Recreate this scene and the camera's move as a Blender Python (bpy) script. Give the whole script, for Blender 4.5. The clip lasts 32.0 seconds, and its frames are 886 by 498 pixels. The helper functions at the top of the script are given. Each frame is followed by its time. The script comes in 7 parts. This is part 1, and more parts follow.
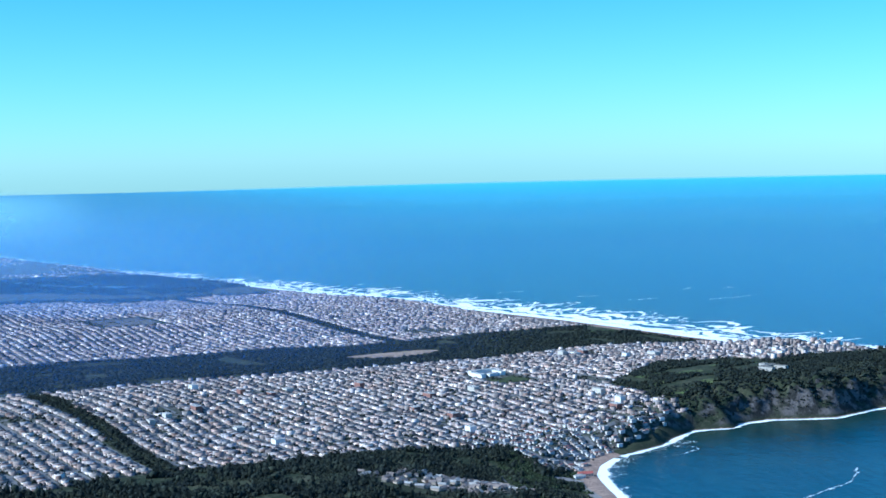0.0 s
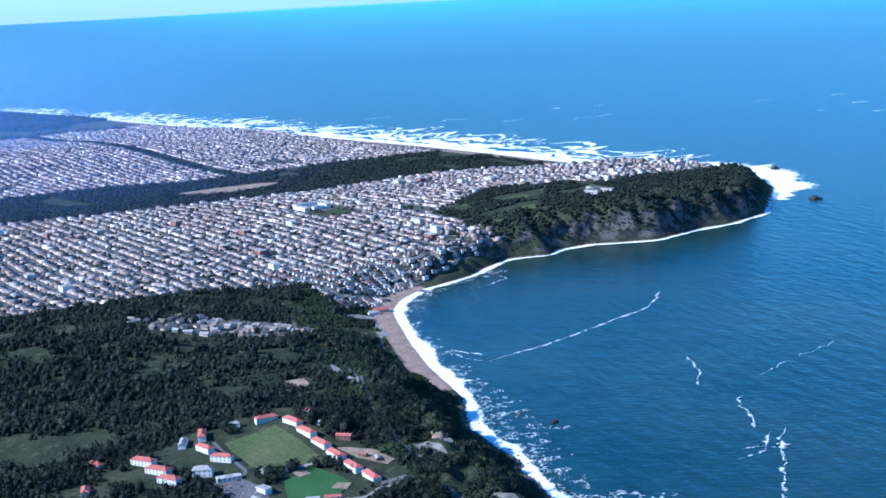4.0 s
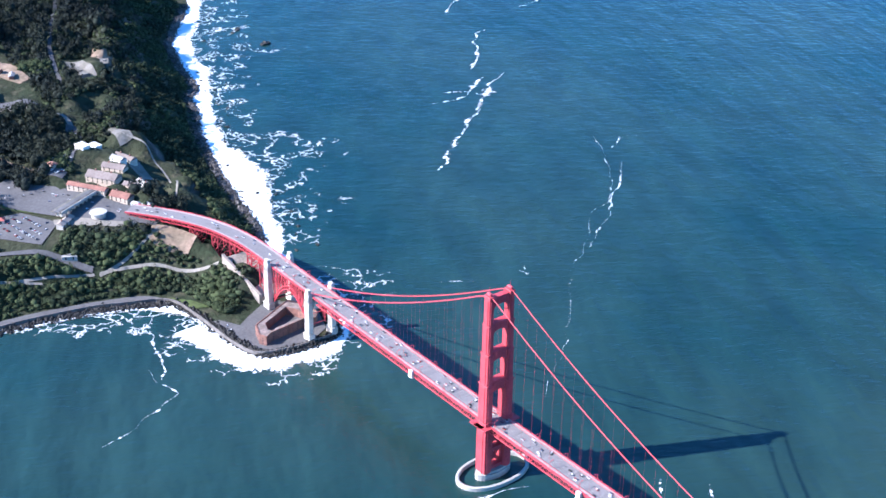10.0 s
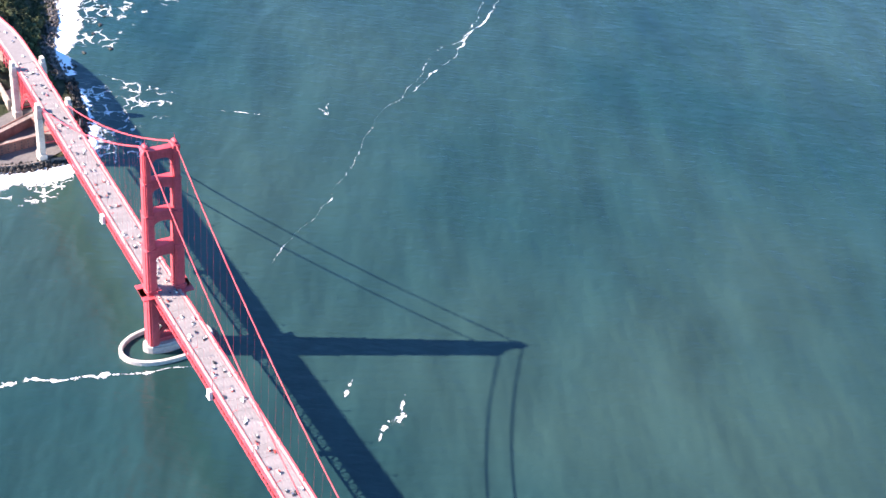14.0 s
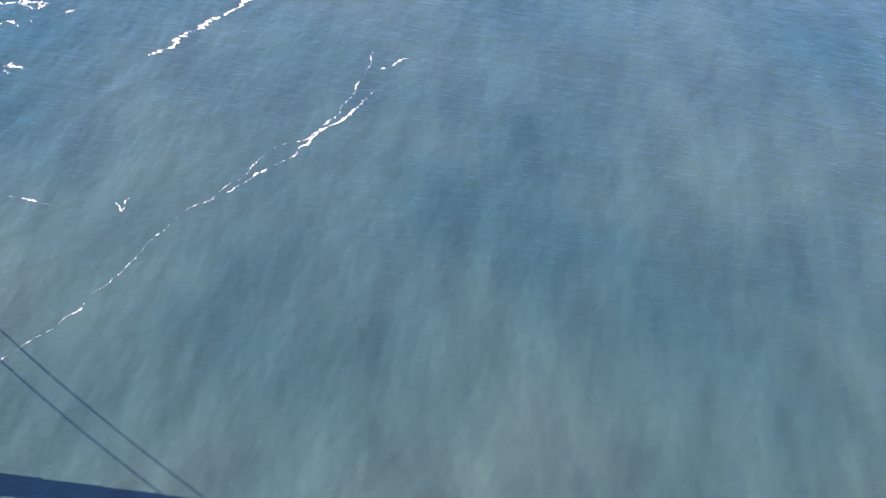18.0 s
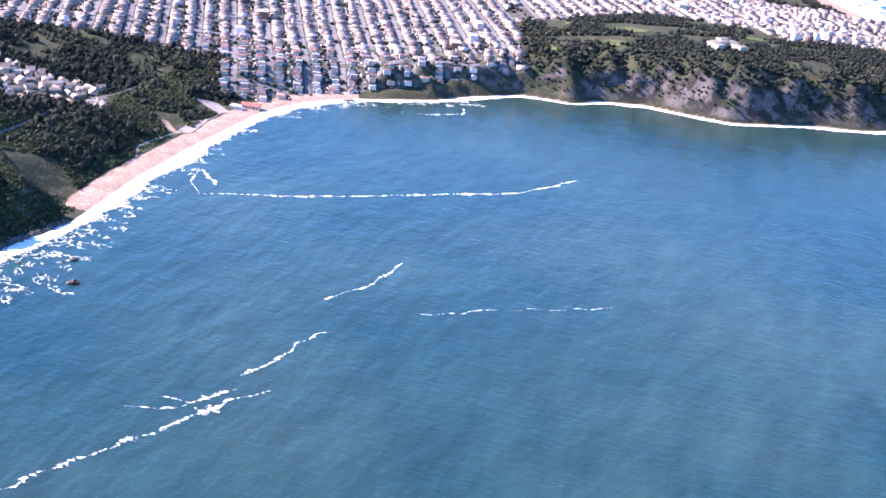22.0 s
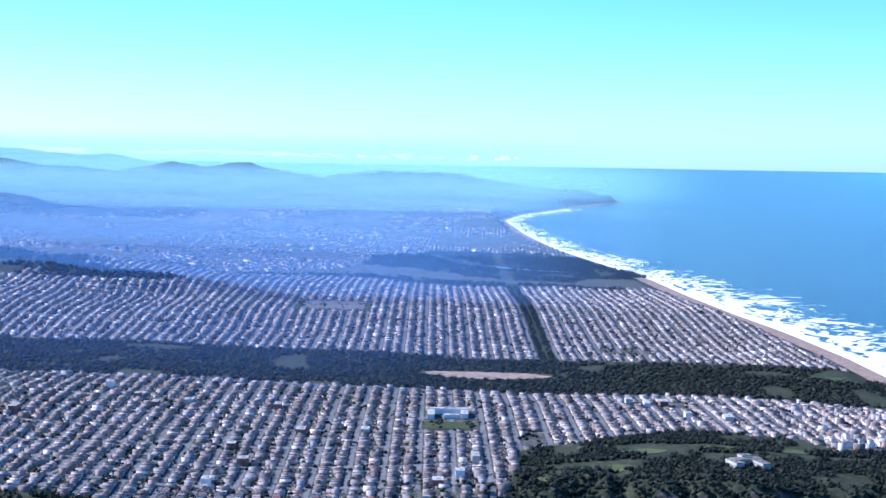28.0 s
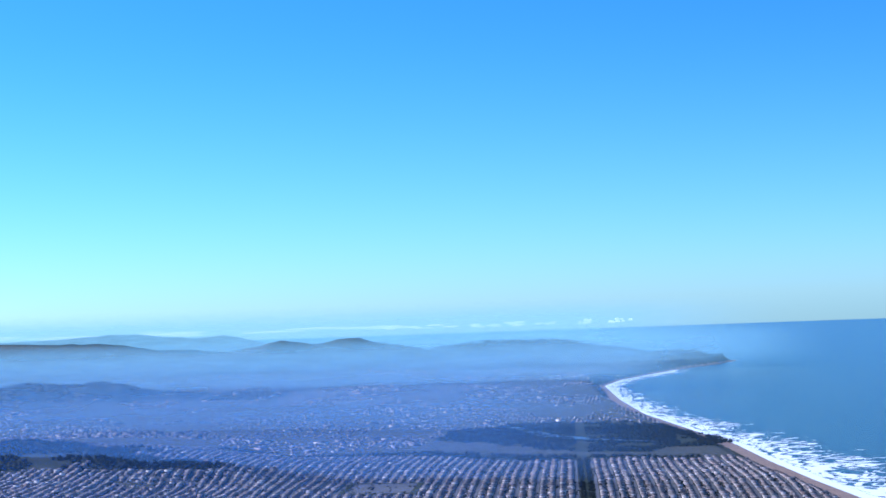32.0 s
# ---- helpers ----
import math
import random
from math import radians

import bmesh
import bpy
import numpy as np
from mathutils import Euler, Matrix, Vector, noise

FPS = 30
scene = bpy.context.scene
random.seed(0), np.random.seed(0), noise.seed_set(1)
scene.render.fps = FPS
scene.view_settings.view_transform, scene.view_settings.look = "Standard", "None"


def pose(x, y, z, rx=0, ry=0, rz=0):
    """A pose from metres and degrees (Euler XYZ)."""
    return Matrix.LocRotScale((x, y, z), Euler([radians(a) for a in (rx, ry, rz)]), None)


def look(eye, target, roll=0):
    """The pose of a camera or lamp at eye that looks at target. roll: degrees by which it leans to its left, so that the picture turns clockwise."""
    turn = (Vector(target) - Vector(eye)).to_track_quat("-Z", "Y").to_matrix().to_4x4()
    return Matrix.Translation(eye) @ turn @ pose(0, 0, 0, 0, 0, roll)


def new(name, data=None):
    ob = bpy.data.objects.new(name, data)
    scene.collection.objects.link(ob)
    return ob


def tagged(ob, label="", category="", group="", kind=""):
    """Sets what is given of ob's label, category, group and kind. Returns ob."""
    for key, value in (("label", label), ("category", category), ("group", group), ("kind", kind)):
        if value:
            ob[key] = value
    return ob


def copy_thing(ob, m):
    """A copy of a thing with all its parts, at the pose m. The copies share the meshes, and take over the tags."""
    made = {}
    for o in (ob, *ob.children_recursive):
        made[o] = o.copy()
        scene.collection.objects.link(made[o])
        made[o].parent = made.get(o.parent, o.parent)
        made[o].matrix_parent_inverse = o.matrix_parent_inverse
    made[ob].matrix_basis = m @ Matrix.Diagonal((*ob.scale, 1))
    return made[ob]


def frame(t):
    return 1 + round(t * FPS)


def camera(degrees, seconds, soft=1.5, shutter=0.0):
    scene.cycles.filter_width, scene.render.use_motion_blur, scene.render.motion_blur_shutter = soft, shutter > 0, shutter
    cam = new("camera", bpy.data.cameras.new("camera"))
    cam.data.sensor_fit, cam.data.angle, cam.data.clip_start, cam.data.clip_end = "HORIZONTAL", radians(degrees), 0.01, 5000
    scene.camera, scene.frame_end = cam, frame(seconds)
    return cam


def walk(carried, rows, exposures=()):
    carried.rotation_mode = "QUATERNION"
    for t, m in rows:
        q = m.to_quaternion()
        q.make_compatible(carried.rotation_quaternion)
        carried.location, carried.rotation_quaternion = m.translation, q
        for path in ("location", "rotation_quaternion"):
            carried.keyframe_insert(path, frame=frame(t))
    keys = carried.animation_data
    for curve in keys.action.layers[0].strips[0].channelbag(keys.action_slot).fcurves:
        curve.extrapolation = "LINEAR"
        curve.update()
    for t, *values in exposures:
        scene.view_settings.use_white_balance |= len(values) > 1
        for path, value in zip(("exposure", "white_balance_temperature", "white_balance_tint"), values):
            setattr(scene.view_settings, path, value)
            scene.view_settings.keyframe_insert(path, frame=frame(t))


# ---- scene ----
# One unit stands for ten metres of the coast: the view reaches far beyond five kilometres.
# ---- camera ----
cam = camera(34.0, 32.0, soft=1.6)


def aim(t, x, y, z, yaw, pitch, roll):
    """A row of the flight: place, heading (from north to the west), pitch and roll in degrees."""
    a, b = radians(yaw), radians(pitch)
    way = Vector((-math.sin(a) * math.cos(b), math.cos(a) * math.cos(b), math.sin(b)))
    eye = Vector((x, y, z))
    return t, look(eye, eye + way * 100, roll)


PATH = [
    (0, 185.55, 94.10, 96.03, 150.222, -3.612, -1.340),
    (0.5, 180.20, 95.44, 96.88, 150.031, -3.963, -1.414),
    (1, 174.81, 96.59, 97.41, 149.787, -4.464, -1.522),
    (1.5, 169.42, 97.52, 97.40, 149.561, -5.109, -1.670),
    (2, 163.85, 98.10, 97.21, 149.289, -5.949, -1.838),
    (2.5, 158.12, 98.14, 96.84, 148.916, -6.950, -2.049),
    (3, 152.25, 98.00, 96.22, 148.483, -8.109, -2.412),
    (3.5, 146.56, 98.23, 95.25, 147.987, -9.360, -2.698),
    (5.5, 126.94, 104.51, 97.24, 147.027, -15.182, -3.825),
    (6, 120.28, 104.09, 97.17, 147.121, -16.546, -3.836),
    (6.5, 113.89, 103.84, 96.89, 147.248, -17.815, -3.702),
    (7, 107.84, 104.24, 96.34, 147.404, -19.030, -3.363),
    (7.5, 102.40, 104.77, 96.23, 147.498, -20.302, -2.876),
    (8, 96.63, 105.73, 96.33, 147.704, -21.688, -2.315),
    (8.5, 91.15, 106.82, 96.82, 147.850, -23.237, -1.706),
    (9, 85.57, 108.25, 97.03, 148.077, -24.701, -0.873),
    (9.5, 79.91, 109.15, 97.39, 148.293, -26.227, 0.085),
    (10, 73.68, 109.30, 96.78, 148.629, -27.592, 1.142),
    (10.5, 66.67, 109.15, 95.60, 149.269, -28.876, 2.144),
    (11, 60.55, 108.93, 95.11, 149.616, -30.236, 2.978),
    (11.5, 54.61, 109.36, 95.08, 150.125, -31.505, 3.689),
    (12, 48.47, 109.09, 94.93, 150.700, -32.773, 4.427),
    (12.5, 42.61, 108.62, 94.71, 151.229, -33.947, 4.865),
    (13, 36.60, 108.00, 94.31, 151.867, -34.911, 5.442),
    (13.5, 30.61, 107.49, 93.86, 152.609, -35.700, 5.802),
    (14, 24.59, 107.00, 93.50, 153.459, -36.294, 6.214),
    (14.5, 18.19, 105.77, 92.89, 154.513, -36.869, 6.204),
    (16.5, -3.48, 105.13, 97.88, 157.863, -37.935, 7.547),
    (17, -9.24, 104.02, 97.61, 158.787, -37.437, 7.675),
    (17.5, -15.16, 103.17, 97.11, 159.979, -36.640, 7.671),
    (18, -20.87, 101.78, 96.55, 161.123, -35.707, 7.489),
    (18.5, -26.62, 99.78, 95.87, 162.527, -34.603, 7.532),
    (19, -31.56, 98.63, 95.42, 163.696, -33.173, 7.366),
    (19.5, -36.42, 97.10, 94.98, 164.888, -31.490, 7.490),
    (20, -41.69, 94.59, 94.63, 165.570, -28.067, 8.267),
    (20.5, -47.78, 92.88, 94.25, 167.279, -26.160, 7.820),
    (21, -54.24, 90.79, 94.04, 169.170, -24.202, 7.341),
    (21.5, -60.37, 88.46, 94.07, 170.723, -22.100, 7.075),
    (22, -66.54, 85.42, 94.35, 172.306, -20.173, 6.801),
    (22.5, -72.30, 82.60, 94.39, 173.686, -18.253, 6.518),
    (23, -78.21, 79.57, 94.34, 174.980, -16.482, 6.149),
    (23.5, -83.68, 76.58, 94.35, 176.075, -14.838, 5.774),
    (24, -88.75, 73.86, 94.71, 177.009, -13.336, 5.499),
    (24.5, -93.97, 71.67, 94.76, 177.900, -11.922, 4.970),
    (25, -99.40, 69.54, 95.15, 178.715, -10.671, 4.492),
    (25.5, -105.18, 67.33, 95.18, 179.492, -9.435, 3.872),
    (27.5, -125.62, 56.25, 95.81, 181.650, -5.290, 1.520),
    (28, -131.14, 53.45, 96.27, 182.121, -4.414, 1.002),
    (28.5, -136.23, 50.57, 96.75, 182.593, -3.506, 0.501),
    (29, -140.86, 47.62, 96.88, 183.057, -2.588, -0.122),
    (29.5, -146.26, 44.63, 97.14, 183.625, -1.681, -0.423),
    (30, -151.31, 41.82, 97.68, 183.984, -0.821, -0.835),
    (30.5, -156.31, 38.95, 98.23, 184.395, 0.075, -1.054),
    (31, -161.57, 35.73, 98.32, 184.763, 0.899, -1.385),
    (31.5, -167.04, 31.71, 98.58, 185.684, 1.658, -1.586),
    (32, -172.31, 27.16, 99.03, 187.269, 2.205, -1.985),
]
EXPOSURES = [(0, 0.65, 4700, -6), (2, 0.68, 4700, -5), (3, 0.7, 4800, -1), (3.5, 0.75, 4800, 2), (6, 1.32, 5000, 12), (7, 1.2, 5100, 13), (8, 1.2, 5200, 12), (9, 1.45, 5300, 12), (11, 1.65, 5900, 10), (13, 2.0, 6700, 14), (17, 2.55, 8100, 37), (19.5, 2.7, 7800, 46), (21, 2.8, 7300, 46), (22, 2.2, 6400, 32), (23, 1.95, 5700, 27), (25.5, 1.75, 5200, 14), (28, 1.05, 5100, 12), (30, 0.74, 5000, 15), (31, 0.82, 5200, 8), (32, 0.42, 4900, 14)]
walk(cam, [aim(*row) for row in PATH], EXPOSURES)

# ---- light ----
SUN_ELEVATION, SUN_AZIMUTH = radians(34.2), radians(108)
SUN_WAY = Vector((math.sin(SUN_AZIMUTH) * math.cos(SUN_ELEVATION), math.cos(SUN_AZIMUTH) * math.cos(SUN_ELEVATION), math.sin(SUN_ELEVATION)))
world = bpy.data.worlds.new("sky")
scene.world = world
world.use_nodes = True
wt = world.node_tree
sky = wt.nodes.new("ShaderNodeTexSky")
sky.sky_type, sky.sun_disc = "NISHITA", False
sky.sun_elevation, sky.sun_rotation = SUN_ELEVATION, SUN_AZIMUTH
sky.altitude, sky.air_density, sky.dust_density, sky.ozone_density = 900, 1.0, 0.35, 2.0
tone = wt.nodes.new("ShaderNodeMix")
tone.data_type, tone.blend_type = "RGBA", "MULTIPLY"
tone.inputs[0].default_value = 1.0
# Whiter towards the hazy horizon, deeper blue above.
ray, up, lift_, hue = wt.nodes.new("ShaderNodeTexCoord"), wt.nodes.new("ShaderNodeSeparateXYZ"), wt.nodes.new("ShaderNodeMapRange"), wt.nodes.new("ShaderNodeMix")
lift_.interpolation_type, lift_.inputs[1].default_value, lift_.inputs[2].default_value = "SMOOTHSTEP", -0.02, 0.22
hue.data_type, hue.inputs[6].default_value, hue.inputs[7].default_value = "RGBA", (0.62, 0.93, 1.18, 1), (0.40, 0.82, 1.18, 1)
wt.links.new(ray.outputs["Generated"], up.inputs[0]), wt.links.new(up.outputs[2], lift_.inputs[0])
wt.links.new(lift_.outputs[0], hue.inputs[0]), wt.links.new(hue.outputs[2], tone.inputs[7])
wt.links.new(sky.outputs[0], tone.inputs[6])
wt.links.new(tone.outputs[2], wt.nodes["Background"].inputs[0])
wt.nodes["Background"].inputs[1].default_value = 0.095
sun_data = bpy.data.lights.new("sun", "SUN")
sun_data.energy, sun_data.angle, sun_data.color = 5.0, radians(0.5), (1.0, 0.90, 0.84)
sun = new("sun", sun_data)
sun.matrix_world = look(SUN_WAY * 400, (0, 0, 0))


# ---- materials ----
def paint(name, color, rough=0.7, metal=0.0, vary=0.25, scale=1.0, fine=8.0, bump=0.0, second=None, islands=0.0, spec=0.3, detail=4.0):
    """A surface with wear at two scales. second: a colour that it fades into in patches; islands: how far pieces differ."""
    m = bpy.data.materials.new(name)
    m.use_nodes = True
    n, link = m.node_tree.nodes, m.node_tree.links
    p = n["Principled BSDF"]
    p.inputs["Roughness"].default_value, p.inputs["Metallic"].default_value = rough, metal
    p.inputs["Specular IOR Level"].default_value = spec
    where = n.new("ShaderNodeNewGeometry")
    big, small = n.new("ShaderNodeTexNoise"), n.new("ShaderNodeTexNoise")
    for tex, s in ((big, scale), (small, scale * fine)):
        tex.inputs["Scale"].default_value, tex.inputs["Detail"].default_value = s, detail
        link.new(where.outputs["Position"], tex.inputs["Vector"])
    patch = n.new("ShaderNodeMapRange")
    patch.inputs[1].default_value, patch.inputs[2].default_value = 0.38, 0.62
    link.new(big.outputs[0], patch.inputs[0])
    mix = n.new("ShaderNodeMix")
    mix.data_type = "RGBA"
    mix.inputs[6].default_value = (*color, 1)
    mix.inputs[7].default_value = (*(second or [c * (1 - vary) for c in color]), 1)
    link.new(patch.outputs[0], mix.inputs[0])
    grain = n.new("ShaderNodeMapRange")
    grain.inputs[1].default_value, grain.inputs[2].default_value = 0.3, 0.7
    grain.inputs[3].default_value, grain.inputs[4].default_value = 1 - vary, 1 + vary
    link.new(small.outputs[0], grain.inputs[0])
    hsv = n.new("ShaderNodeHueSaturation")
    link.new(mix.outputs[2], hsv.inputs["Color"])
    if islands:
        piece = n.new("ShaderNodeMapRange")
        piece.inputs[3].default_value, piece.inputs[4].default_value = 1 - islands, 1 + islands
        link.new(where.outputs["Random Per Island"], piece.inputs[0])
        both = n.new("ShaderNodeMath")
        both.operation = "MULTIPLY"
        link.new(piece.outputs[0], both.inputs[0]), link.new(grain.outputs[0], both.inputs[1])
        link.new(both.outputs[0], hsv.inputs["Value"])
    else:
        link.new(grain.outputs[0], hsv.inputs["Value"])
    link.new(hsv.outputs[0], p.inputs["Base Color"])
    if bump:
        b = n.new("ShaderNodeBump")
        b.inputs["Strength"].default_value, b.inputs["Distance"].default_value = bump, 0.5 / (scale * fine) ** 0.5
        link.new(small.outputs[0], b.inputs["Height"]), link.new(b.outputs[0], p.inputs["Normal"])
    return m


def pieces_paint(name, colors, rough=0.8, attribute="island"):
    """Painted house walls and roofs: each piece takes one of the given colours."""
    m = bpy.data.materials.new(name)
    m.use_nodes = True
    n, link = m.node_tree.nodes, m.node_tree.links
    p = n["Principled BSDF"]
    p.inputs["Roughness"].default_value, p.inputs["Specular IOR Level"].default_value = rough, 0.2
    source = n.new("ShaderNodeObjectInfo") if attribute == "object" else n.new("ShaderNodeNewGeometry")
    ramp = n.new("ShaderNodeValToRGB")
    ramp.color_ramp.interpolation = "CONSTANT"
    while len(ramp.color_ramp.elements) < len(colors):
        ramp.color_ramp.elements.new(0.5)
    for k, c in enumerate(colors):
        ramp.color_ramp.elements[k].position, ramp.color_ramp.elements[k].color = k / len(colors), (*c, 1)
    link.new(source.outputs["Random" if attribute == "object" else "Random Per Island"], ramp.inputs[0])
    where, tex = n.new("ShaderNodeNewGeometry"), n.new("ShaderNodeTexNoise")
    tex.inputs["Scale"].default_value = 2.5
    link.new(where.outputs["Position"], tex.inputs["Vector"])
    worn = n.new("ShaderNodeMapRange")
    worn.inputs[3].default_value, worn.inputs[4].default_value = 0.7, 1.2
    link.new(tex.outputs[0], worn.inputs[0])
    hsv = n.new("ShaderNodeHueSaturation")
    link.new(ramp.outputs[0], hsv.inputs["Color"]), link.new(worn.outputs[0], hsv.inputs["Value"])
    link.new(hsv.outputs[0], p.inputs["Base Color"])
    return m


def sea_paint():
    m = bpy.data.materials.new("sea_water")
    m.use_nodes = True
    n, link = m.node_tree.nodes, m.node_tree.links
    p = n["Principled BSDF"]
    p.inputs["Roughness"].default_value, p.inputs["IOR"].default_value, p.inputs["Specular IOR Level"].default_value = 0.2, 1.33, 0.6
    where = n.new("ShaderNodeNewGeometry")

    def drawn(angle, long, scale, detail):
        """Noise drawn out along one heading, as wave crests are."""
        turn, tex = n.new("ShaderNodeMapping"), n.new("ShaderNodeTexNoise")
        turn.vector_type = "TEXTURE"
        turn.inputs["Rotation"].default_value, turn.inputs["Scale"].default_value = (0, 0, radians(angle)), (long, 1, 1)
        tex.inputs["Scale"].default_value, tex.inputs["Detail"].default_value = scale, detail
        link.new(where.outputs["Position"], turn.inputs[0]), link.new(turn.outputs[0], tex.inputs["Vector"])
        return tex.outputs[0]

    silt = n.new("ShaderNodeTexNoise")
    silt.inputs["Scale"].default_value, silt.inputs["Detail"].default_value = 0.018, 5.0
    link.new(where.outputs["Position"], silt.inputs["Vector"])
    streak, swell, chop, ripple = drawn(68, 3.4, 0.16, 3.0), drawn(70, 2.4, 0.30, 2.0), drawn(150, 2.8, 0.75, 4.0), drawn(160, 2.2, 1.7, 2.0)
    ramp = n.new("ShaderNodeValToRGB")
    for e, pos, c in zip(ramp.color_ramp.elements, (0.35, 0.68), ((0.0068, 0.030, 0.031, 1), (0.020, 0.045, 0.039, 1))):
        e.position, e.color = pos, c
    link.new(silt.outputs[0], ramp.inputs[0])
    fleck = n.new("ShaderNodeMapRange")
    fleck.inputs[1].default_value, fleck.inputs[2].default_value, fleck.inputs[3].default_value, fleck.inputs[4].default_value = 0.3, 0.7, 0.80, 1.22
    link.new(streak, fleck.inputs[0])
    hsv = n.new("ShaderNodeHueSaturation")
    # The open ocean is clear and blue, the strait green with silt.
    sep, open_sea, tint = n.new("ShaderNodeSeparateXYZ"), n.new("ShaderNodeMapRange"), n.new("ShaderNodeMix")
    link.new(where.outputs["Position"], sep.inputs[0]), link.new(sep.outputs[0], open_sea.inputs[0])
    open_sea.interpolation_type, open_sea.inputs[1].default_value, open_sea.inputs[2].default_value = "SMOOTHSTEP", -200, -620
    tint.data_type, tint.inputs[7].default_value = "RGBA", (0.004, 0.034, 0.085, 1)
    link.new(open_sea.outputs[0], tint.inputs[0]), link.new(ramp.outputs[0], tint.inputs[6])
    link.new(tint.outputs[2], hsv.inputs["Color"]), link.new(fleck.outputs[0], hsv.inputs["Value"])
    link.new(hsv.outputs[0], p.inputs["Base Color"])
    before = None
    for height, deep in ((swell, 0.30), (chop, 0.10), (ripple, 0.05)):
        b = n.new("ShaderNodeBump")
        b.inputs["Strength"].default_value, b.inputs["Distance"].default_value = 1.0, deep
        link.new(height, b.inputs["Height"])
        if before:
            link.new(before.outputs[0], b.inputs["Normal"])
        before = b
    link.new(before.outputs[0], p.inputs["Normal"])
    return m


def foam_paint(name, dense, scale, streak=1.0):
    """Broken white water: dense at the strip's near side (u = 0) and torn to nothing at its far side (u = 1)."""
    m = bpy.data.materials.new(name)
    m.use_nodes = True
    n, link = m.node_tree.nodes, m.node_tree.links
    p = n["Principled BSDF"]
    p.inputs["Base Color"].default_value, p.inputs["Roughness"].default_value = (0.86, 0.89, 0.9, 1), 0.8
    uv, where, sep = n.new("ShaderNodeUVMap"), n.new("ShaderNodeNewGeometry"), n.new("ShaderNodeSeparateXYZ")
    link.new(uv.outputs[0], sep.inputs[0])
    big, small = n.new("ShaderNodeTexNoise"), n.new("ShaderNodeTexNoise")
    stretch = n.new("ShaderNodeMapping")
    stretch.inputs["Scale"].default_value = (streak, 1.0, 1.0)
    link.new(where.outputs["Position"], stretch.inputs[0])
    for tex, s in ((big, scale), (small, scale * 3.7)):
        tex.inputs["Scale"].default_value, tex.inputs["Detail"].default_value, tex.inputs["Roughness"].default_value = s, 6.0, 0.62
        tex.inputs["Distortion"].default_value = 0.6
        link.new(stretch.outputs[0], tex.inputs["Vector"])
    mean = n.new("ShaderNodeMath")
    mean.operation, mean.inputs[1].default_value = "MULTIPLY_ADD", 0.55
    half = n.new("ShaderNodeMath")
    half.operation, half.inputs[1].default_value = "MULTIPLY", 0.45
    link.new(small.outputs[0], half.inputs[0])
    link.new(big.outputs[0], mean.inputs[0]), link.new(half.outputs[0], mean.inputs[2])
    edge = n.new("ShaderNodeMapRange")
    edge.inputs[3].default_value, edge.inputs[4].default_value = dense, -0.80
    link.new(sep.outputs[0], edge.inputs[0])
    add = n.new("ShaderNodeMath")
    add.operation = "ADD"
    link.new(mean.outputs[0], add.inputs[0]), link.new(edge.outputs[0], add.inputs[1])
    cut = n.new("ShaderNodeMapRange")
    cut.inputs[1].default_value, cut.inputs[2].default_value = 0.02, 0.10
    link.new(add.outputs[0], cut.inputs[0])
    link.new(cut.outputs[0], p.inputs["Alpha"])
    return m


def breaker_paint():
    """Rows of breakers that run along a beach: the strip's u goes seaward, its v along the shore."""
    m = bpy.data.materials.new("breaker_foam")
    m.use_nodes = True
    n, link = m.node_tree.nodes, m.node_tree.links
    p = n["Principled BSDF"]
    p.inputs["Base Color"].default_value, p.inputs["Roughness"].default_value = (0.86, 0.89, 0.9, 1), 0.8
    uv, where, sep, rows = n.new("ShaderNodeUVMap"), n.new("ShaderNodeNewGeometry"), n.new("ShaderNodeSeparateXYZ"), n.new("ShaderNodeMapping")
    rows.inputs["Scale"].default_value = (11.0, 0.62, 1.0)
    link.new(uv.outputs[0], sep.inputs[0]), link.new(uv.outputs[0], rows.inputs[0])
    line, torn = n.new("ShaderNodeTexNoise"), n.new("ShaderNodeTexNoise")
    line.inputs["Scale"].default_value, line.inputs["Detail"].default_value, line.inputs["Distortion"].default_value = 1.0, 3.0, 0.5
    torn.inputs["Scale"].default_value, torn.inputs["Detail"].default_value = 0.16, 6.0
    link.new(rows.outputs[0], line.inputs["Vector"]), link.new(where.outputs["Position"], torn.inputs["Vector"])
    both, need, less, cut = n.new("ShaderNodeMath"), n.new("ShaderNodeValToRGB"), n.new("ShaderNodeMath"), n.new("ShaderNodeMapRange")
    both.operation, both.inputs[1].default_value, less.operation = "MULTIPLY_ADD", 0.45, "SUBTRACT"
    e = need.color_ramp.elements
    e[0].position, e[0].color = 0.0, (0.58, 0.58, 0.58, 1)
    e[1].position, e[1].color = 1.0, (1.0, 1.0, 1.0, 1)
    e.new(0.35).color = (0.70, 0.70, 0.70, 1)
    e.new(0.75).color = (0.78, 0.78, 0.78, 1)
    link.new(sep.outputs[0], need.inputs[0])
    link.new(torn.outputs[0], both.inputs[0]), link.new(line.outputs[0], both.inputs[2])
    link.new(both.outputs[0], less.inputs[0]), link.new(need.outputs[0], less.inputs[1])
    cut.inputs[1].default_value, cut.inputs[2].default_value = -0.01, 0.06
    link.new(less.outputs[0], cut.inputs[0]), link.new(cut.outputs[0], p.inputs["Alpha"])
    return m


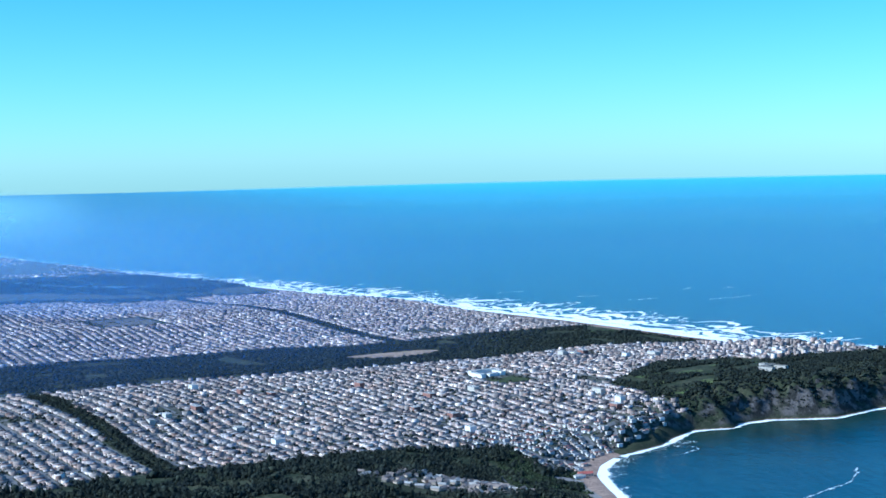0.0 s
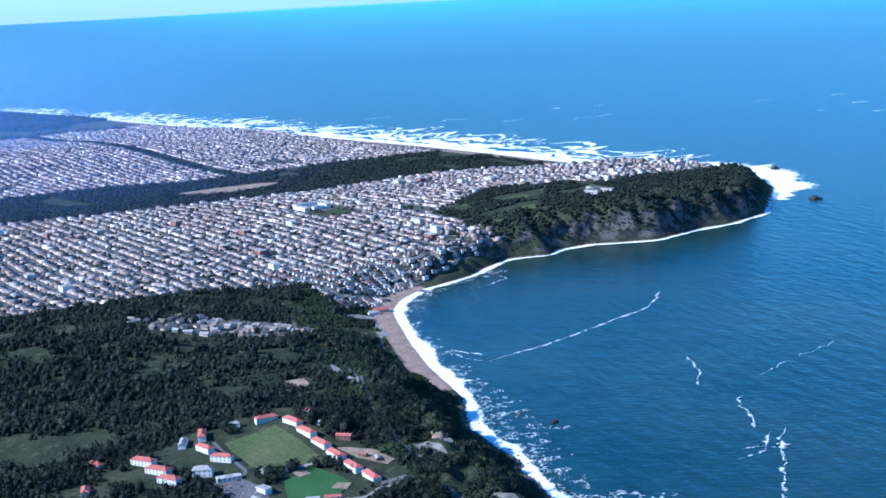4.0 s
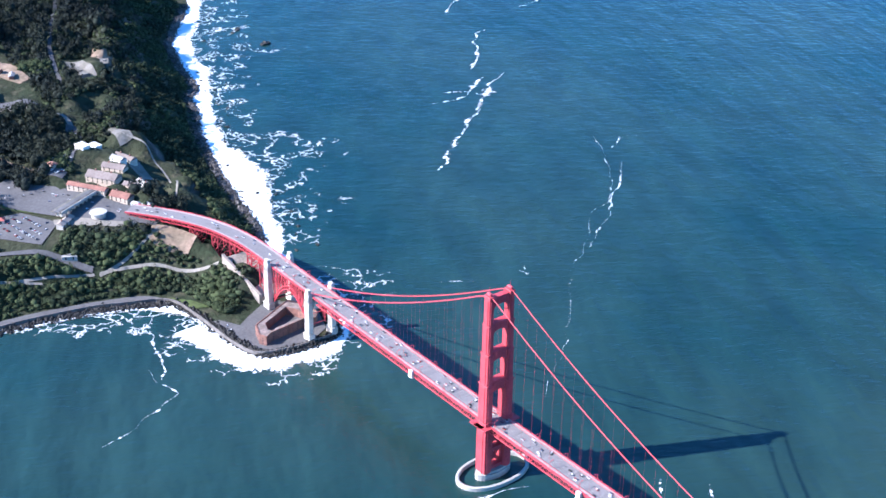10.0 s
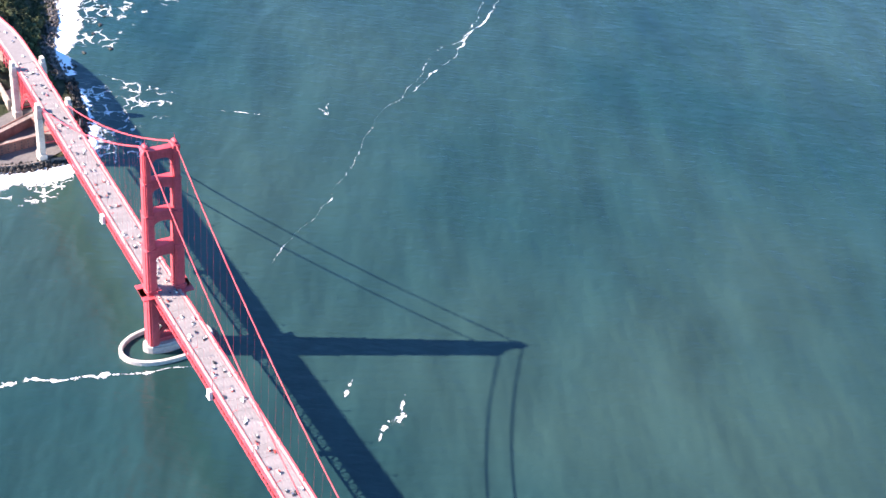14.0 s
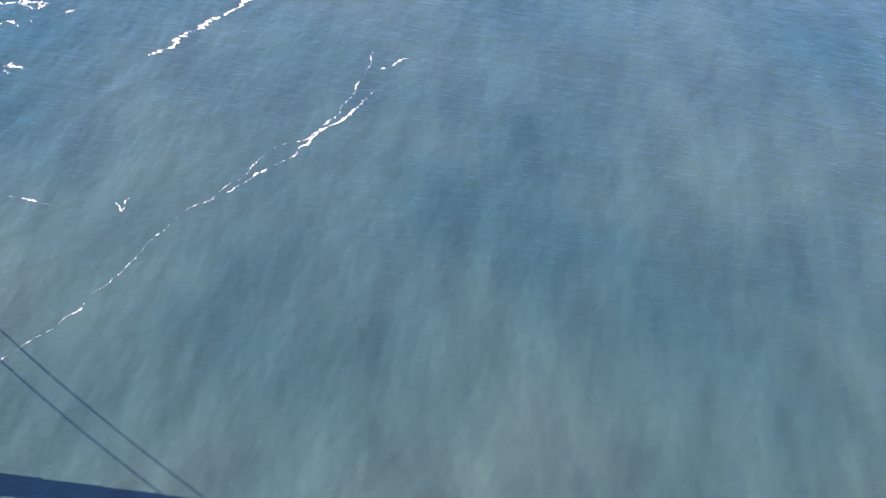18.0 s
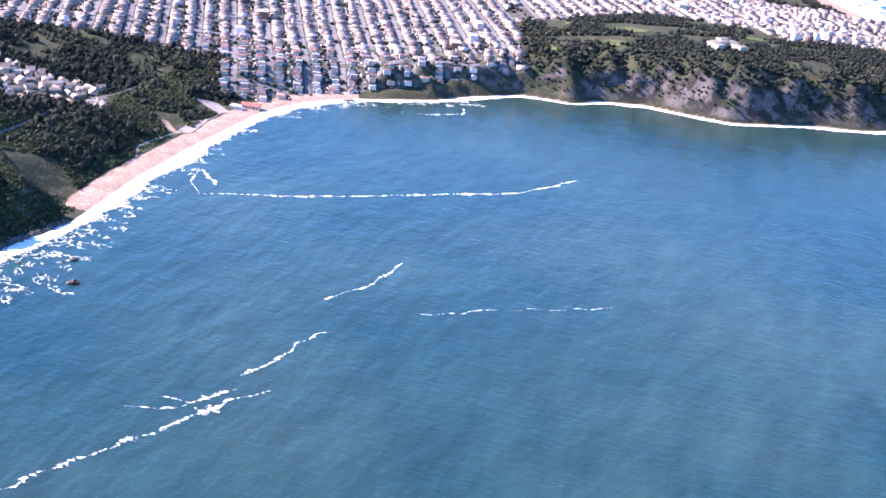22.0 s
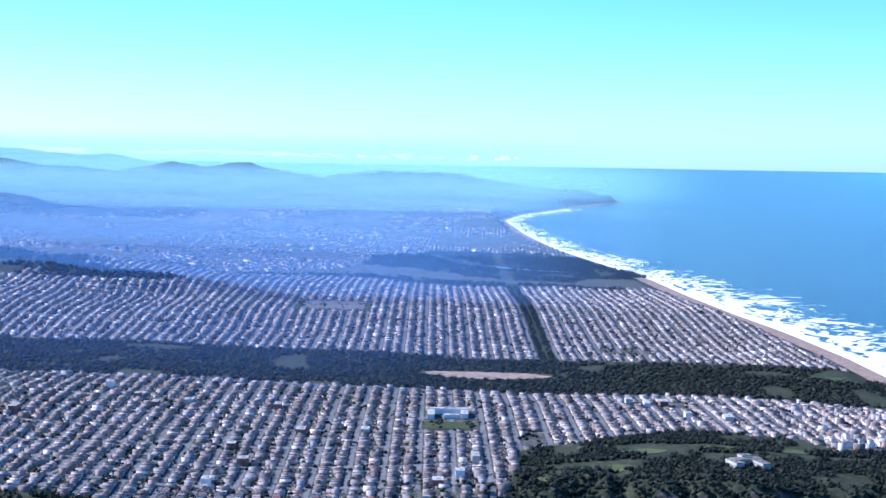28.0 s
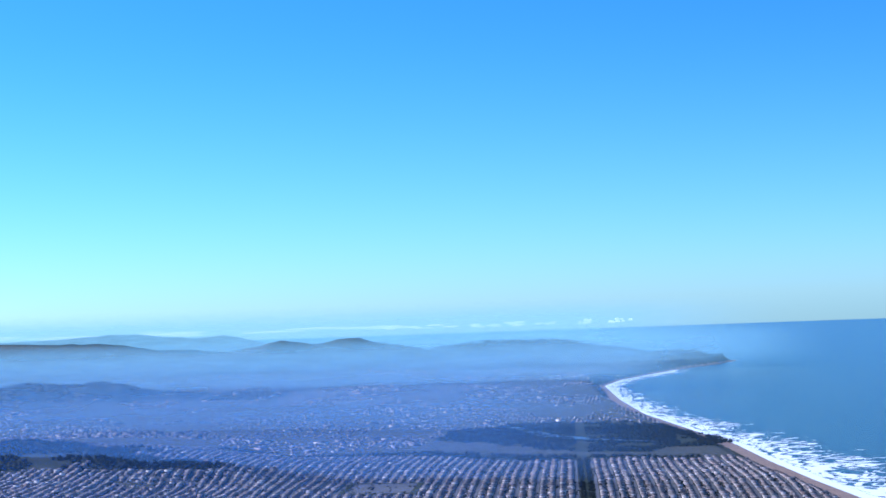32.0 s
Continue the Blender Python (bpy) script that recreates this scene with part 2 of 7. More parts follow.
def bead_paint():
    """A thin line of foam on the water, broken into beads and threads."""
    m = bpy.data.materials.new("drift_foam")
    m.use_nodes = True
    n, link = m.node_tree.nodes, m.node_tree.links
    p = n["Principled BSDF"]
    p.inputs["Base Color"].default_value, p.inputs["Roughness"].default_value = (0.84, 0.87, 0.88, 1), 0.8
    uv, where, sep, tex = n.new("ShaderNodeUVMap"), n.new("ShaderNodeNewGeometry"), n.new("ShaderNodeSeparateXYZ"), n.new("ShaderNodeTexNoise")
    tex.inputs["Scale"].default_value, tex.inputs["Detail"].default_value, tex.inputs["Roughness"].default_value = 1.3, 5.0, 0.65
    link.new(uv.outputs[0], sep.inputs[0]), link.new(where.outputs["Position"], tex.inputs["Vector"])
    need, less, cut = n.new("ShaderNodeMapRange"), n.new("ShaderNodeMath"), n.new("ShaderNodeMapRange")
    need.inputs[3].default_value, need.inputs[4].default_value = 0.43, 0.66
    less.operation = "SUBTRACT"
    cut.inputs[1].default_value, cut.inputs[2].default_value, cut.inputs[4].default_value = 0.0, 0.07, 0.92
    link.new(sep.outputs[0], need.inputs[0]), link.new(tex.outputs[0], less.inputs[0]), link.new(need.outputs[0], less.inputs[1])
    link.new(less.outputs[0], cut.inputs[0]), link.new(cut.outputs[0], p.inputs["Alpha"])
    return m


def ground_paint():
    """Scrub that turns to rock where the land is steep, to sand on beaches and to paved yards in town."""
    m = bpy.data.materials.new("coastal_ground")
    m.use_nodes = True
    n, link = m.node_tree.nodes, m.node_tree.links
    p = n["Principled BSDF"]
    p.inputs["Roughness"].default_value, p.inputs["Specular IOR Level"].default_value = 0.95, 0.1
    where = n.new("ShaderNodeNewGeometry")

    def tex(scale, detail=5.0):
        t = n.new("ShaderNodeTexNoise")
        t.inputs["Scale"].default_value, t.inputs["Detail"].default_value = scale, detail
        link.new(where.outputs["Position"], t.inputs["Vector"])
        return t.outputs[0]

    def blend(factor, a, b):
        x = n.new("ShaderNodeMix")
        x.data_type = "RGBA"
        link.new(factor, x.inputs[0])
        for slot, c in ((6, a), (7, b)):
            if isinstance(c, tuple):
                x.inputs[slot].default_value = (*c, 1)
            else:
                link.new(c, x.inputs[slot])
        return x.outputs[2]

    def step(value, a, b):
        r = n.new("ShaderNodeMapRange")
        r.interpolation_type = "SMOOTHSTEP"
        r.inputs[1].default_value, r.inputs[2].default_value = a, b
        link.new(value, r.inputs[0])
        return r.outputs[0]

    def plus(a, b, k):
        q = n.new("ShaderNodeMath")
        q.operation, q.inputs[1].default_value = "MULTIPLY_ADD", k
        link.new(b, q.inputs[0]), link.new(a, q.inputs[2])
        return q.outputs[0]

    def layer(name):
        q = n.new("ShaderNodeAttribute")
        q.attribute_name = name
        return q.outputs["Fac"]

    fine = tex(1.6)
    scrub = blend(step(tex(0.10), 0.38, 0.62), (0.042, 0.046, 0.027), (0.026, 0.034, 0.019))
    scrub = blend(step(tex(0.45), 0.52, 0.68), scrub, (0.062, 0.060, 0.038))
    stone = blend(step(tex(0.28), 0.42, 0.58), (0.125, 0.108, 0.100), (0.036, 0.034, 0.030))
    sep = n.new("ShaderNodeSeparateXYZ")
    link.new(where.outputs["Normal"], sep.inputs[0])
    steep = step(plus(sep.outputs[2], fine, 0.22), 0.90, 0.74)
    color = blend(steep, scrub, stone)
    yard = blend(step(tex(0.5), 0.4, 0.6), (0.10, 0.092, 0.084), (0.045, 0.054, 0.036))
    color = blend(step(layer("town"), 0.35, 0.65), color, yard)
    sand = blend(step(tex(0.25), 0.35, 0.65), (0.30, 0.215, 0.165), (0.235, 0.165, 0.13))
    color = blend(step(plus(layer("sand"), fine, 0.3), 0.55, 0.75), color, sand)
    grain = n.new("ShaderNodeMapRange")
    grain.inputs[1].default_value, grain.inputs[2].default_value, grain.inputs[3].default_value, grain.inputs[4].default_value = 0.3, 0.7, 0.7, 1.3
    link.new(fine, grain.inputs[0])
    hsv = n.new("ShaderNodeHueSaturation")
    link.new(color, hsv.inputs["Color"]), link.new(grain.outputs[0], hsv.inputs["Value"])
    link.new(hsv.outputs[0], p.inputs["Base Color"])
    bump = n.new("ShaderNodeBump")
    bump.inputs["Strength"].default_value, bump.inputs["Distance"].default_value = 0.6, 0.4
    link.new(fine, bump.inputs["Height"]), link.new(bump.outputs[0], p.inputs["Normal"])
    return m


M_GROUND = ground_paint()
M_SEA = sea_paint()
M_SURF = foam_paint("surf_foam", 0.10, 0.5)
M_BREAKER = breaker_paint()
M_STREAK = bead_paint()
M_SCRUB = paint("coastal_scrub", (0.055, 0.060, 0.032), 0.95, vary=0.35, scale=0.12, fine=9, second=(0.034, 0.044, 0.022), spec=0.1)
M_LAWN = paint("mown_grass", (0.066, 0.090, 0.034), 0.95, vary=0.25, scale=0.12, fine=10, second=(0.088, 0.100, 0.042), spec=0.1)
M_TURF = paint("watered_turf", (0.045, 0.105, 0.035), 0.95, vary=0.15, scale=0.2, fine=10, spec=0.1)
M_ASPHALT = paint("asphalt", (0.12, 0.115, 0.115), 0.9, vary=0.15, scale=0.3, fine=9, spec=0.2)
M_ROAD = paint("street_concrete", (0.15, 0.145, 0.145), 0.9, vary=0.2, scale=0.15, fine=8, spec=0.2)
M_PATH = paint("pale_track", (0.25, 0.225, 0.19), 0.95, vary=0.15, scale=0.4, fine=6)
M_DIRT = paint("bare_earth", (0.30, 0.21, 0.15), 0.95, vary=0.25, scale=0.3, fine=6, second=(0.2, 0.15, 0.1))
M_LEAF = paint("tree_leaves", (0.017, 0.022, 0.020), 0.9, vary=0.3, scale=0.16, fine=14, second=(0.030, 0.035, 0.024), islands=0.35, spec=0.12)
M_BUSH = paint("bush_leaves", (0.050, 0.064, 0.030), 0.9, vary=0.3, scale=0.12, fine=14, second=(0.024, 0.032, 0.020), islands=0.4, spec=0.08)
M_STEEL = paint("orange_red_steel", (0.49, 0.062, 0.078), 0.55, vary=0.16, scale=0.5, fine=9, second=(0.39, 0.048, 0.060), spec=0.4)
M_PYLON = paint("pale_concrete", (0.50, 0.46, 0.40), 0.85, vary=0.15, scale=0.6, fine=7, second=(0.40, 0.36, 0.31))
M_CONCRETE = paint("grey_concrete", (0.40, 0.38, 0.35), 0.9, vary=0.15, scale=0.5, fine=7)
M_BRICK = paint("red_brick", (0.25, 0.125, 0.098), 0.9, vary=0.3, scale=1.2, fine=8, second=(0.17, 0.09, 0.072))
M_DECK = paint("bridge_roadway", (0.20, 0.185, 0.185), 0.85, vary=0.12, scale=0.4, fine=9, spec=0.2)
M_WALK = paint("bridge_walkway", (0.36, 0.30, 0.28), 0.85, vary=0.12, scale=0.6, fine=8)
M_STONE = paint("wet_rock", (0.035, 0.033, 0.03), 0.6, vary=0.4, scale=0.8, fine=6, bump=0.6)
M_SHORE_STONE = paint("grey_shore_rock", (0.15, 0.135, 0.125), 0.9, vary=0.35, scale=0.8, fine=6, second=(0.08, 0.072, 0.068), islands=0.4)
M_OLD_CONCRETE = paint("old_concrete", (0.20, 0.185, 0.165), 0.95, vary=0.25, scale=0.5, fine=7, second=(0.13, 0.12, 0.10))
M_WHITE = paint("white_paint", (0.68, 0.66, 0.63), 0.7, vary=0.06, scale=1.0, fine=8)
M_TILE = paint("red_roof_tile", (0.40, 0.12, 0.095), 0.85, vary=0.2, scale=1.0, fine=10)
M_GREYROOF = paint("grey_roof", (0.33, 0.31, 0.29), 0.9, vary=0.2, scale=0.8, fine=8)
M_GLASS = paint("window_glass", (0.02, 0.025, 0.03), 0.1, vary=0.1, spec=0.6)
M_WALLS = pieces_paint("house_walls", [(0.800, 0.671, 0.572), (0.218, 0.175, 0.156), (0.387, 0.312, 0.276), (0.258, 0.215, 0.196), (0.465, 0.335, 0.276), (0.348, 0.303, 0.280), (0.438, 0.392, 0.392), (0.238, 0.183, 0.161), (0.348, 0.254, 0.212), (0.288, 0.230, 0.200), (0.516, 0.439, 0.403), (0.229, 0.161, 0.133), (0.426, 0.324, 0.286), (0.298, 0.257, 0.231)])
M_ROOFS = pieces_paint("house_roofs", [(0.068, 0.064, 0.066), (0.064, 0.064, 0.066), (0.222, 0.207, 0.207), (0.064, 0.049, 0.046), (0.198, 0.186, 0.182), (0.085, 0.084, 0.089), (0.077, 0.066, 0.062), (0.128, 0.070, 0.059), (0.262, 0.247, 0.247), (0.055, 0.052, 0.053)])


# ---- building helpers ----
def part(name, bm, material, parent=None, label=""):
    """Links a bmesh as one mesh object under a thing or a part."""
    me = bpy.data.meshes.new(name)
    bm.to_mesh(me), bm.free()
    for m in material if isinstance(material, (list, tuple)) else [material]:
        me.materials.append(m)
    ob = new(name, me)
    if parent:
        ob.parent = parent
    return tagged(ob, label)


def share(name, ob, parent, m):
    """Another piece on the same mesh."""
    o = new(name, ob.data)
    o.parent, o.matrix_basis = parent, m
    return o


def sheet(name, verts, faces, materials, index=None, uv=None, smooth=False):
    """A mesh from arrays of corners and of quads or triangles."""
    verts, faces = np.asarray(verts, np.float32), np.asarray(faces, np.int32)
    me = bpy.data.meshes.new(name)
    me.vertices.add(len(verts)), me.vertices.foreach_set("co", verts.ravel())
    k = faces.shape[1]
    me.loops.add(faces.size), me.loops.foreach_set("vertex_index", faces.ravel())
    me.polygons.add(len(faces))
    me.polygons.foreach_set("loop_start", np.arange(0, faces.size, k, dtype=np.int32))
    for m in materials:
        me.materials.append(m)
    if index is not None:
        me.polygons.foreach_set("material_index", np.asarray(index, np.int32))
    if smooth:
        me.polygons.foreach_set("use_smooth", np.ones(len(faces), bool))
    if uv is not None:
        me.uv_layers.new(name="UVMap").data.foreach_set("uv", np.asarray(uv, np.float32)[faces.ravel()].ravel())
    me.update(calc_edges=True), me.validate()
    return new(name, me)


def box(bm, x0, x1, y0, y1, z0, z1, bevel=0.0):
    """A box from its limits, with bevelled edges if asked."""
    r = bmesh.ops.create_cube(bm, size=1, matrix=Matrix.Translation(((x0 + x1) / 2, (y0 + y1) / 2, (z0 + z1) / 2)) @ Matrix.Diagonal((x1 - x0, y1 - y0, z1 - z0, 1)))
    if bevel:
        bmesh.ops.bevel(bm, geom=list({e for v in r["verts"] for e in v.link_edges}), offset=bevel, segments=1, affect="EDGES")
    return bm


def beam(bm, a, b, w, h=None):
    """A straight member of rectangular section from a to b."""
    a, b = Vector(a), Vector(b)
    turn = (b - a).to_track_quat("Z", "Y").to_matrix().to_4x4()
    bmesh.ops.create_cube(bm, size=1, matrix=Matrix.Translation((a + b) / 2) @ turn @ Matrix.Diagonal((w, h or w, (b - a).length, 1)))
    return bm


def prism(bm, corners, z0, z1):
    """An upright block over a polygon."""
    low = [bm.verts.new((x, y, z0)) for x, y in corners]
    top = [bm.verts.new((x, y, z1)) for x, y in corners]
    for i in range(len(corners)):
        j = (i + 1) % len(corners)
        bm.faces.new((low[i], low[j], top[j], top[i]))
    bm.faces.new(top), bm.faces.new(low[::-1])
    bmesh.ops.recalc_face_normals(bm, faces=bm.faces)
    return bm


def lattice(x, y, seed=0):
    """Smooth value noise on the plane, 0 to 1."""
    x, y = np.asarray(x, float), np.asarray(y, float)
    i, j = np.floor(x).astype(np.int64), np.floor(y).astype(np.int64)
    fx, fy = x - i, y - j
    fx, fy = fx * fx * (3 - 2 * fx), fy * fy * (3 - 2 * fy)

    def at(a, b):
        h = (a * 374761393 + b * 668265263 + seed * 974711) & 0x7FFFFFFF
        h = ((h ^ (h >> 13)) * 1274126177) & 0x7FFFFFFF
        return (h & 0xFFFF) / 65535.0

    return (at(i, j) * (1 - fx) + at(i + 1, j) * fx) * (1 - fy) + (at(i, j + 1) * (1 - fx) + at(i + 1, j + 1) * fx) * fy


# ---- plan of the coast ----
# Each stretch: its corner points from east to west and south, the flat strip behind the water, the width of the rise.
STRAIT_SHORE = [(4900, -900), (900, -160), (300, -110), (160, -84), (100, -64), (60, -57.5), (42, -56.5), (34.7, -56.5), (27, -55.8), (22.6, -54.6), (16.8, -52.6), (15.2, -47.3), (14.4, -42.2), (13.7, -38.6), (12.2, -34.9), (8.7, -33.9), (5.2, -34), (1.4, -35)]
BLUFF_SHORE = [(-0.8, -42), (-1.2, -52), (-0.6, -60), (-3.1, -68), (-3.6, -73.6), (-4.9, -85), (-6.8, -95), (-8.8, -105), (-11.8, -112.7), (-13.2, -119.8), (-16.4, -124), (-18, -136), (-20.4, -148), (-25, -156.5), (-32.5, -169)]
BEACH_SHORE = [(-36.2, -179.5), (-37.6, -184), (-41.5, -197), (-50, -219), (-60, -242), (-66, -255), (-75, -265.5), (-86.5, -273)]
CLIFF_SHORE = [(-98, -276.3), (-109, -279), (-119, -286), (-134, -292.8), (-143, -290), (-147.5, -287.8), (-154.5, -293), (-168, -293), (-178.5, -287), (-190, -281.5), (-201, -283.3), (-214, -286), (-228, -285), (-252, -291.5), (-275, -312), (-301, -335), (-322, -368), (-316, -396), (-307, -420)]
OCEAN_SHORE = [(-301, -450), (-297, -490), (-295, -545), (-291, -600), (-279, -690), (-266, -760), (-252, -850), (-239, -955), (-208, -1100), (-182, -1225), (-160, -1407), (-141, -1640), (-160, -1760), (-230, -1960), (-320, -2165), (-332, -2215), (-290, -2280), (-150, -2450), (60, -2760), (400, -3080), (1400, -3250), (4900, -3400)]
SHORES = [(STRAIT_SHORE, 2.6, 9.0), (BLUFF_SHORE, 2.1, 13.0), (BEACH_SHORE, 5.5, 16.0), (CLIFF_SHORE, 0.6, 8.5), (OCEAN_SHORE, 10.0, 14.0)]
COAST = np.array([p for s in SHORES for p in s[0]])
FLAT = np.array([s[1] for s in SHORES for _ in s[0]])
RISE = np.array([s[2] for s in SHORES for _ in s[0]])
LAND = np.vstack([COAST, [(4950, -3000)]])

# Heights of the land at places that stand out: x, y, height.
PRESIDIO_HILLS = [(24, -61, 5.2), (12, -62, 5.6), (40, -70, 4.6), (20, -77, 6.2), (30, -84, 6.2), (60, -90, 4.6), (100, -100, 3.0), (23, -113, 9.4), (18, -148, 11.2), (36, -140, 9.6), (50, -140, 9.2), (4, -120, 8.6), (9, -92, 7.2), (-5, -150, 9.0), (23, -246, 12.0), (60, -200, 11), (100, -180, 9), (160, -200, 7), (0, -205, 9.5), (-24, -200, 5.0), (-45, -250, 2.0)]
TOWN_HILLS = [(-70, -300, 5), (0, -320, 8), (59, -394, 13), (120, -330, 12), (-122, -395, 8.0), (-198, -326, 11.7), (-250, -335, 10), (-288, -352, 6.2), (-308, -372, 4.0), (-236, -366, 9), (-250, -400, 6), (-285, -470, 1.6), (-150, -500, 4), (50, -500, 9), (150, -500, 11), (-262, -600, 1.8), (-154, -553, 3.8), (-50, -570, 7), (-55, -675, 11), (63, -689, 22), (30, -640, 14), (130, -620, 20), (170, -740, 30), (110, -720, 27), (210, -700, 27), (-139, -840, 4.8), (-225, -850, 3)]
SOUTH_HILLS = [(0, -850, 9), (150, -850, 16), (0, -1000, 6), (-150, -1000, 4), (120, -1100, 9), (-110, -1300, 8), (100, -1400, 10), (350, -1100, 8), (-100, -1600, 12), (200, -1800, 14), (700, -1500, 10), (0, -2000, 9), (600, -2400, 9), (0, -2900, 8), (1200, -2900, 10)]
MARKS = np.array(PRESIDIO_HILLS + TOWN_HILLS + SOUTH_HILLS)
# Far ridges: line's y, half depth, and crest heights by x.
RIDGES = [
    (-1470, 60, [(185, 0), (231, 4), (271, 8), (290, 15), (336, 17.5), (361, 23.5), (393, 29.5), (411, 26.5), (443, 27), (475, 29.5), (507, 25), (640, 26), (800, 10), (900, 0)]),
    (-2195, 70, [(-330, 1), (-300, 6), (-271, 16), (-233, 19.5), (-199, 17), (-165, 25), (-110, 33), (-72, 40), (-37, 42), (41, 42), (103, 37), (174, 26), (300, 14), (420, 0)]),
    (-2400, 60, [(200, 0), (260, 15), (330, 23), (420, 23), (500, 20), (600, 20), (700, 14), (900, 0)]),
    (-2650, 80, [(180, 0), (215, 20), (243, 25), (313, 36), (334, 44), (372, 41), (421, 33), (453, 40), (486, 43.5), (524, 33), (600, 22), (720, 0)]),
    (-2900, 110, [(520, 0), (570, 30), (625, 44), (667, 52), (697, 49), (770, 51), (843, 59), (904, 61), (990, 58), (1078, 46), (1153, 48), (1300, 52), (1600, 40), (2500, 20)]),
    (-735, 26, [(84, 0), (96, 20), (110, 25), (129, 29), (145, 29.7), (158, 32.4), (169, 31.4), (174, 30), (230, 33), (300, 28), (360, 10), (400, 0)]),
]


def shore(x, y):
    """Signed distance to the water's edge (positive on land), and the flat strip and rise of the nearest stretch."""
    x, y = np.ravel(np.asarray(x, float)), np.ravel(np.asarray(y, float))
    best, flat, rise = np.full(len(x), 1e9), np.zeros(len(x)), np.ones(len(x))
    for k in range(len(COAST) - 1):
        (ax, ay), (bx, by) = COAST[k], COAST[k + 1]
        dx, dy = bx - ax, by - ay
        t = np.clip(((x - ax) * dx + (y - ay) * dy) / (dx * dx + dy * dy), 0, 1)
        d = np.hypot(x - ax - t * dx, y - ay - t * dy)
        near = d < best
        best[near] = d[near]
        flat[near] = (FLAT[k] * (1 - t) + FLAT[k + 1] * t)[near]
        rise[near] = (RISE[k] * (1 - t) + RISE[k + 1] * t)[near]
    return np.where(inside(x, y, LAND), best, -best), flat, rise


def inside(x, y, corners):
    x, y = np.ravel(np.asarray(x, float)), np.ravel(np.asarray(y, float))
    c = np.asarray(corners, float)
    odd = np.zeros(len(x), bool)
    for (ax, ay), (bx, by) in zip(c, np.roll(c, -1, 0)):
        if ay != by:
            odd ^= ((ay > y) != (by > y)) & (x < (bx - ax) * (y - ay) / (by - ay) + ax)
    return odd


def ground_height(x, y):
    """The height of the land, and below the water of its bed."""
    x, y = np.ravel(np.asarray(x, float)), np.ravel(np.asarray(y, float))
    d, flat, rise = shore(x, y)
    top, weight = np.zeros(len(x)), np.zeros(len(x))
    for mx, my, mz in MARKS:
        w = 1.0 / ((x - mx) ** 2 + (y - my) ** 2 + 60.0) ** 1.6
        top, weight = top + w * mz, weight + w
    top = top / weight
    for cy, ly, line in RIDGES:
        h = np.interp(x, [p[0] for p in line], [p[1] for p in line])
        v = (y - cy - 14 * (lattice(x / 60, x * 0, 6) - 0.5)) / ly
        top = np.maximum(top, h * np.exp(-0.9 * np.abs(v) ** 1.7) * (0.96 + 0.07 * lattice(x / 17, y / 17, 5)))
    wild = np.clip((y + 285) / 20, 0, 1) + np.clip((-1250 - y) / 200, 0, 3)
    gully = np.clip(d / 6, 0, 1) * np.clip(1.6 - d / 22, 0.0, 1) * (lattice(x / 3.2, y / 3.2, 2) - 0.5) * np.where(flat < 1, 5.0, np.where(flat < 2.4, 3.6, 0.2))
    top = top + wild * (lattice(x / 9, y / 9, 1) - 0.5) * 1.0
    t = np.clip((d - flat) / rise, 0, 1)
    t = np.where(flat < 2.4, 1 - (1 - t) ** 1.05, t * t * (3 - 2 * t))
    land = 0.32 * np.clip(d / np.maximum(flat * 0.6, 0.6), 0, 1) + (top - 0.3) * t + gully * np.clip(t * 2, 0, 1)
    r = np.clip((np.hypot((x - 7.0) / 8.0, (y + 40.5) / 8.2) - 0.72) / 0.36, 0, 1)
    land = 0.33 * (1 - r) + land * r
    return np.where(d > 0, np.maximum(land, 0.02), np.maximum(d * 0.25, -6.0))


# Town grid: the avenues run 2.5 degrees off north; the origin is the park's south side at the wide green boulevard.
GRID = radians(2.5)
GX, GY = Vector((math.cos(GRID), math.sin(GRID))), Vector((math.sin(GRID), -math.cos(GRID)))
CORNER = Vector((-154, -547))


def town(u, v):
    return CORNER.x + u * GX.x + v * GY.x, CORNER.y + u * GX.y + v * GY.y


def town_uv(x, y):
    return (x - CORNER.x) * GX.x + (y - CORNER.y) * GX.y, (x - CORNER.x) * GY.x + (y - CORNER.y) * GY.y


PARK_NORTH = -86.0
HEADLAND = [(-136, -285), (-137, -306), (-138, -349), (-165, -366), (-192, -385), (-222, -374), (-230, -358), (-264, -358), (-286, -372), (-345, -380), (-300, -300), (-200, -262)]
RESERVOIR = (83, 114, 106, 143)


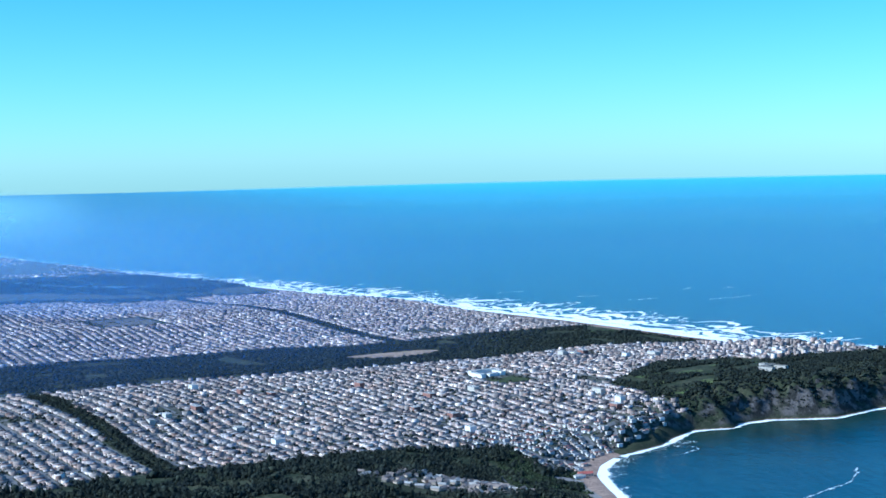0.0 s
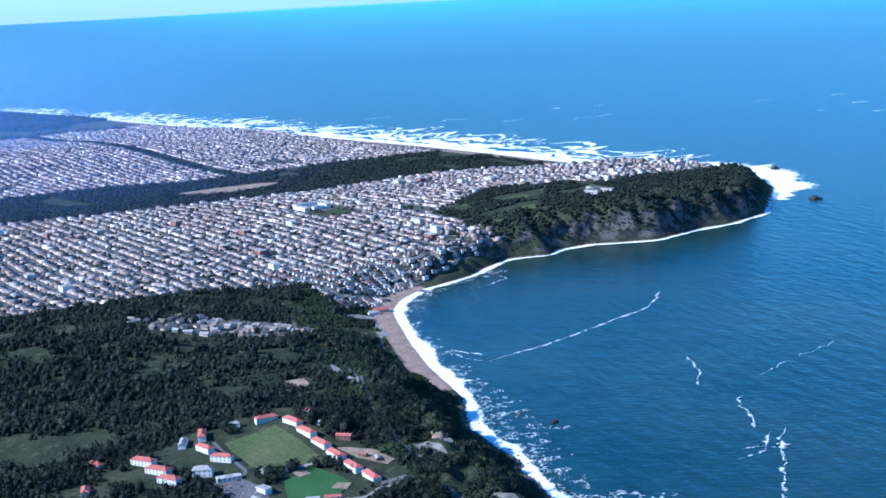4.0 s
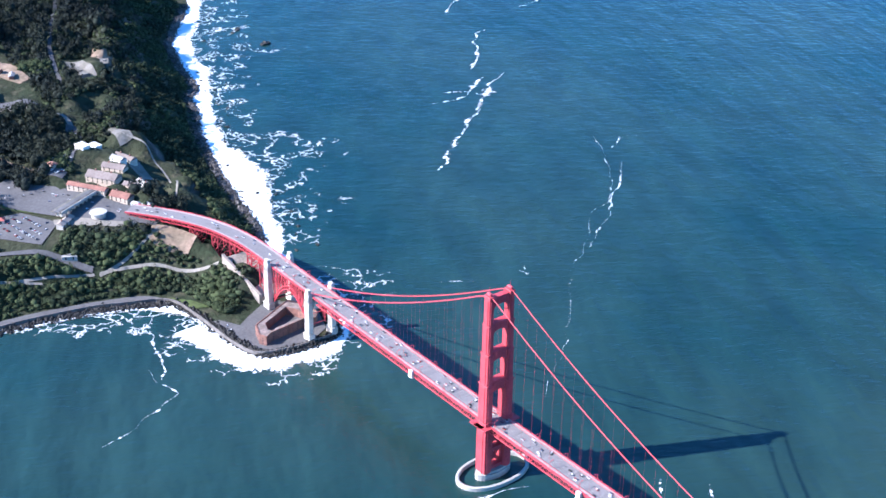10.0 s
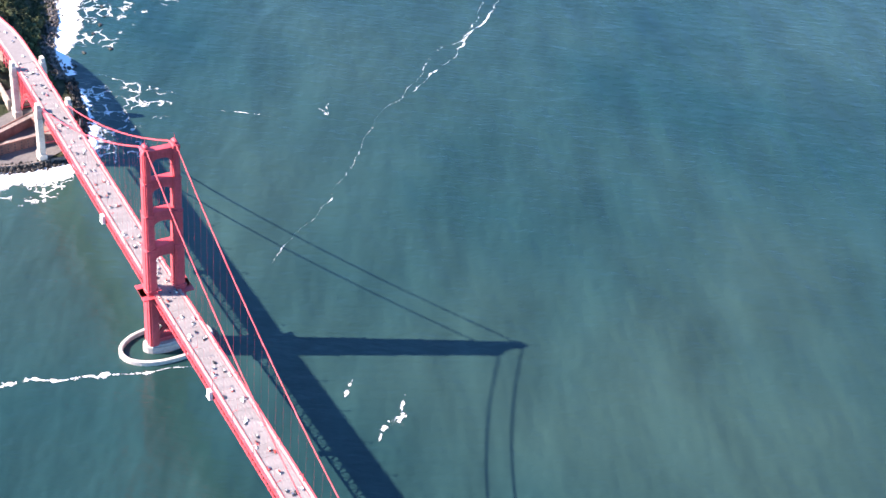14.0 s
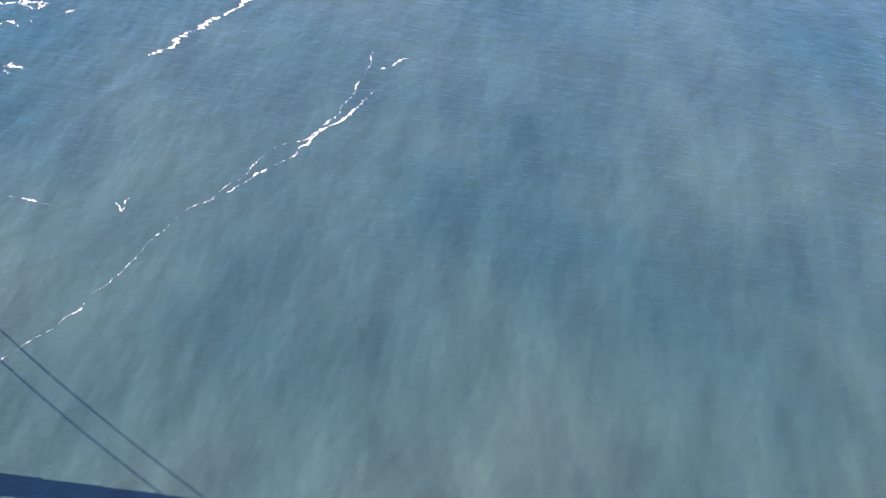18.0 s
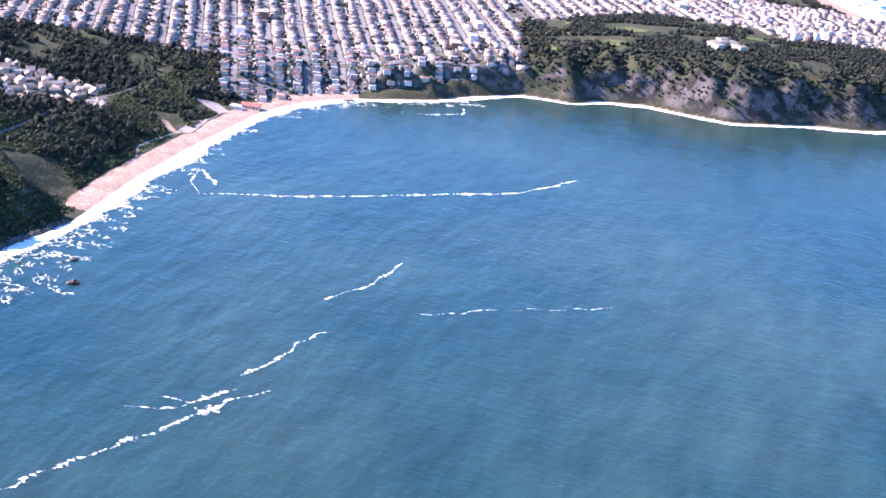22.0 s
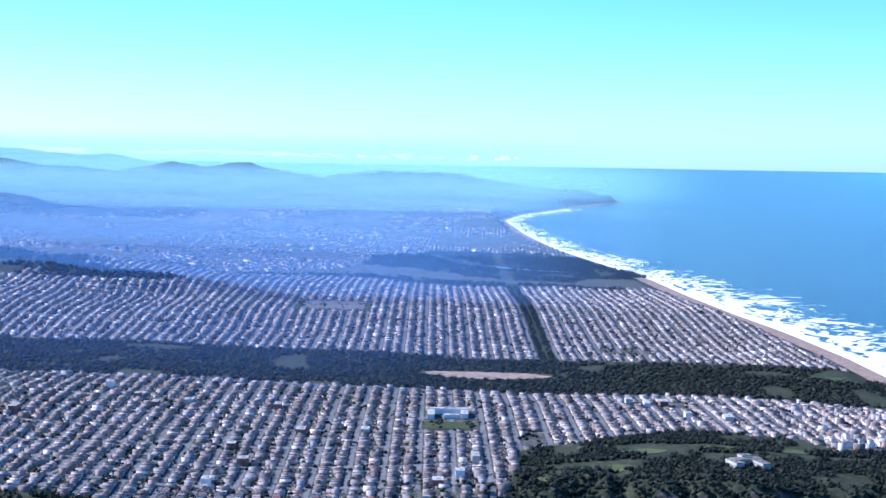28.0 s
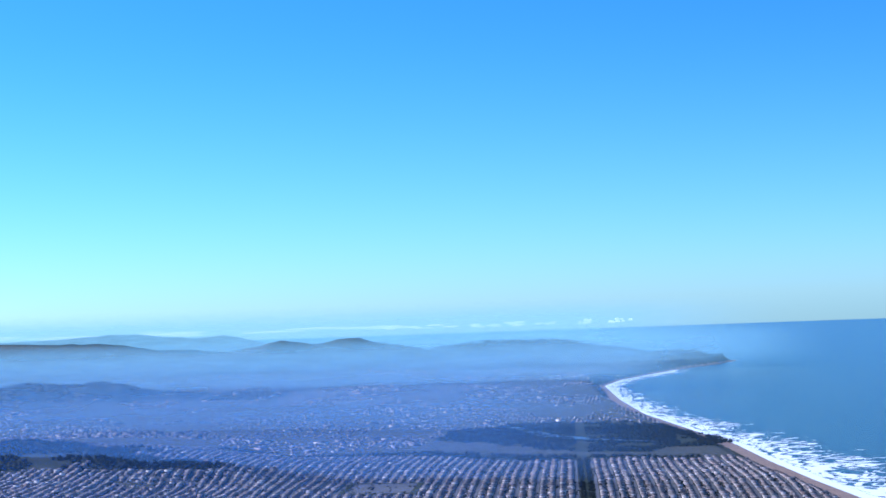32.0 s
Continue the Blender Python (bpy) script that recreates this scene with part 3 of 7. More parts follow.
def regions(x, y):
    """0 wild land, 1 town, 2 park woods."""
    u, v = town_uv(x, y)
    d, flat, rise = shore(x, y)
    out = np.zeros(len(x), int)
    edge = np.where(x < -54, -262 - 0.18 * np.abs(x + 60), -291 + 3 * np.sin(x * 0.08))
    out[(y < edge) & (d > np.where((x < -60) & (x > -140), 5.0, np.where((y < -440) & (x < -100), 14.0, 9.0)))] = 1
    out[(v > PARK_NORTH) & (v < 0) & (d > 8)] = 2
    out[inside(x, y, HEADLAND)] = 0
    out[(np.abs(u) < 3.4) & (v >= 0) & (v < 296)] = 2
    out[(np.abs(x - 53.5) < 3.6) & (y < -285) & (v < PARK_NORTH)] = 2
    # Hill woods, spread wider to darken slopes that lie in shade.
    out[((x - 72) / 46) ** 2 + ((y + 692) / 30) ** 2 < 0.5 + 0.4 * (lattice(x / 12, y / 12, 13) - 0.5)] = 2
    out[((x - 180) / 92) ** 2 + ((y + 712) / 60) ** 2 < 0.9 + 0.8 * (lattice(x / 14, y / 14, 14) - 0.5)] = 2
    out[(np.abs(v - 300) < 11 + 5 * np.sin(u * 0.03)) & (u > -70) & (u < 220)] = 2
    out[((x + 140) / 105) ** 2 + ((y + 985) / 110) ** 2 < 0.85 + 0.5 * (lattice(x / 20, y / 20, 15) - 0.5)] = 2
    out[(y < -1900) & (x < 500)] = 0
    return out


# ---- ground and sea ----
def steps(*runs):
    out = []
    for a, b, s in runs:
        out += list(np.arange(a, b - 1e-6, s))
    return np.array(out + [runs[-1][1]])


gx = steps((-4900, -900, 1000), (-900, -420, 80), (-420, -340, 10), (-340, -130, 1.5), (-130, -70, 2.0), (-70, 130, 1.0), (130, 520, 8), (520, 1000, 30), (1000, 4900, 650))
gy = steps((-4900, -3000, 380), (-3000, -1900, 22), (-1900, -900, 20), (-900, -300, 5), (-300, -30, 1.0), (-30, 60, 15), (60, 4900, 1210))
XX, YY = np.meshgrid(gx, gy)
ZZ = ground_height(XX, YY).reshape(XX.shape)
nx, ny = len(gx), len(gy)
a = (np.arange(ny - 1)[:, None] * nx + np.arange(nx - 1)[None]).ravel()
quads = np.stack([a, a + 1, a + nx + 1, a + nx], 1)
dist, flat_at, _ = shore(XX, YY)
kind = regions(XX.ravel(), YY.ravel())
land = sheet("ground", np.stack([XX.ravel(), YY.ravel(), ZZ.ravel()], 1), quads, [M_GROUND], smooth=True)
sandy = np.where(flat_at > 4, np.clip(1.0 - (dist - flat_at) / 2.0, 0, 1), np.clip(1.2 - dist / 1.0, 0, 1) * 0.7)
for nm, values in (("sand", np.where(dist > -30, sandy, 1.0)), ("town", (kind == 1).astype(float))):
    land.data.attributes.new(nm, "FLOAT", "POINT").data.foreach_set("value", np.asarray(values, np.float32))
tagged(land, "coastal land of scrub, sand and cliff with hills behind", "ground", kind="structure")
bm = bmesh.new()
for q in ((-6000, -6000), (6000, -6000), (6000, 6000), (-6000, 6000)):
    bm.verts.new((*q, 0.0))
bm.faces.new(bm.verts)
tagged(part("water", bm, M_SEA), "dark teal sea water with wind ripples", "sea", kind="structure")


def ribbon(name, line, width, material, label, start=0.0, rows=8, step=1.5, wobble=0.5, z=0.05, seed=3):
    """A strip of white water along a line, to its right; width may be one number a corner."""
    line = np.array(line, float)
    width = np.full(len(line), width, float) if np.isscalar(width) else np.array(width, float)
    run = np.r_[0, np.cumsum(np.hypot(*np.diff(line, axis=0).T))]
    s = np.arange(0, run[-1], step)
    x, y, w = np.interp(s, run, line[:, 0]), np.interp(s, run, line[:, 1]), np.interp(s, run, width)
    k = np.ones(7) / 7
    if len(s) > 12:
        pad = lambda q: np.r_[np.full(3, q[0]), q, np.full(3, q[-1])]
        x, y = np.convolve(pad(x), k, "valid"), np.convolve(pad(y), k, "valid")
    tx, ty = np.gradient(x), np.gradient(y)
    n = np.hypot(tx, ty)
    nxx, nyy = ty / n, -tx / n
    w = w * (1 - wobble / 2 + wobble * lattice(s / 6, s * 0, seed))
    f = np.linspace(0, 1, rows)
    px = x[:, None] + nxx[:, None] * (start + w[:, None] * f[None])
    py = y[:, None] + nyy[:, None] * (start + w[:, None] * f[None])
    pz = z + 0.03 * lattice(px / 1.3, py / 1.3, seed)
    uvs = np.stack([np.broadcast_to(f[None], px.shape).ravel(), np.broadcast_to(s[:, None] / 20, px.shape).ravel()], 1)
    b = (np.arange(len(s) - 1)[:, None] * rows + np.arange(rows - 1)[None]).ravel()
    ob = sheet(name, np.stack([px.ravel(), py.ravel(), pz.ravel()], 1), np.stack([b, b + 1, b + rows + 1, b + rows], 1), [material], uv=uvs, smooth=True)
    return tagged(ob, label, "surf", kind="stuff")


ribbon("surf", STRAIT_SHORE[4:13], 2.6, M_SURF, "white wash along the stone sea wall", -0.6)
ribbon("surf", STRAIT_SHORE[11:] + BLUFF_SHORE[:2], [8.5, 8.5, 8.5, 8.5, 8.5, 8, 6, 3, 2.5], M_SURF, "broad white surf round the brick fort", -0.6, wobble=0.3)
ribbon("surf", BLUFF_SHORE[1:] + BEACH_SHORE[:2], [2.5, 4, 6.5, 8, 9, 8, 7, 6, 6.5, 6, 6, 6.5, 6, 6, 6, 6], M_SURF, "white surf under the rocky bluffs", -0.8)
ribbon("surf", BEACH_SHORE, [8, 7, 6.5, 6.5, 6, 6, 5.5, 4], M_SURF, "white surf on a sandy beach", -0.8)
ribbon("surf", [BEACH_SHORE[-1]] + CLIFF_SHORE[:15], 4.5, M_SURF, "thin white surf under dark cliffs", -0.8)
ribbon("surf", CLIFF_SHORE[14:], [12, 24, 40, 44, 40], M_SURF, "white surf round the far point", -1)
ribbon("surf", [CLIFF_SHORE[-1]] + OCEAN_SHORE[:14], [60, 66, 66, 72, 74, 70, 72, 70, 60, 50, 40, 32, 30, 30, 30], M_BREAKER, "lines of white breakers on a long ocean beach", -1, rows=12, step=3)
ribbon("surf", [CLIFF_SHORE[-1]] + OCEAN_SHORE[:14], [15, 15, 14, 14, 14, 13, 13, 12, 10, 9, 9, 8, 8, 8, 8], M_SURF, "white wash on a long ocean beach", -1, rows=6, step=3, z=0.09)

# ---- suspension bridge ----
AXIS = pose(0, 0, 0, 0, 0, 6.0)
bridge = tagged(new("suspension_bridge"), "orange-red steel suspension bridge over the strait", "bridge")
bridge.matrix_basis = AXIS
TOP, SPAN, SIDE = 23.2, 128.0, -34.6


def deck_height(s):
    if s >= 0:
        return 7.15 + 0.9 * (1 - ((s - SPAN / 2) / (SPAN / 2)) ** 2)
    return max(7.15 + 0.012 * s, 6.35)


def cable_height(s):
    if s >= 0:
        low = deck_height(64) + 0.35
        return low + (TOP - low) * ((s - SPAN / 2) / (SPAN / 2)) ** 2
    t = s / SIDE
    return TOP + (deck_height(SIDE) + 0.55 - TOP) * t - 1.15 * 4 * t * (1 - t)


def tower(at, parent):
    """One tower: two stepped legs, portal struts above the roadway and cross bracing below it, on a concrete pier."""
    for side in (-1, 1):
        # The shafts shrink at each strut.
        leg = None
        for z0, z1, w, l in ((0.9, 7.6, 0.50, 0.80), (7.6, 12.3, 0.46, 0.72), (12.3, 16.1, 0.41, 0.63), (16.1, 19.6, 0.36, 0.55), (19.6, 22.8, 0.31, 0.47)):
            bm = bmesh.new()
            box(bm, side * 1.37 - w, side * 1.37 + w, at - l, at + l, z0, z1, 0.05)
            box(bm, side * 1.37 - w * 0.6, side * 1.37 + w * 0.6, at - l - 0.09, at + l + 0.09, z0, z1 - 0.25, 0.03)
            box(bm, side * 1.37 - w - 0.07, side * 1.37 + w + 0.07, at - l * 0.55, at + l * 0.55, z0, z1 - 0.25, 0.03)
            box(bm, side * 1.37 - w - 0.05, side * 1.37 + w + 0.05, at - l - 0.05, at + l + 0.05, z1 - 0.12, z1, 0.02)
            piece = part("shaft" if leg else "tower_leg", bm, M_STEEL, leg or parent, "" if leg else "stepped, fluted orange-red steel tower leg")
            leg = leg or piece
        bm = bmesh.new()
        box(bm, side * 1.37 - 0.34, side * 1.37 + 0.34, at - 0.55, at + 0.55, 22.8, 23.05, 0.05)
        box(bm, side * 1.37 - 0.2, side * 1.37 + 0.2, at - 0.36, at + 0.36, 23.05, 23.4, 0.1)
        saddle = part("cable_saddle", bm, M_STEEL, leg)
        bm = bmesh.new()
        bmesh.ops.create_cone(bm, cap_ends=True, segments=6, radius1=0.03, radius2=0.02, depth=0.7, matrix=Matrix.Translation((side * 1.37, at, 23.7)))
        part("beacon_mast", bm, M_STEEL, leg)
    for z0, z1, l in ((11.3, 12.5, 0.52), (15.2, 16.3, 0.46), (18.8, 19.75, 0.40), (21.9, 22.85, 0.36)):
        bm = bmesh.new()
        box(bm, -1.05, 1.05, at - l, at + l, z0, z1, 0.04)
        strut = part("portal_strut", bm, M_STEEL, parent, "panelled steel portal strut with curved haunches")
        for k in range(5):
            x = -0.8 + 0.4 * k
            part("strut_rib", box(bmesh.new(), x - 0.07, x + 0.07, at - l - 0.05, at + l + 0.05, z0 + 0.12, z1 - 0.12, 0.02), M_STEEL, strut)
        for side in (-1, 1):
            bm = bmesh.new()
            for k in range(4):
                a0, a1 = radians(22.5 * k), radians(22.5 * (k + 1))
                x0, x1 = side * (1.0 - 0.62 * (1 - math.cos(a0))), side * (1.0 - 0.62 * (1 - math.cos(a1)))
                za, zb = z0 - 0.62 * (1 - math.sin(a0)), z0 - 0.62 * (1 - math.sin(a1))
                lo, hi = min(x0, x1), max(x0, x1)
                box(bm, lo, hi, at - l * 0.9, at + l * 0.9, min(za, zb), z0 + 0.03)
            part("haunch", bm, M_STEEL, strut)
    for z0, z1 in ((1.3, 3.6), (3.6, 6.1)):
        for sign in (-1, 1):
            bm = bmesh.new()
            beam(bm, (-sign * 1.0, at, z0), (sign * 1.0, at, z1), 0.2, 0.4)
            part("cross_brace", bm, M_STEEL, parent)
    for z in (1.2, 3.6, 6.2):
        bm = bmesh.new()
        box(bm, -1.0, 1.0, at - 0.5, at + 0.5, z - 0.22, z + 0.22, 0.03)
        part("lower_strut", bm, M_STEEL, parent)
    bm = bmesh.new()
    ring = [(2.35 * math.cos(a) * (1.0 if abs(math.cos(a)) > 0.6 else 1.0), at + 1.15 * math.sin(a)) for a in np.linspace(0, 2 * math.pi, 24, endpoint=False)]
    prism(bm, ring, -1.5, 0.75)
    prism(bm, [(x * 0.9, at + (y - at) * 0.86) for x, y in ring], 0.75, 1.0)
    part("tower_pier", bm, M_CONCRETE, parent, "stepped concrete pier standing in the water")
    for side in (-1, 1):
        for s in (-1, 1):
            bm = bmesh.new()
            box(bm, side * 1.95 - 0.55, side * 1.95 + 0.55, at + s * 0.95 - 0.35, at + s * 0.95 + 0.35, deck_height(at) - 0.15, deck_height(at) - 0.02, 0.02)
            box(bm, side * 2.2 - 0.28, side * 2.2 + 0.28, at - 0.9, at + 0.9, deck_height(at) - 0.16, deck_height(at) - 0.03, 0.02)
            part("walkway_bay", bm, M_STEEL, parent)


tower(0.0, bridge)
tower(SPAN, bridge)
# The oval fender round the south pier.
bm = bmesh.new()
n = 44
rings = []
for r, z in ((1.0, -1.5), (1.0, 0.45), (0.96, 0.5), (0.92, 0.45), (0.92, -1.5)):
    rings.append([bm.verts.new((4.7 * r * math.copysign(abs(math.cos(a)) ** 0.9, math.cos(a)), 2.75 * (r if r == 1 else r - 0.04) * math.sin(a), z)) for a in np.linspace(0, 2 * math.pi, n, endpoint=False)])
for p, q in zip(rings, rings[1:]):
    for i in range(n):
        bm.faces.new((p[i], p[(i + 1) % n], q[(i + 1) % n], q[i]))
part("pier_fender", bm, M_CONCRETE, bridge, "oval concrete fender wall round the tower pier")


def tube(name, points, radius, material, parent, sides=8):
    bm = bmesh.new()
    rows = []
    for i, p in enumerate(points):
        d = (Vector(points[min(i + 1, len(points) - 1)]) - Vector(points[max(i - 1, 0)])).normalized()
        a = Vector((1, 0, 0)) if abs(d.x) < 0.8 else Vector((0, 1, 0))
        b = d.cross(a).normalized()
        a = b.cross(d)
        rows.append([bm.verts.new(Vector(p) + radius * (a * math.cos(k) + b * math.sin(k))) for k in np.linspace(0, 2 * math.pi, sides, endpoint=False)])
    for p, q in zip(rows, rows[1:]):
        for i in range(sides):
            bm.faces.new((p[i], p[(i + 1) % sides], q[(i + 1) % sides], q[i]))
    bm.faces.new(rows[0]), bm.faces.new(rows[-1][::-1])
    bmesh.ops.recalc_face_normals(bm, faces=bm.faces)
    for f in bm.faces:
        f.smooth = True
    return part(name, bm, material, parent)


for side in (-1, 1):
    tagged(tube("main_cable", [(side * 1.37, s, cable_height(s)) for s in np.linspace(SIDE, SPAN, 90)], 0.062, M_STEEL, bridge), "thick orange-red main cable")
    tube("hand_cable", [(side * 1.37 + 0.06, s, cable_height(s) + 0.14) for s in np.linspace(SIDE, SPAN, 60)], 0.012, M_STEEL, bridge, 4)
# Suspender ropes, all on one mesh, stretched to their length.
bm = bmesh.new()
bmesh.ops.create_cone(bm, segments=5, radius1=0.005, radius2=0.005, depth=1, matrix=Matrix.Translation((0, 0, 0.5)))
rope = part("suspender", bm, M_STEEL, bridge)
first = True
for side in (-1, 1):
    for k in range(-21, 84):
        s = k * 1.524
        if abs(s) < 1.2 or s > SPAN - 1 or s < SIDE + 1:
            continue
        z, h = deck_height(s), cable_height(s) - deck_height(s)
        if h > 0.1:
            m = pose(side * 1.37, s, z) @ Matrix.Diagonal((1, 1, h, 1))
            if first:
                rope.matrix_basis, first = m, False
            else:
                share("suspender", rope, bridge, m)


def strip(bm, x0, x1, top, thick, s0, s1, step=2.0):
    """A long slab that follows the deck's curve."""
    prev = None
    for s in np.linspace(s0, s1, max(2, int(abs(s1 - s0) / step))):
        z = deck_height(s) + top
        row = [bm.verts.new(c) for c in ((x0, s, z), (x1, s, z), (x1, s, z - thick), (x0, s, z - thick))]
        if prev:
            for i in range(4):
                bm.faces.new((prev[i], prev[(i + 1) % 4], row[(i + 1) % 4], row[i]))
        else:
            bm.faces.new(row)
        prev = row
    bm.faces.new(prev[::-1])
    bmesh.ops.recalc_face_normals(bm, faces=bm.faces)
    return bm


DECK_START = -46.4
part("roadway", strip(bmesh.new(), -0.95, 0.95, 0.0, 0.12, DECK_START, SPAN), M_DECK, bridge, "grey six-lane bridge roadway")
for side in (-1, 1):
    lo, hi = sorted((side * 0.95, side * 1.29))
    part("walkway", strip(bmesh.new(), lo, hi, 0.03, 0.12, DECK_START, SPAN), M_WALK, bridge)
    lo, hi = sorted((side * 1.29, side * 1.42))
    part("top_chord", strip(bmesh.new(), lo, hi, 0.02, 0.16, DECK_START, SPAN), M_STEEL, bridge)
    part("bottom_chord", strip(bmesh.new(), lo, hi, -0.72, 0.12, SIDE + 0.5, SPAN), M_STEEL, bridge)
    lo, hi = sorted((side * 1.37, side * 1.40))
    part("railing", strip(bmesh.new(), lo, hi, 0.14, 0.03, DECK_START, SPAN), M_STEEL, bridge)
    part("kerb_rail", strip(bmesh.new(), min(side * 0.94, side * 0.97), max(side * 0.94, side * 0.97), 0.09, 0.04, DECK_START, SPAN), M_STEEL, bridge)
# Lane lines and deck joints.
M_LINE = paint("road_marking", (0.42, 0.40, 0.37), 0.8, vary=0.2, scale=1.5)
M_JOINT = paint("deck_joint", (0.07, 0.065, 0.065), 0.9)
for x in (-0.62, -0.31, 0.0, 0.31, 0.62):
    bm = bmesh.new()
    for k in range(int((70 - DECK_START) / 1.2)):
        s = DECK_START + k * 1.2
        z = deck_height(s) + 0.006
        z1 = deck_height(s + 0.45) + 0.006
        bm.faces.new([bm.verts.new(c) for c in ((x - 0.012, s, z), (x + 0.012, s, z), (x + 0.012, s + 0.45, z1), (x - 0.012, s + 0.45, z1))])
    part("lane_line", bm, M_LINE, bridge)
bm = bmesh.new()
box(bm, -0.95, 0.95, -0.012, 0.012, -0.05, 0.004)
joint = part("deck_joint", bm, M_JOINT, bridge)
joint.matrix_basis = pose(0, -0.76, deck_height(-0.76))
for k in range(-29, 46):
    if k:
        share("deck_joint", joint, bridge, pose(0, k * 1.524 - 0.76, deck_height(k * 1.524 - 0.76)))
# Side trusses: posts, diagonals and floor beams, panel by panel.
PANEL = 0.762
bm = bmesh.new()
box(bm, -0.04, 0.04, -0.03, 0.03, -0.80, 0.0)
post = part("truss_post", bm, M_STEEL, bridge)
bm = bmesh.new()
beam(bm, (0, 0, -0.06), (0, PANEL, -0.76), 0.055)
fall = part("truss_diagonal", bm, M_STEEL, bridge)
bm = bmesh.new()
beam(bm, (0, 0, -0.76), (0, PANEL, -0.06), 0.055)
climb = part("truss_diagonal", bm, M_STEEL, bridge)
bm = bmesh.new()
box(bm, -1.3, 1.3, -0.05, 0.05, -0.42, -0.13)
floor_beam = part("floor_beam", bm, M_STEEL, bridge)
bm = bmesh.new()
beam(bm, (-1.33, 0, -0.78), (1.33, PANEL * 2, -0.78), 0.06)
lateral = part("wind_brace", bm, M_STEEL, bridge)
for k in range(-44, 90):
    s = k * PANEL
    z = deck_height(s)
    for side in (-1, 1):
        for src, nm in ((post, "truss_post"), (fall if k % 2 else climb, "truss_diagonal")):
            if s > 62 and side < 0:
                continue
            share(nm, src, bridge, pose(side * 1.355, s, z))
    if k % 2 == 0 and s < 64:
        share("floor_beam", floor_beam, bridge, pose(0, s, z))
        share("wind_brace", lateral, bridge, pose(0, s, z))
for src in (post, fall, climb, floor_beam, lateral):
    src.matrix_basis = pose(-1.355 if src in (post, fall, climb) else 0, 69 if src is post else 70 if src is fall else 71 if src is climb else 72, deck_height(70))
# Light poles along both kerbs.
bm = bmesh.new()
bmesh.ops.create_cone(bm, cap_ends=True, segments=5, radius1=0.035, radius2=0.02, depth=0.85, matrix=Matrix.Translation((0, 0, 0.42)))
beam(bm, (0, 0, 0.82), (-0.3, 0, 0.9), 0.03)
box(bm, -0.42, -0.26, -0.05, 0.05, 0.86, 0.92, 0.01)
pole = part("light_pole", bm, M_STEEL, bridge, "orange-red roadway light pole")
pole.matrix_basis = pose(1.2, -44, deck_height(-44))
for k in range(-9, 15):
    for side in (-1, 1):
        s = k * 4.57 + 1.5
        share("light_pole", pole, bridge, pose(side * 1.2, s, deck_height(s) + 0.03, 0, 0, 0 if side > 0 else 180))
# Maintenance platforms hung on the east side.
for s in (15.6, -13.4):
    bm = bmesh.new()
    box(bm, 1.44, 1.78, s - 0.3, s + 0.3, deck_height(s) - 0.72, deck_height(s) + 0.1, 0.03)
    box(bm, 1.42, 1.82, s - 0.36, s + 0.36, deck_height(s) - 0.80, deck_height(s) - 0.72)
    part("maintenance_platform", bm, M_WHITE, bridge, "pale canvas-wrapped maintenance platform")


# ---- pylons, arch and approach ----
def pylon(s, parent):
    for side in (-1, 1):
        bm = bmesh.new()
        base = -0.5 if s > -40 else 0.0
        box(bm, side * 1.72 - 0.46, side * 1.72 + 0.46, s - 0.72, s + 0.72, base, 1.3, 0.06)
        box(bm, side * 1.72 - 0.34, side * 1.72 + 0.34, s - 0.54, s + 0.54, 1.3, 5.9, 0.05)
        for k in (-0.3, 0.0, 0.3):
            box(bm, side * 1.72 - 0.38, side * 1.72 + 0.38, s + k - 0.09, s + k + 0.09, 1.3, 6.6, 0.03)
        box(bm, side * 1.72 - 0.30, side * 1.72 + 0.30, s - 0.48, s + 0.48, 5.9, 7.15, 0.05)
        box(bm, side * 1.72 - 0.24, side * 1.72 + 0.24, s - 0.36, s + 0.36, 7.15, 7.65, 0.05)
        part("pylon", bm, M_PYLON, parent, "tall pale concrete pylon with stepped top")
    bm = bmesh.new()
    box(bm, -1.25, 1.25, s - 0.6, s + 0.6, 4.9, 6.0, 0.05)
    part("pylon_beam", bm, M_PYLON, parent)


pylon(-35.4, bridge)
pylon(-45.4, bridge)
# The steel arch that leaps over the fort: two ribs with spandrel columns and lacing.
ARCH0, ARCH1 = -36.3, -44.6


def arch_height(s, lift=0.0):
    t = (s - ARCH0) / (ARCH1 - ARCH0)
    return 1.6 + lift + (5.0 + lift * 0.0 - 1.6) * 4 * t * (1 - t)


for side in (-1, 1):
    for lift, w in ((0.0, 0.14), (0.55, 0.12)):
        bm = bmesh.new()
        ss = np.linspace(ARCH0, ARCH1, 25)
        for a, b in zip(ss, ss[1:]):
            beam(bm, (side * 1.3, a, arch_height(a, lift)), (side * 1.3, b, arch_height(b, lift)), w)
        part("arch_rib", bm, M_STEEL, bridge, "riveted steel arch rib")
    ss = np.linspace(ARCH0, ARCH1, 13)
    for k, a in enumerate(ss):
        bm = bmesh.new()
        beam(bm, (side * 1.3, a, arch_height(a)), (side * 1.3, a, deck_height(a) - 0.1), 0.09)
        part("spandrel_column", bm, M_STEEL, bridge)
        if k < 12:
            b = ss[k + 1]
            bm = bmesh.new()
            beam(bm, (side * 1.3, a, arch_height(a)), (side * 1.3, b, arch_height(b, 0.55)), 0.06)
            if deck_height(a) - 0.5 > arch_height(b, 0.6):
                beam(bm, (side * 1.3, a, deck_height(a) - 0.2), (side * 1.3, b, arch_height(b, 0.55)), 0.06)
                beam(bm, (side * 1.3, b, deck_height(b) - 0.2), (side * 1.3, a, arch_height(a, 0.55)), 0.06)
            part("arch_lacing", bm, M_STEEL, bridge)
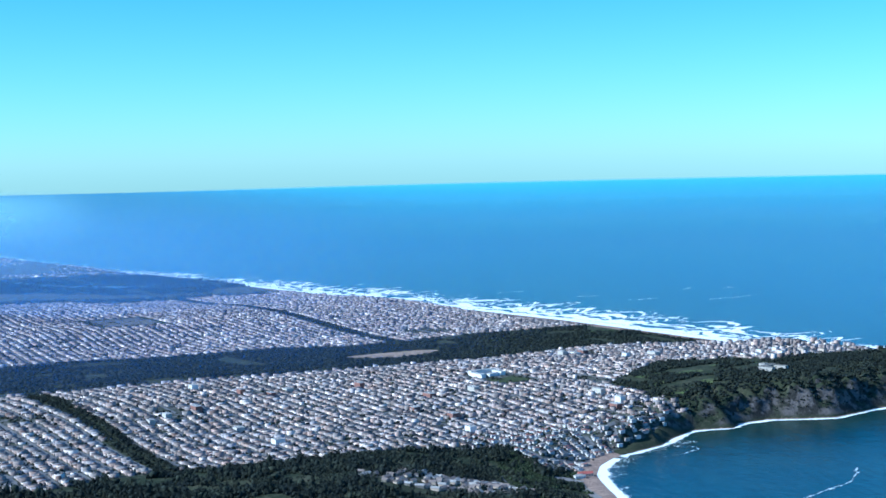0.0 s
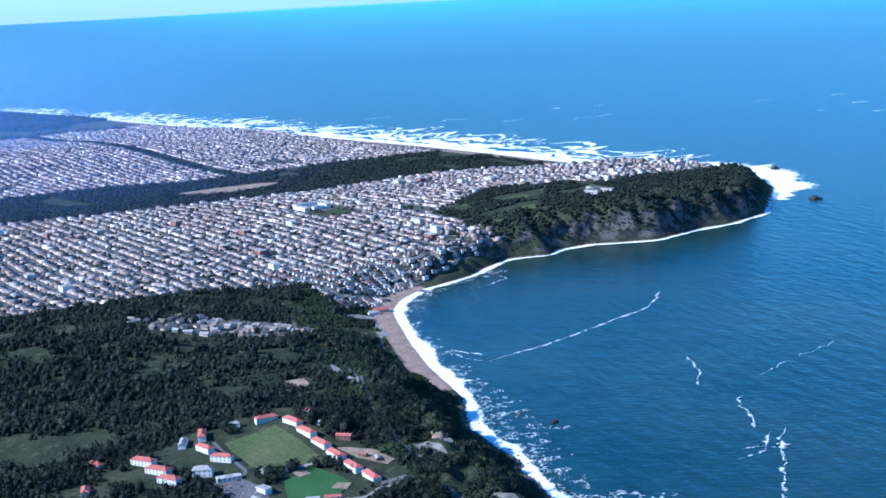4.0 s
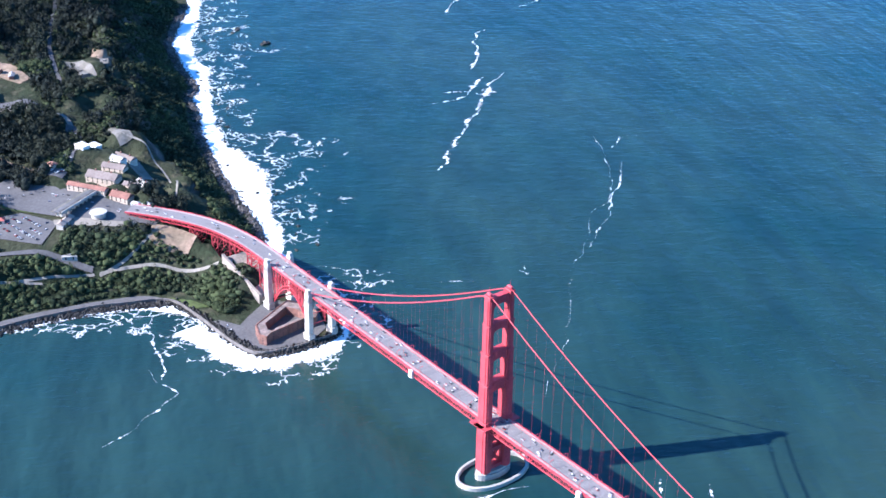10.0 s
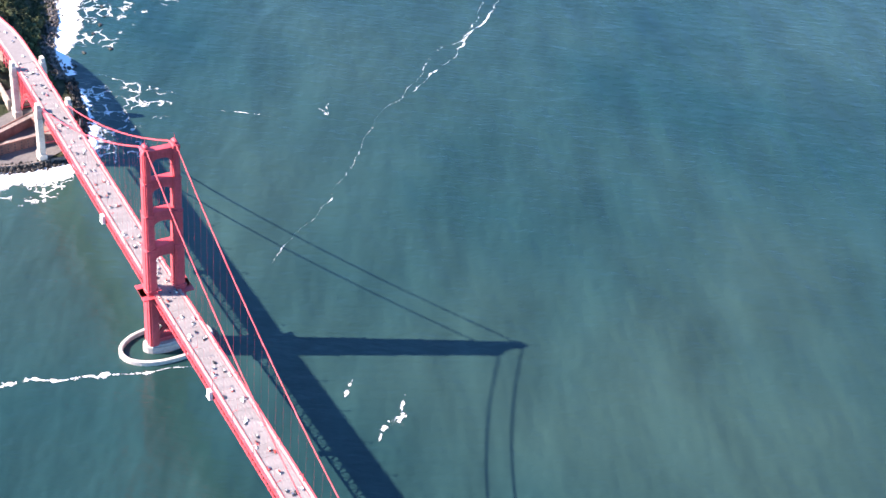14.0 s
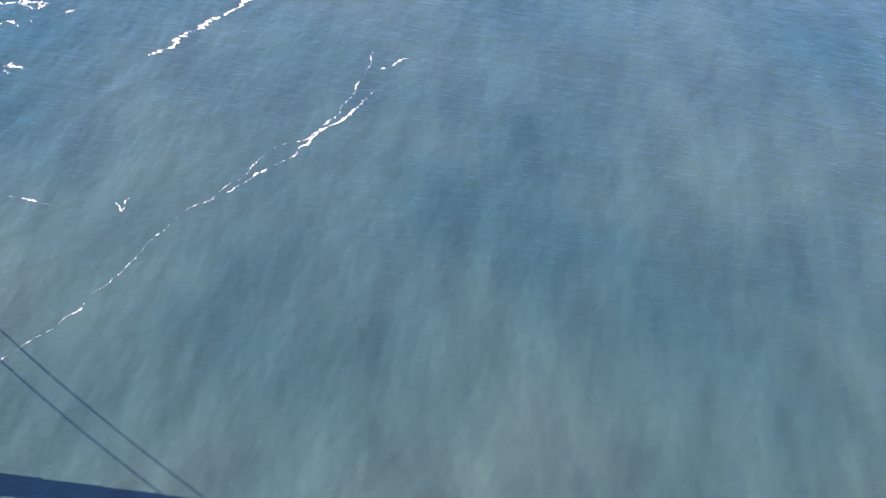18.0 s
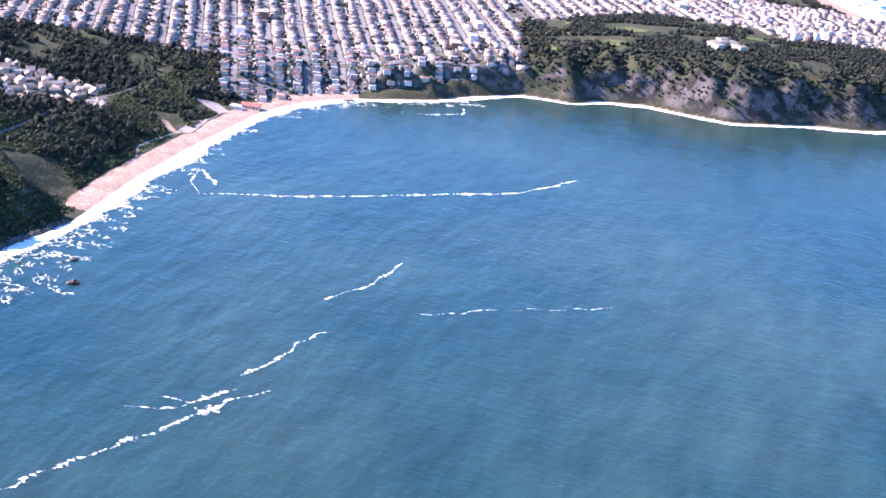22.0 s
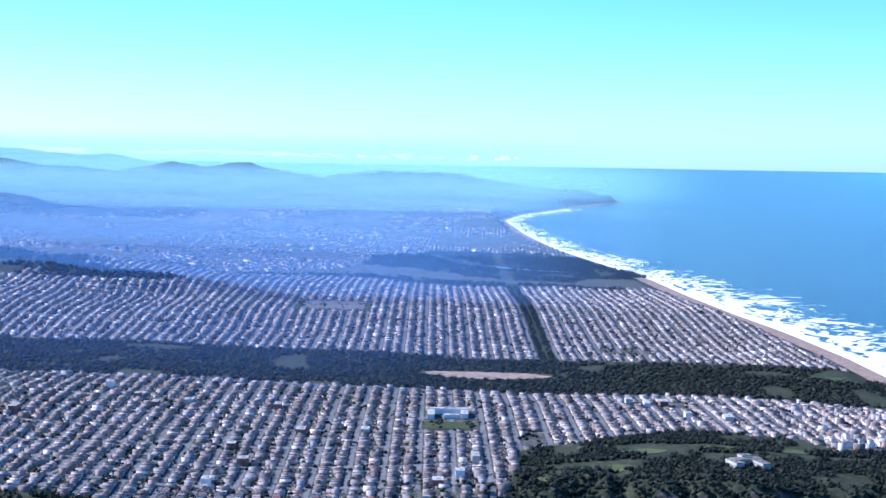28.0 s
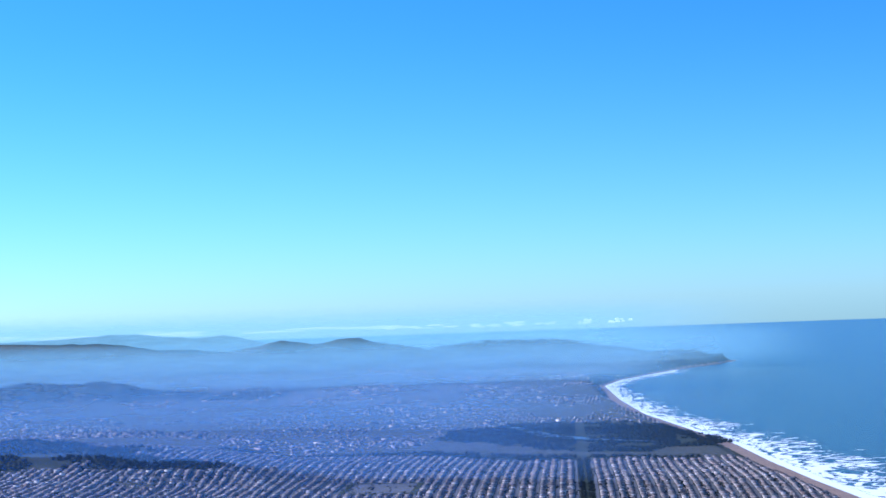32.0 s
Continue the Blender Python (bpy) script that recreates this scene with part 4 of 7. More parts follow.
for a in np.linspace(ARCH0, ARCH1, 13):
    bm = bmesh.new()
    beam(bm, (-1.3, a, arch_height(a, 0.25)), (1.3, a, arch_height(a, 0.25)), 0.09)
    part("arch_tie", bm, M_STEEL, bridge)

# The approach bends to the south-east on steel bents and runs into the toll plaza.
APPROACH = [(4.85, -46.2), (5.3, -50), (6.0, -54), (7.4, -58.5), (9.6, -62.8), (12.6, -66.9), (16.0, -70.6)]
viaduct = tagged(new("approach_viaduct"), "curved steel approach viaduct with asphalt roadway", "viaduct")


def sweep(line, profile, heights, name, material, parent, label=""):
    """A slab swept along a level line: profile of (offset to the right, height) corners, closed."""
    line = [Vector((*p, 0)) for p in line]
    fine, zs = [], []
    for i in range(len(line) - 1):
        p0, p1, p2, p3 = line[max(i - 1, 0)], line[i], line[i + 1], line[min(i + 2, len(line) - 1)]
        for t in np.linspace(0, 1, 6, endpoint=False):
            fine.append(0.5 * ((2 * p1) + (p2 - p0) * t + (2 * p0 - 5 * p1 + 4 * p2 - p3) * t * t + (3 * p1 - p0 - 3 * p2 + p3) * t**3))
            zs.append(heights[i] * (1 - t) + heights[i + 1] * t)
    fine.append(line[-1]), zs.append(heights[-1])
    bm = bmesh.new()
    prev = None
    for i, p in enumerate(fine):
        d = (fine[min(i + 1, len(fine) - 1)] - fine[max(i - 1, 0)]).normalized()
        r = Vector((d.y, -d.x, 0))
        row = [bm.verts.new((p + r * o) + Vector((0, 0, zs[i] + h))) for o, h in profile]
        if prev:
            for k in range(len(profile)):
                j = (k + 1) % len(profile)
                bm.faces.new((prev[k], prev[j], row[j], row[k]))
        else:
            bm.faces.new(row)
        prev = row
    bm.faces.new(prev[::-1])
    bmesh.ops.recalc_face_normals(bm, faces=bm.faces)
    return part(name, bm, material, parent, label)


AZ = [6.6, 6.58, 6.55, 6.5, 6.45, 6.4, 6.35]


def slab(x0, x1, top, thick):
    return [(x0, top), (x1, top), (x1, top - thick), (x0, top - thick)]


sweep(APPROACH, slab(-0.98, 0.98, 0, 0.14), AZ, "roadway", M_DECK, viaduct)
for side in (-1, 1):
    lo, hi = sorted((side * 0.98, side * 1.3))
    sweep(APPROACH, slab(lo, hi, 0.03, 0.14), AZ, "walkway", M_WALK, viaduct)
    lo, hi = sorted((side * 1.3, side * 1.42))
    sweep(APPROACH, slab(lo, hi, 0.03, 0.16), AZ, "edge_girder", M_STEEL, viaduct)
    sweep(APPROACH, slab(lo, hi, -0.55, 0.1), AZ, "bottom_chord", M_STEEL, viaduct)
    sweep(APPROACH, slab(side * 1.37 - 0.015, side * 1.37 + 0.015, 0.14, 0.03), AZ, "railing", M_STEEL, viaduct)
fineline = []
for i in range(len(APPROACH) - 1):
    p, q = Vector(APPROACH[i]), Vector(APPROACH[i + 1])
    m = max(1, round((q - p).length / 0.76))
    fineline += [(p.lerp(q, k / m), (q - p).normalized(), AZ[i] + (AZ[i + 1] - AZ[i]) * k / m) for k in range(m)]
bm = bmesh.new()
box(bm, -0.035, 0.035, -0.03, 0.03, -0.62, 0)
beam(bm, (0, 0, -0.05), (0, 0.76, -0.6), 0.05)
vpost = part("truss_panel", bm, M_STEEL, viaduct)
for k, (p, d, z) in enumerate(fineline):
    ang = math.degrees(math.atan2(d.y, d.x)) - 90
    r = Vector((d.y, -d.x))
    for side in (-1, 1):
        q = p + r * side * 1.36
        if k == 0 and side < 0:
            vpost.matrix_basis = pose(q.x, q.y, z, 0, 0, ang)
        else:
            share("truss_panel", vpost, viaduct, pose(q.x, q.y, z, 0, 0, ang))
for k in (2, 6, 11, 16, 21):
    p, d, z = fineline[k]
    r = Vector((d.y, -d.x))
    base = float(ground_height([p.x], [p.y])[0]) - 0.3
    bent = None
    for s in (-0.5, 0.5):
        for side in (-1, 1):
            a = p + r * side * 1.15 + d * s
            col = part("bent_column" if bent else "steel_bent", beam(bmesh.new(), (a.x, a.y, base), (a.x, a.y, z - 0.5), 0.13), M_STEEL, bent or viaduct, "" if bent else "braced orange-red steel bent")
            bent = bent or col
    for h0, h1 in zip(np.linspace(base, z - 0.6, 4), np.linspace(base, z - 0.6, 4)[1:]):
        for s in (-0.5, 0.5):
            a, b = p - r * 1.15 + d * s, p + r * 1.15 + d * s
            for q0, q1, g0, g1 in ((a, b, h0, h1), (b, a, h0, h1), (a, b, h1, h1)):
                part("bent_brace", beam(bmesh.new(), (q0.x, q0.y, g0), (q1.x, q1.y, g1), 0.07), M_STEEL, bent)
        for side in (-1, 1):
            a, b = p + r * side * 1.15 - d * 0.5, p + r * side * 1.15 + d * 0.5
            part("bent_brace", beam(bmesh.new(), (a.x, a.y, h0), (b.x, b.y, h1), 0.07), M_STEEL, bent)
M_ANCHOR = paint("weathered_concrete", (0.36, 0.30, 0.25), 0.9, vary=0.2, scale=0.6, fine=6)
# The anchorage block under the approach.
bm = bmesh.new()
foot = [(6.9, -46.4), (8.9, -53.6), (4.2, -54.2), (3.2, -46.8)]
prism(bm, foot, 0.1, 1.0)
bm.verts.ensure_lookup_table()
for v in bm.verts:
    if v.co.z > 0.5:
        v.co.z = 1.3 if v.co.y > -50 else 4.5
tagged(part("anchorage", bm, M_ANCHOR), "sloping beige concrete cable anchorage under the approach", "anchorage")
bm = bmesh.new()
prism(bm, [(6.95, -46.2), (7.3, -46.2), (9.3, -53.6), (8.95, -53.7)], 0.1, 1.0)
for v in bm.verts:
    if v.co.z > 0.5:
        v.co.z = 1.9 if v.co.y > -50 else 5.1
tagged(part("wing_wall", bm, M_ANCHOR), "beige sloping wing wall beside the anchorage", "wall")

# ---- town houses ----
rng = np.random.default_rng(7)


def block_mesh(name, x, y, z, half_w, half_l, height, turn, label, category, peaked=None):
    """Many plain houses in one mesh: walls, and flat or ridged roofs."""
    n = len(x)
    c, s = np.cos(turn), np.sin(turn)
    eaves = height if peaked is None else height * np.where(peaked, 0.72, 1.0)
    local = np.array([(-1, -1), (1, -1), (1, 1), (-1, 1)], float)
    px = x[:, None] + (local[None, :, 0] * half_w[:, None]) * c[:, None] - (local[None, :, 1] * half_l[:, None]) * s[:, None]
    py = y[:, None] + (local[None, :, 0] * half_w[:, None]) * s[:, None] + (local[None, :, 1] * half_l[:, None]) * c[:, None]
    low = np.stack([px, py, np.repeat((z - 0.4)[:, None], 4, 1)], 2)
    top = np.stack([px, py, np.repeat((z + eaves)[:, None], 4, 1)], 2)
    rx = x[:, None] - (np.array([-1.0, 1.0])[None] * half_l[:, None]) * s[:, None]
    ry = y[:, None] + (np.array([-1.0, 1.0])[None] * half_l[:, None]) * c[:, None]
    ridge = np.stack([rx, ry, np.repeat((z + height + 0.02)[:, None], 2, 1)], 2)
    verts = np.concatenate([low, top, ridge], 1).reshape(-1, 3)
    base = (np.arange(n) * 10)[:, None]
    walls = np.concatenate([base + np.array([[0, 1, 5, 4]]), base + np.array([[1, 2, 6, 5]]), base + np.array([[2, 3, 7, 6]]), base + np.array([[3, 0, 4, 7]])])
    roofs = np.concatenate([base + np.array([[5, 6, 9, 8]]), base + np.array([[7, 4, 8, 9]]), base + np.array([[4, 5, 8, 8]]), base + np.array([[6, 7, 9, 9]])])
    tri_gables = roofs[2 * n:][:, :3]
    quads_all = np.concatenate([walls, roofs[: 2 * n]])
    tris = np.concatenate([quads_all[:, [0, 1, 2]], quads_all[:, [0, 2, 3]], tri_gables])
    nw, nr = len(walls), 2 * n
    idx = np.concatenate([np.zeros(nw), np.ones(nr), np.zeros(nw), np.ones(nr), np.zeros(2 * n)])
    ob = sheet(name, verts, tris, [M_WALLS, M_ROOFS], idx)
    return tagged(ob, label, category, kind="stuff")


BLOCK, AVENUE, LOT = 20.4, 9.45, 1.2
k_av, j_bl, i_lot, side = np.meshgrid(np.arange(-16, 34), np.arange(-14, 15), np.arange(15), np.array([-1, 1]), indexing="ij")
k_av, j_bl, i_lot, side = (q.ravel() for q in (k_av, j_bl, i_lot, side))
n_all = len(k_av)
depth = rng.uniform(1.2, 3.2, n_all)
hu = k_av * AVENUE + 4.72 + side * (1.12 + rng.uniform(0, 0.45, n_all) + depth / 2)
hv = np.where(j_bl < 0, PARK_NORTH - 1.2 + (j_bl + 1) * BLOCK - i_lot * LOT - 1.6, 1.2 + j_bl * BLOCK + i_lot * LOT + 1.6)
hx, hy = town(hu, hv)
hx, hy = np.asarray(hx), np.asarray(hy)
reg = regions(hx, hy)
in_res = (hu > RESERVOIR[0] - 3) & (hu < RESERVOIR[1] + 3) & (hv > RESERVOIR[2] - 3) & (hv < RESERVOIR[3] + 3)
in_school = (np.abs(hx + 118) < 9) & (np.abs(hy + 392) < 14)
ok = (reg == 1) & ~in_res & ~in_school & (rng.random(n_all) > 0.15) & (hy > -905) & ~((lattice(hx / 24, hy / 24, 31) > 0.93))
hx, hy, depth, hv, hu, side, ends = hx[ok], hy[ok], depth[ok], hv[ok], hu[ok], side[ok], ((i_lot < 1) | (i_lot > 13))[ok]
tall = np.where(rng.random(len(hx)) < 0.05, rng.uniform(1.1, 1.7, len(hx)), rng.uniform(0.5, 1.08, len(hx)))
tall = np.where(ends & (rng.random(len(hx)) < 0.5), rng.uniform(1.0, 1.5, len(hx)), tall)
tall = np.where((hx < -230) & (hy > -445) & (rng.random(len(hx)) < 0.25), rng.uniform(1.3, 2.4, len(hx)), tall)
hz = ground_height(hx, hy)
north = hv < 0
# The nearest houses, above the cove, are built one by one.
near_order = np.argsort(np.where((hx < -45) & (hx > -140) & (hy > -345), -hy - 0.15 * hx, 1e9))[:260]
single = np.zeros(len(hx), bool)
single[near_order] = True
M_ONE_WALL = pieces_paint("cove_house_walls", [(0.56, 0.53, 0.50), (0.42, 0.35, 0.31), (0.48, 0.45, 0.44), (0.62, 0.59, 0.57), (0.46, 0.37, 0.32), (0.52, 0.47, 0.42), (0.34, 0.29, 0.27)], attribute="object")
M_ONE_ROOF = pieces_paint("cove_house_roofs", [(0.11, 0.10, 0.10), (0.20, 0.10, 0.08), (0.15, 0.14, 0.135), (0.24, 0.11, 0.085), (0.30, 0.29, 0.28), (0.09, 0.08, 0.078)], attribute="object")


def cove_house(w, l, h, shape):
    house_ = tagged(new("terraced_house"), "stucco terraced house on a street above the cove", "house", "houses above the cove")
    part("wall", box(bmesh.new(), -w / 2, w / 2, -l / 2, l / 2, -0.35, h, 0.015), M_ONE_WALL, house_)
    bm = bmesh.new()
    if shape == "flat":
        box(bm, -w / 2 - 0.03, w / 2 + 0.03, -l / 2 - 0.01, l / 2 + 0.01, h + 0.002, h + 0.06, 0.01)
    else:
        low = [bm.verts.new(q) for q in ((-w / 2 - 0.06, -l / 2, h), (w / 2 + 0.06, -l / 2, h), (w / 2 + 0.06, l / 2, h), (-w / 2 - 0.06, l / 2, h))]
        r0, r1 = bm.verts.new((0, -l / 2 + 0.12, h + 0.3)), bm.verts.new((0, l / 2 - 0.12, h + 0.3))
        for f in ((low[0], low[1], r0), (low[1], low[2], r1, r0), (low[2], low[3], r1), (low[3], low[0], r0, r1), low[::-1]):
            bm.faces.new(f)
    part("roof", bm, M_ONE_ROOF, house_)
    bm = bmesh.new()
    box(bm, w / 2 - 0.02, w / 2 + 0.012, -l * 0.36, l * 0.10, 0.02, 0.25)
    part("garage_door", bm, M_WHITE, house_)
    for y0 in (-l * 0.3, l * 0.12):
        bm = bmesh.new()
        box(bm, w / 2 - 0.02, w / 2 + 0.012, y0, y0 + l * 0.22, h * 0.55, h * 0.8)
        part("window", bm, M_GLASS, house_)
    return house_


models = [cove_house(1.7, 1.0, 0.78, "flat"), cove_house(1.4, 0.9, 0.74, "hip"), cove_house(1.9, 1.05, 0.86, "flat")]
for k, i in enumerate(near_order):
    m = pose(hx[i], hy[i], hz[i], 0, 0, math.degrees(GRID) + (180 if side[i] > 0 else 0))
    if k < 3:
        models[k].matrix_basis = m
    else:
        copy_thing(models[int(rng.integers(0, 3))], m)
for pick, nm in ((north & ~single, "terraced_houses"), (~north, "terraced_houses")):
    m = int(pick.sum())
    block_mesh(nm, hx[pick], hy[pick], hz[pick], depth[pick] / 2, LOT * np.where(rng.random(m) < 0.45, rng.uniform(0.24, 0.40, m), 0.47), tall[pick], np.full(m, GRID), "rows of pale stucco terraced houses along straight avenues", "houses", peaked=rng.random(m) < 0.14)

# Back rooms and sheds behind the houses.
pick = rng.random(len(hx)) < 0.55
bu, bv = hu[pick] + side[pick] * (depth[pick] / 2 + rng.uniform(0.3, 0.9, int(pick.sum()))), hv[pick]
sx, sy = town(bu, bv)
sx, sy = np.asarray(sx), np.asarray(sy)
m = len(sx)
block_mesh("back_sheds", sx, sy, ground_height(sx, sy), rng.uniform(0.2, 0.5, m), rng.uniform(0.15, 0.34, m), rng.uniform(0.25, 0.6, m), np.full(m, GRID), "small pale sheds and back rooms behind the houses", "sheds")

# Looser quarters on the hills and to the south.
n_far = 19000
fx, fy = rng.uniform(-200, 620, n_far), rng.uniform(-1900, -560, n_far)
du, dv = town_uv(fx, fy)
keep = (((fy < -848) & (regions(fx, fy) == 1)) | ((du > 335) & (regions(fx, fy) == 1))) & (lattice(fx / 60, fy / 60, 41) > 0.42) & (ground_height(fx, fy) < 15)
fx, fy = fx[keep], fy[keep]
quarter = lattice(fx / 150, fy / 150, 43) * 3
fx = np.round(fx / 3.4) * 3.4 + rng.normal(0, 0.25, len(fx))
big = np.where(rng.random(len(fx)) < 0.04, 3.0, 1.0)
block_mesh("hill_houses", fx, fy, ground_height(fx, fy), rng.uniform(0.6, 1.1, len(fx)) * big, rng.uniform(0.7, 1.5, len(fx)) * big, rng.uniform(0.6, 1.0, len(fx)) * np.sqrt(big), quarter, "scattered pale houses on hazy far slopes", "houses", peaked=rng.random(len(fx)) < 0.5)

# ---- streets ----
def draped(name, points, width, material, label, category="street", lift=0.07, step=3.0, kind="structure"):
    """A road laid on the ground along a line of (x, y)."""
    pts = np.array(points, float)
    run = np.r_[0, np.cumsum(np.hypot(*np.diff(pts, axis=0).T))]
    m = max(2, int(run[-1] / step) + 1)
    s = np.linspace(0, run[-1], m)
    x, y = np.interp(s, run, pts[:, 0]), np.interp(s, run, pts[:, 1])
    if len(pts) > 2 and m > 8:
        k = np.ones(5) / 5
        x = np.convolve(np.r_[x[0], x[0], x, x[-1], x[-1]], k, "valid")
        y = np.convolve(np.r_[y[0], y[0], y, y[-1], y[-1]], k, "valid")
    tx, ty = np.gradient(x), np.gradient(y)
    n = np.hypot(tx, ty)
    rows = np.array([-0.5, -0.17, 0.17, 0.5]) * width
    px, py = x[:, None] + (ty / n)[:, None] * rows[None], y[:, None] - (tx / n)[:, None] * rows[None]
    pz = ground_height(px, py).reshape(px.shape) + lift
    b = (np.arange(m - 1)[:, None] * 4 + np.arange(3)[None]).ravel()
    ob = sheet(name, np.stack([px.ravel(), py.ravel(), pz.ravel()], 1), np.stack([b, b + 1, b + 5, b + 4], 1), [material])
    return tagged(ob, label, category, kind=kind)


for k in range(-16, 34):
    u = k * AVENUE + 4.72
    for v0, v1 in ((PARK_NORTH - 200, PARK_NORTH - 1), (1, 292)):
        v = np.arange(v0, v1, 3.0)
        x, y = town(np.full(len(v), u), v)
        good = regions(x, y) == 1
        runs = np.split(np.arange(len(v)), np.where(np.diff(good.astype(int)) != 0)[0] + 1)
        for r in runs:
            if good[r[0]] and len(r) > 3:
                draped("avenue", np.stack([x[r], y[r]], 1), 1.5, M_ROAD, "straight grey residential avenue")
for j in range(-10, 15):
    v = PARK_NORTH - 1.2 + (j + 1) * BLOCK if j < 0 else 1.2 + j * BLOCK
    u = np.arange(-140, 330, 3.0)
    x, y = town(u, np.full(len(u), v))
    good = regions(x, y) == 1
    for r in np.split(np.arange(len(u)), np.where(np.diff(good.astype(int)) != 0)[0] + 1):
        if good[r[0]] and len(r) > 3:
            draped("cross_street", np.stack([x[r], y[r]], 1), 1.7, M_ROAD, "straight grey cross street", lift=0.075)

# ---- woods ----
# Roads and tracks: line, width, material, name, label, category, lift above the ground.
ROADS = [
    ([(29.5, -84.9), (33.6, -90.5), (38, -96.4), (42, -101), (49.2, -106.8), (57.1, -111), (65.3, -114.1), (90, -121), (140, -132), (200, -150)], 3.2, M_ASPHALT, "highway", "grey multi-lane highway through the woods", "road", 0.14),
    ([(24, -88), (27.9, -94.9), (33, -101), (38, -106), (46, -110)], 0.8, M_DIRT, "highway_bank", "bare earth bank beside the highway", "road", 0.12),
    ([(70, -80), (52, -75), (44.7, -71.5), (37.9, -68.8), (30.4, -66.6), (24.2, -62)], 0.8, M_ASPHALT, "bluff_road", "narrow road along the bluff", "road", 0.12),
    ([(60, -69), (44, -66), (36, -63.8), (29.5, -63), (24.2, -61.5)], 0.36, M_PATH, "bluff_track", "pale track over the grassy bluff", "path", 0.12),
    ([(24.2, -61.5), (20.7, -61), (16.6, -59.7), (12.5, -56.6), (9.2, -54.2)], 0.42, M_PATH, "bluff_track", "pale track towards the bridge", "path", 0.12),
    ([(47.9, -74.5), (46.3, -68.9), (47.3, -66.9), (44.7, -63.9), (44.5, -61.9), (45.8, -61.3), (48.3, -63.4), (49.6, -61.6), (50.9, -63.3), (53.5, -64.8)], 0.28, M_PATH, "bluff_track", "pale winding footpath on the bluff", "path", 0.12),
    ([(43.4, -65.9), (38.6, -64.5), (34.1, -63.4), (31, -62.4)], 0.3, M_PATH, "bluff_track", "pale footpath below the bluff road", "path", 0.12),
    ([(24.3, -61.2), (20.3, -61.6), (17.2, -62.6), (15.3, -63.6), (13.6, -65.3)], 0.4, M_PATH, "bluff_track", "pale track up to the viewpoint", "path", 0.12),
    ([(9.4, -93), (6.6, -90.5), (5.6, -84.2), (6.2, -77), (8.2, -73)], 0.3, M_PATH, "bluff_track", "pale footpath along the bluff top", "path", 0.1),
    ([(100, -65.8), (60, -59.6), (49.6, -58.2), (42.2, -58.0), (34.2, -58.0), (26.9, -57.2), (20.4, -55.8), (17.9, -53.8), (16.8, -50.2), (16.0, -46.4), (15.2, -43.2)], 0.95, M_ASPHALT, "shore_road", "shore road behind the sea wall", "road", 0.1),
    ([(33.1, -107.9), (28.3, -106.6), (25.2, -108.5), (21, -107.6), (17, -105), (14.7, -102.5), (14.5, -99)], 0.8, M_PATH, "post_road", "pale concrete road between barracks and bluff", "road", 0.11),
    ([(22.2, -149), (22.3, -138), (23, -128), (23.1, -119), (22.9, -110), (26, -107.5)], 0.6, M_ASPHALT, "post_road", "road in front of the barracks", "road", 0.1),
    ([(28.3, -106.4), (36, -108.5), (42, -113), (45, -120), (43, -127), (39.5, -131), (38.5, -140), (37.5, -150)], 0.8, M_ASPHALT, "post_road", "road round the parade ground", "road", 0.1),
    ([(-36, -262), (-27, -240), (-17, -207), (-13.4, -199), (-11.8, -184), (-6, -168), (2, -150), (8, -132), (12, -112)], 0.7, M_ASPHALT, "coast_road", "grey winding coast road", "road", 0.12),
]
ROADS += [
    ([(-39.8, -209.5), (-39.4, -215.6), (-41.2, -219.9), (-44.2, -225.7), (-47.4, -231.6)], 0.5, M_PATH, "beach_path", "pale path round the picnic ground", "path", 0.16),
    ([(-51.6, -241), (-54.4, -245.8), (-55.5, -250)], 0.6, M_PATH, "beach_path", "pale drive between the beach car parks", "road", 0.14),
    ([(14, -246), (0, -241), (-14, -240), (-28, -243)], 0.5, M_ASPHALT, "estate_road", "grey road among the estate houses", "road", 0.11),
    ([(8, -236), (-8, -231), (-20, -230), (-29, -234)], 0.5, M_ASPHALT, "estate_road", "grey road among the estate houses", "road", 0.11),
]
FORT_YARD = [(16.8, -47), (14.4, -36), (8, -33), (0, -34), (-2, -42), (1, -49), (8.6, -49.4), (10, -46)]


def on_road(x, y, margin=0.5):
    out = np.zeros(len(x), bool)
    for line, width, *_ in ROADS:
        for (ax, ay), (bx, by) in zip(line, line[1:]):
            dx, dy = bx - ax, by - ay
            t = np.clip(((x - ax) * dx + (y - ay) * dy) / (dx * dx + dy * dy), 0, 1)
            out |= np.hypot(x - ax - t * dx, y - ay - t * dy) < width / 2 + margin
    return out


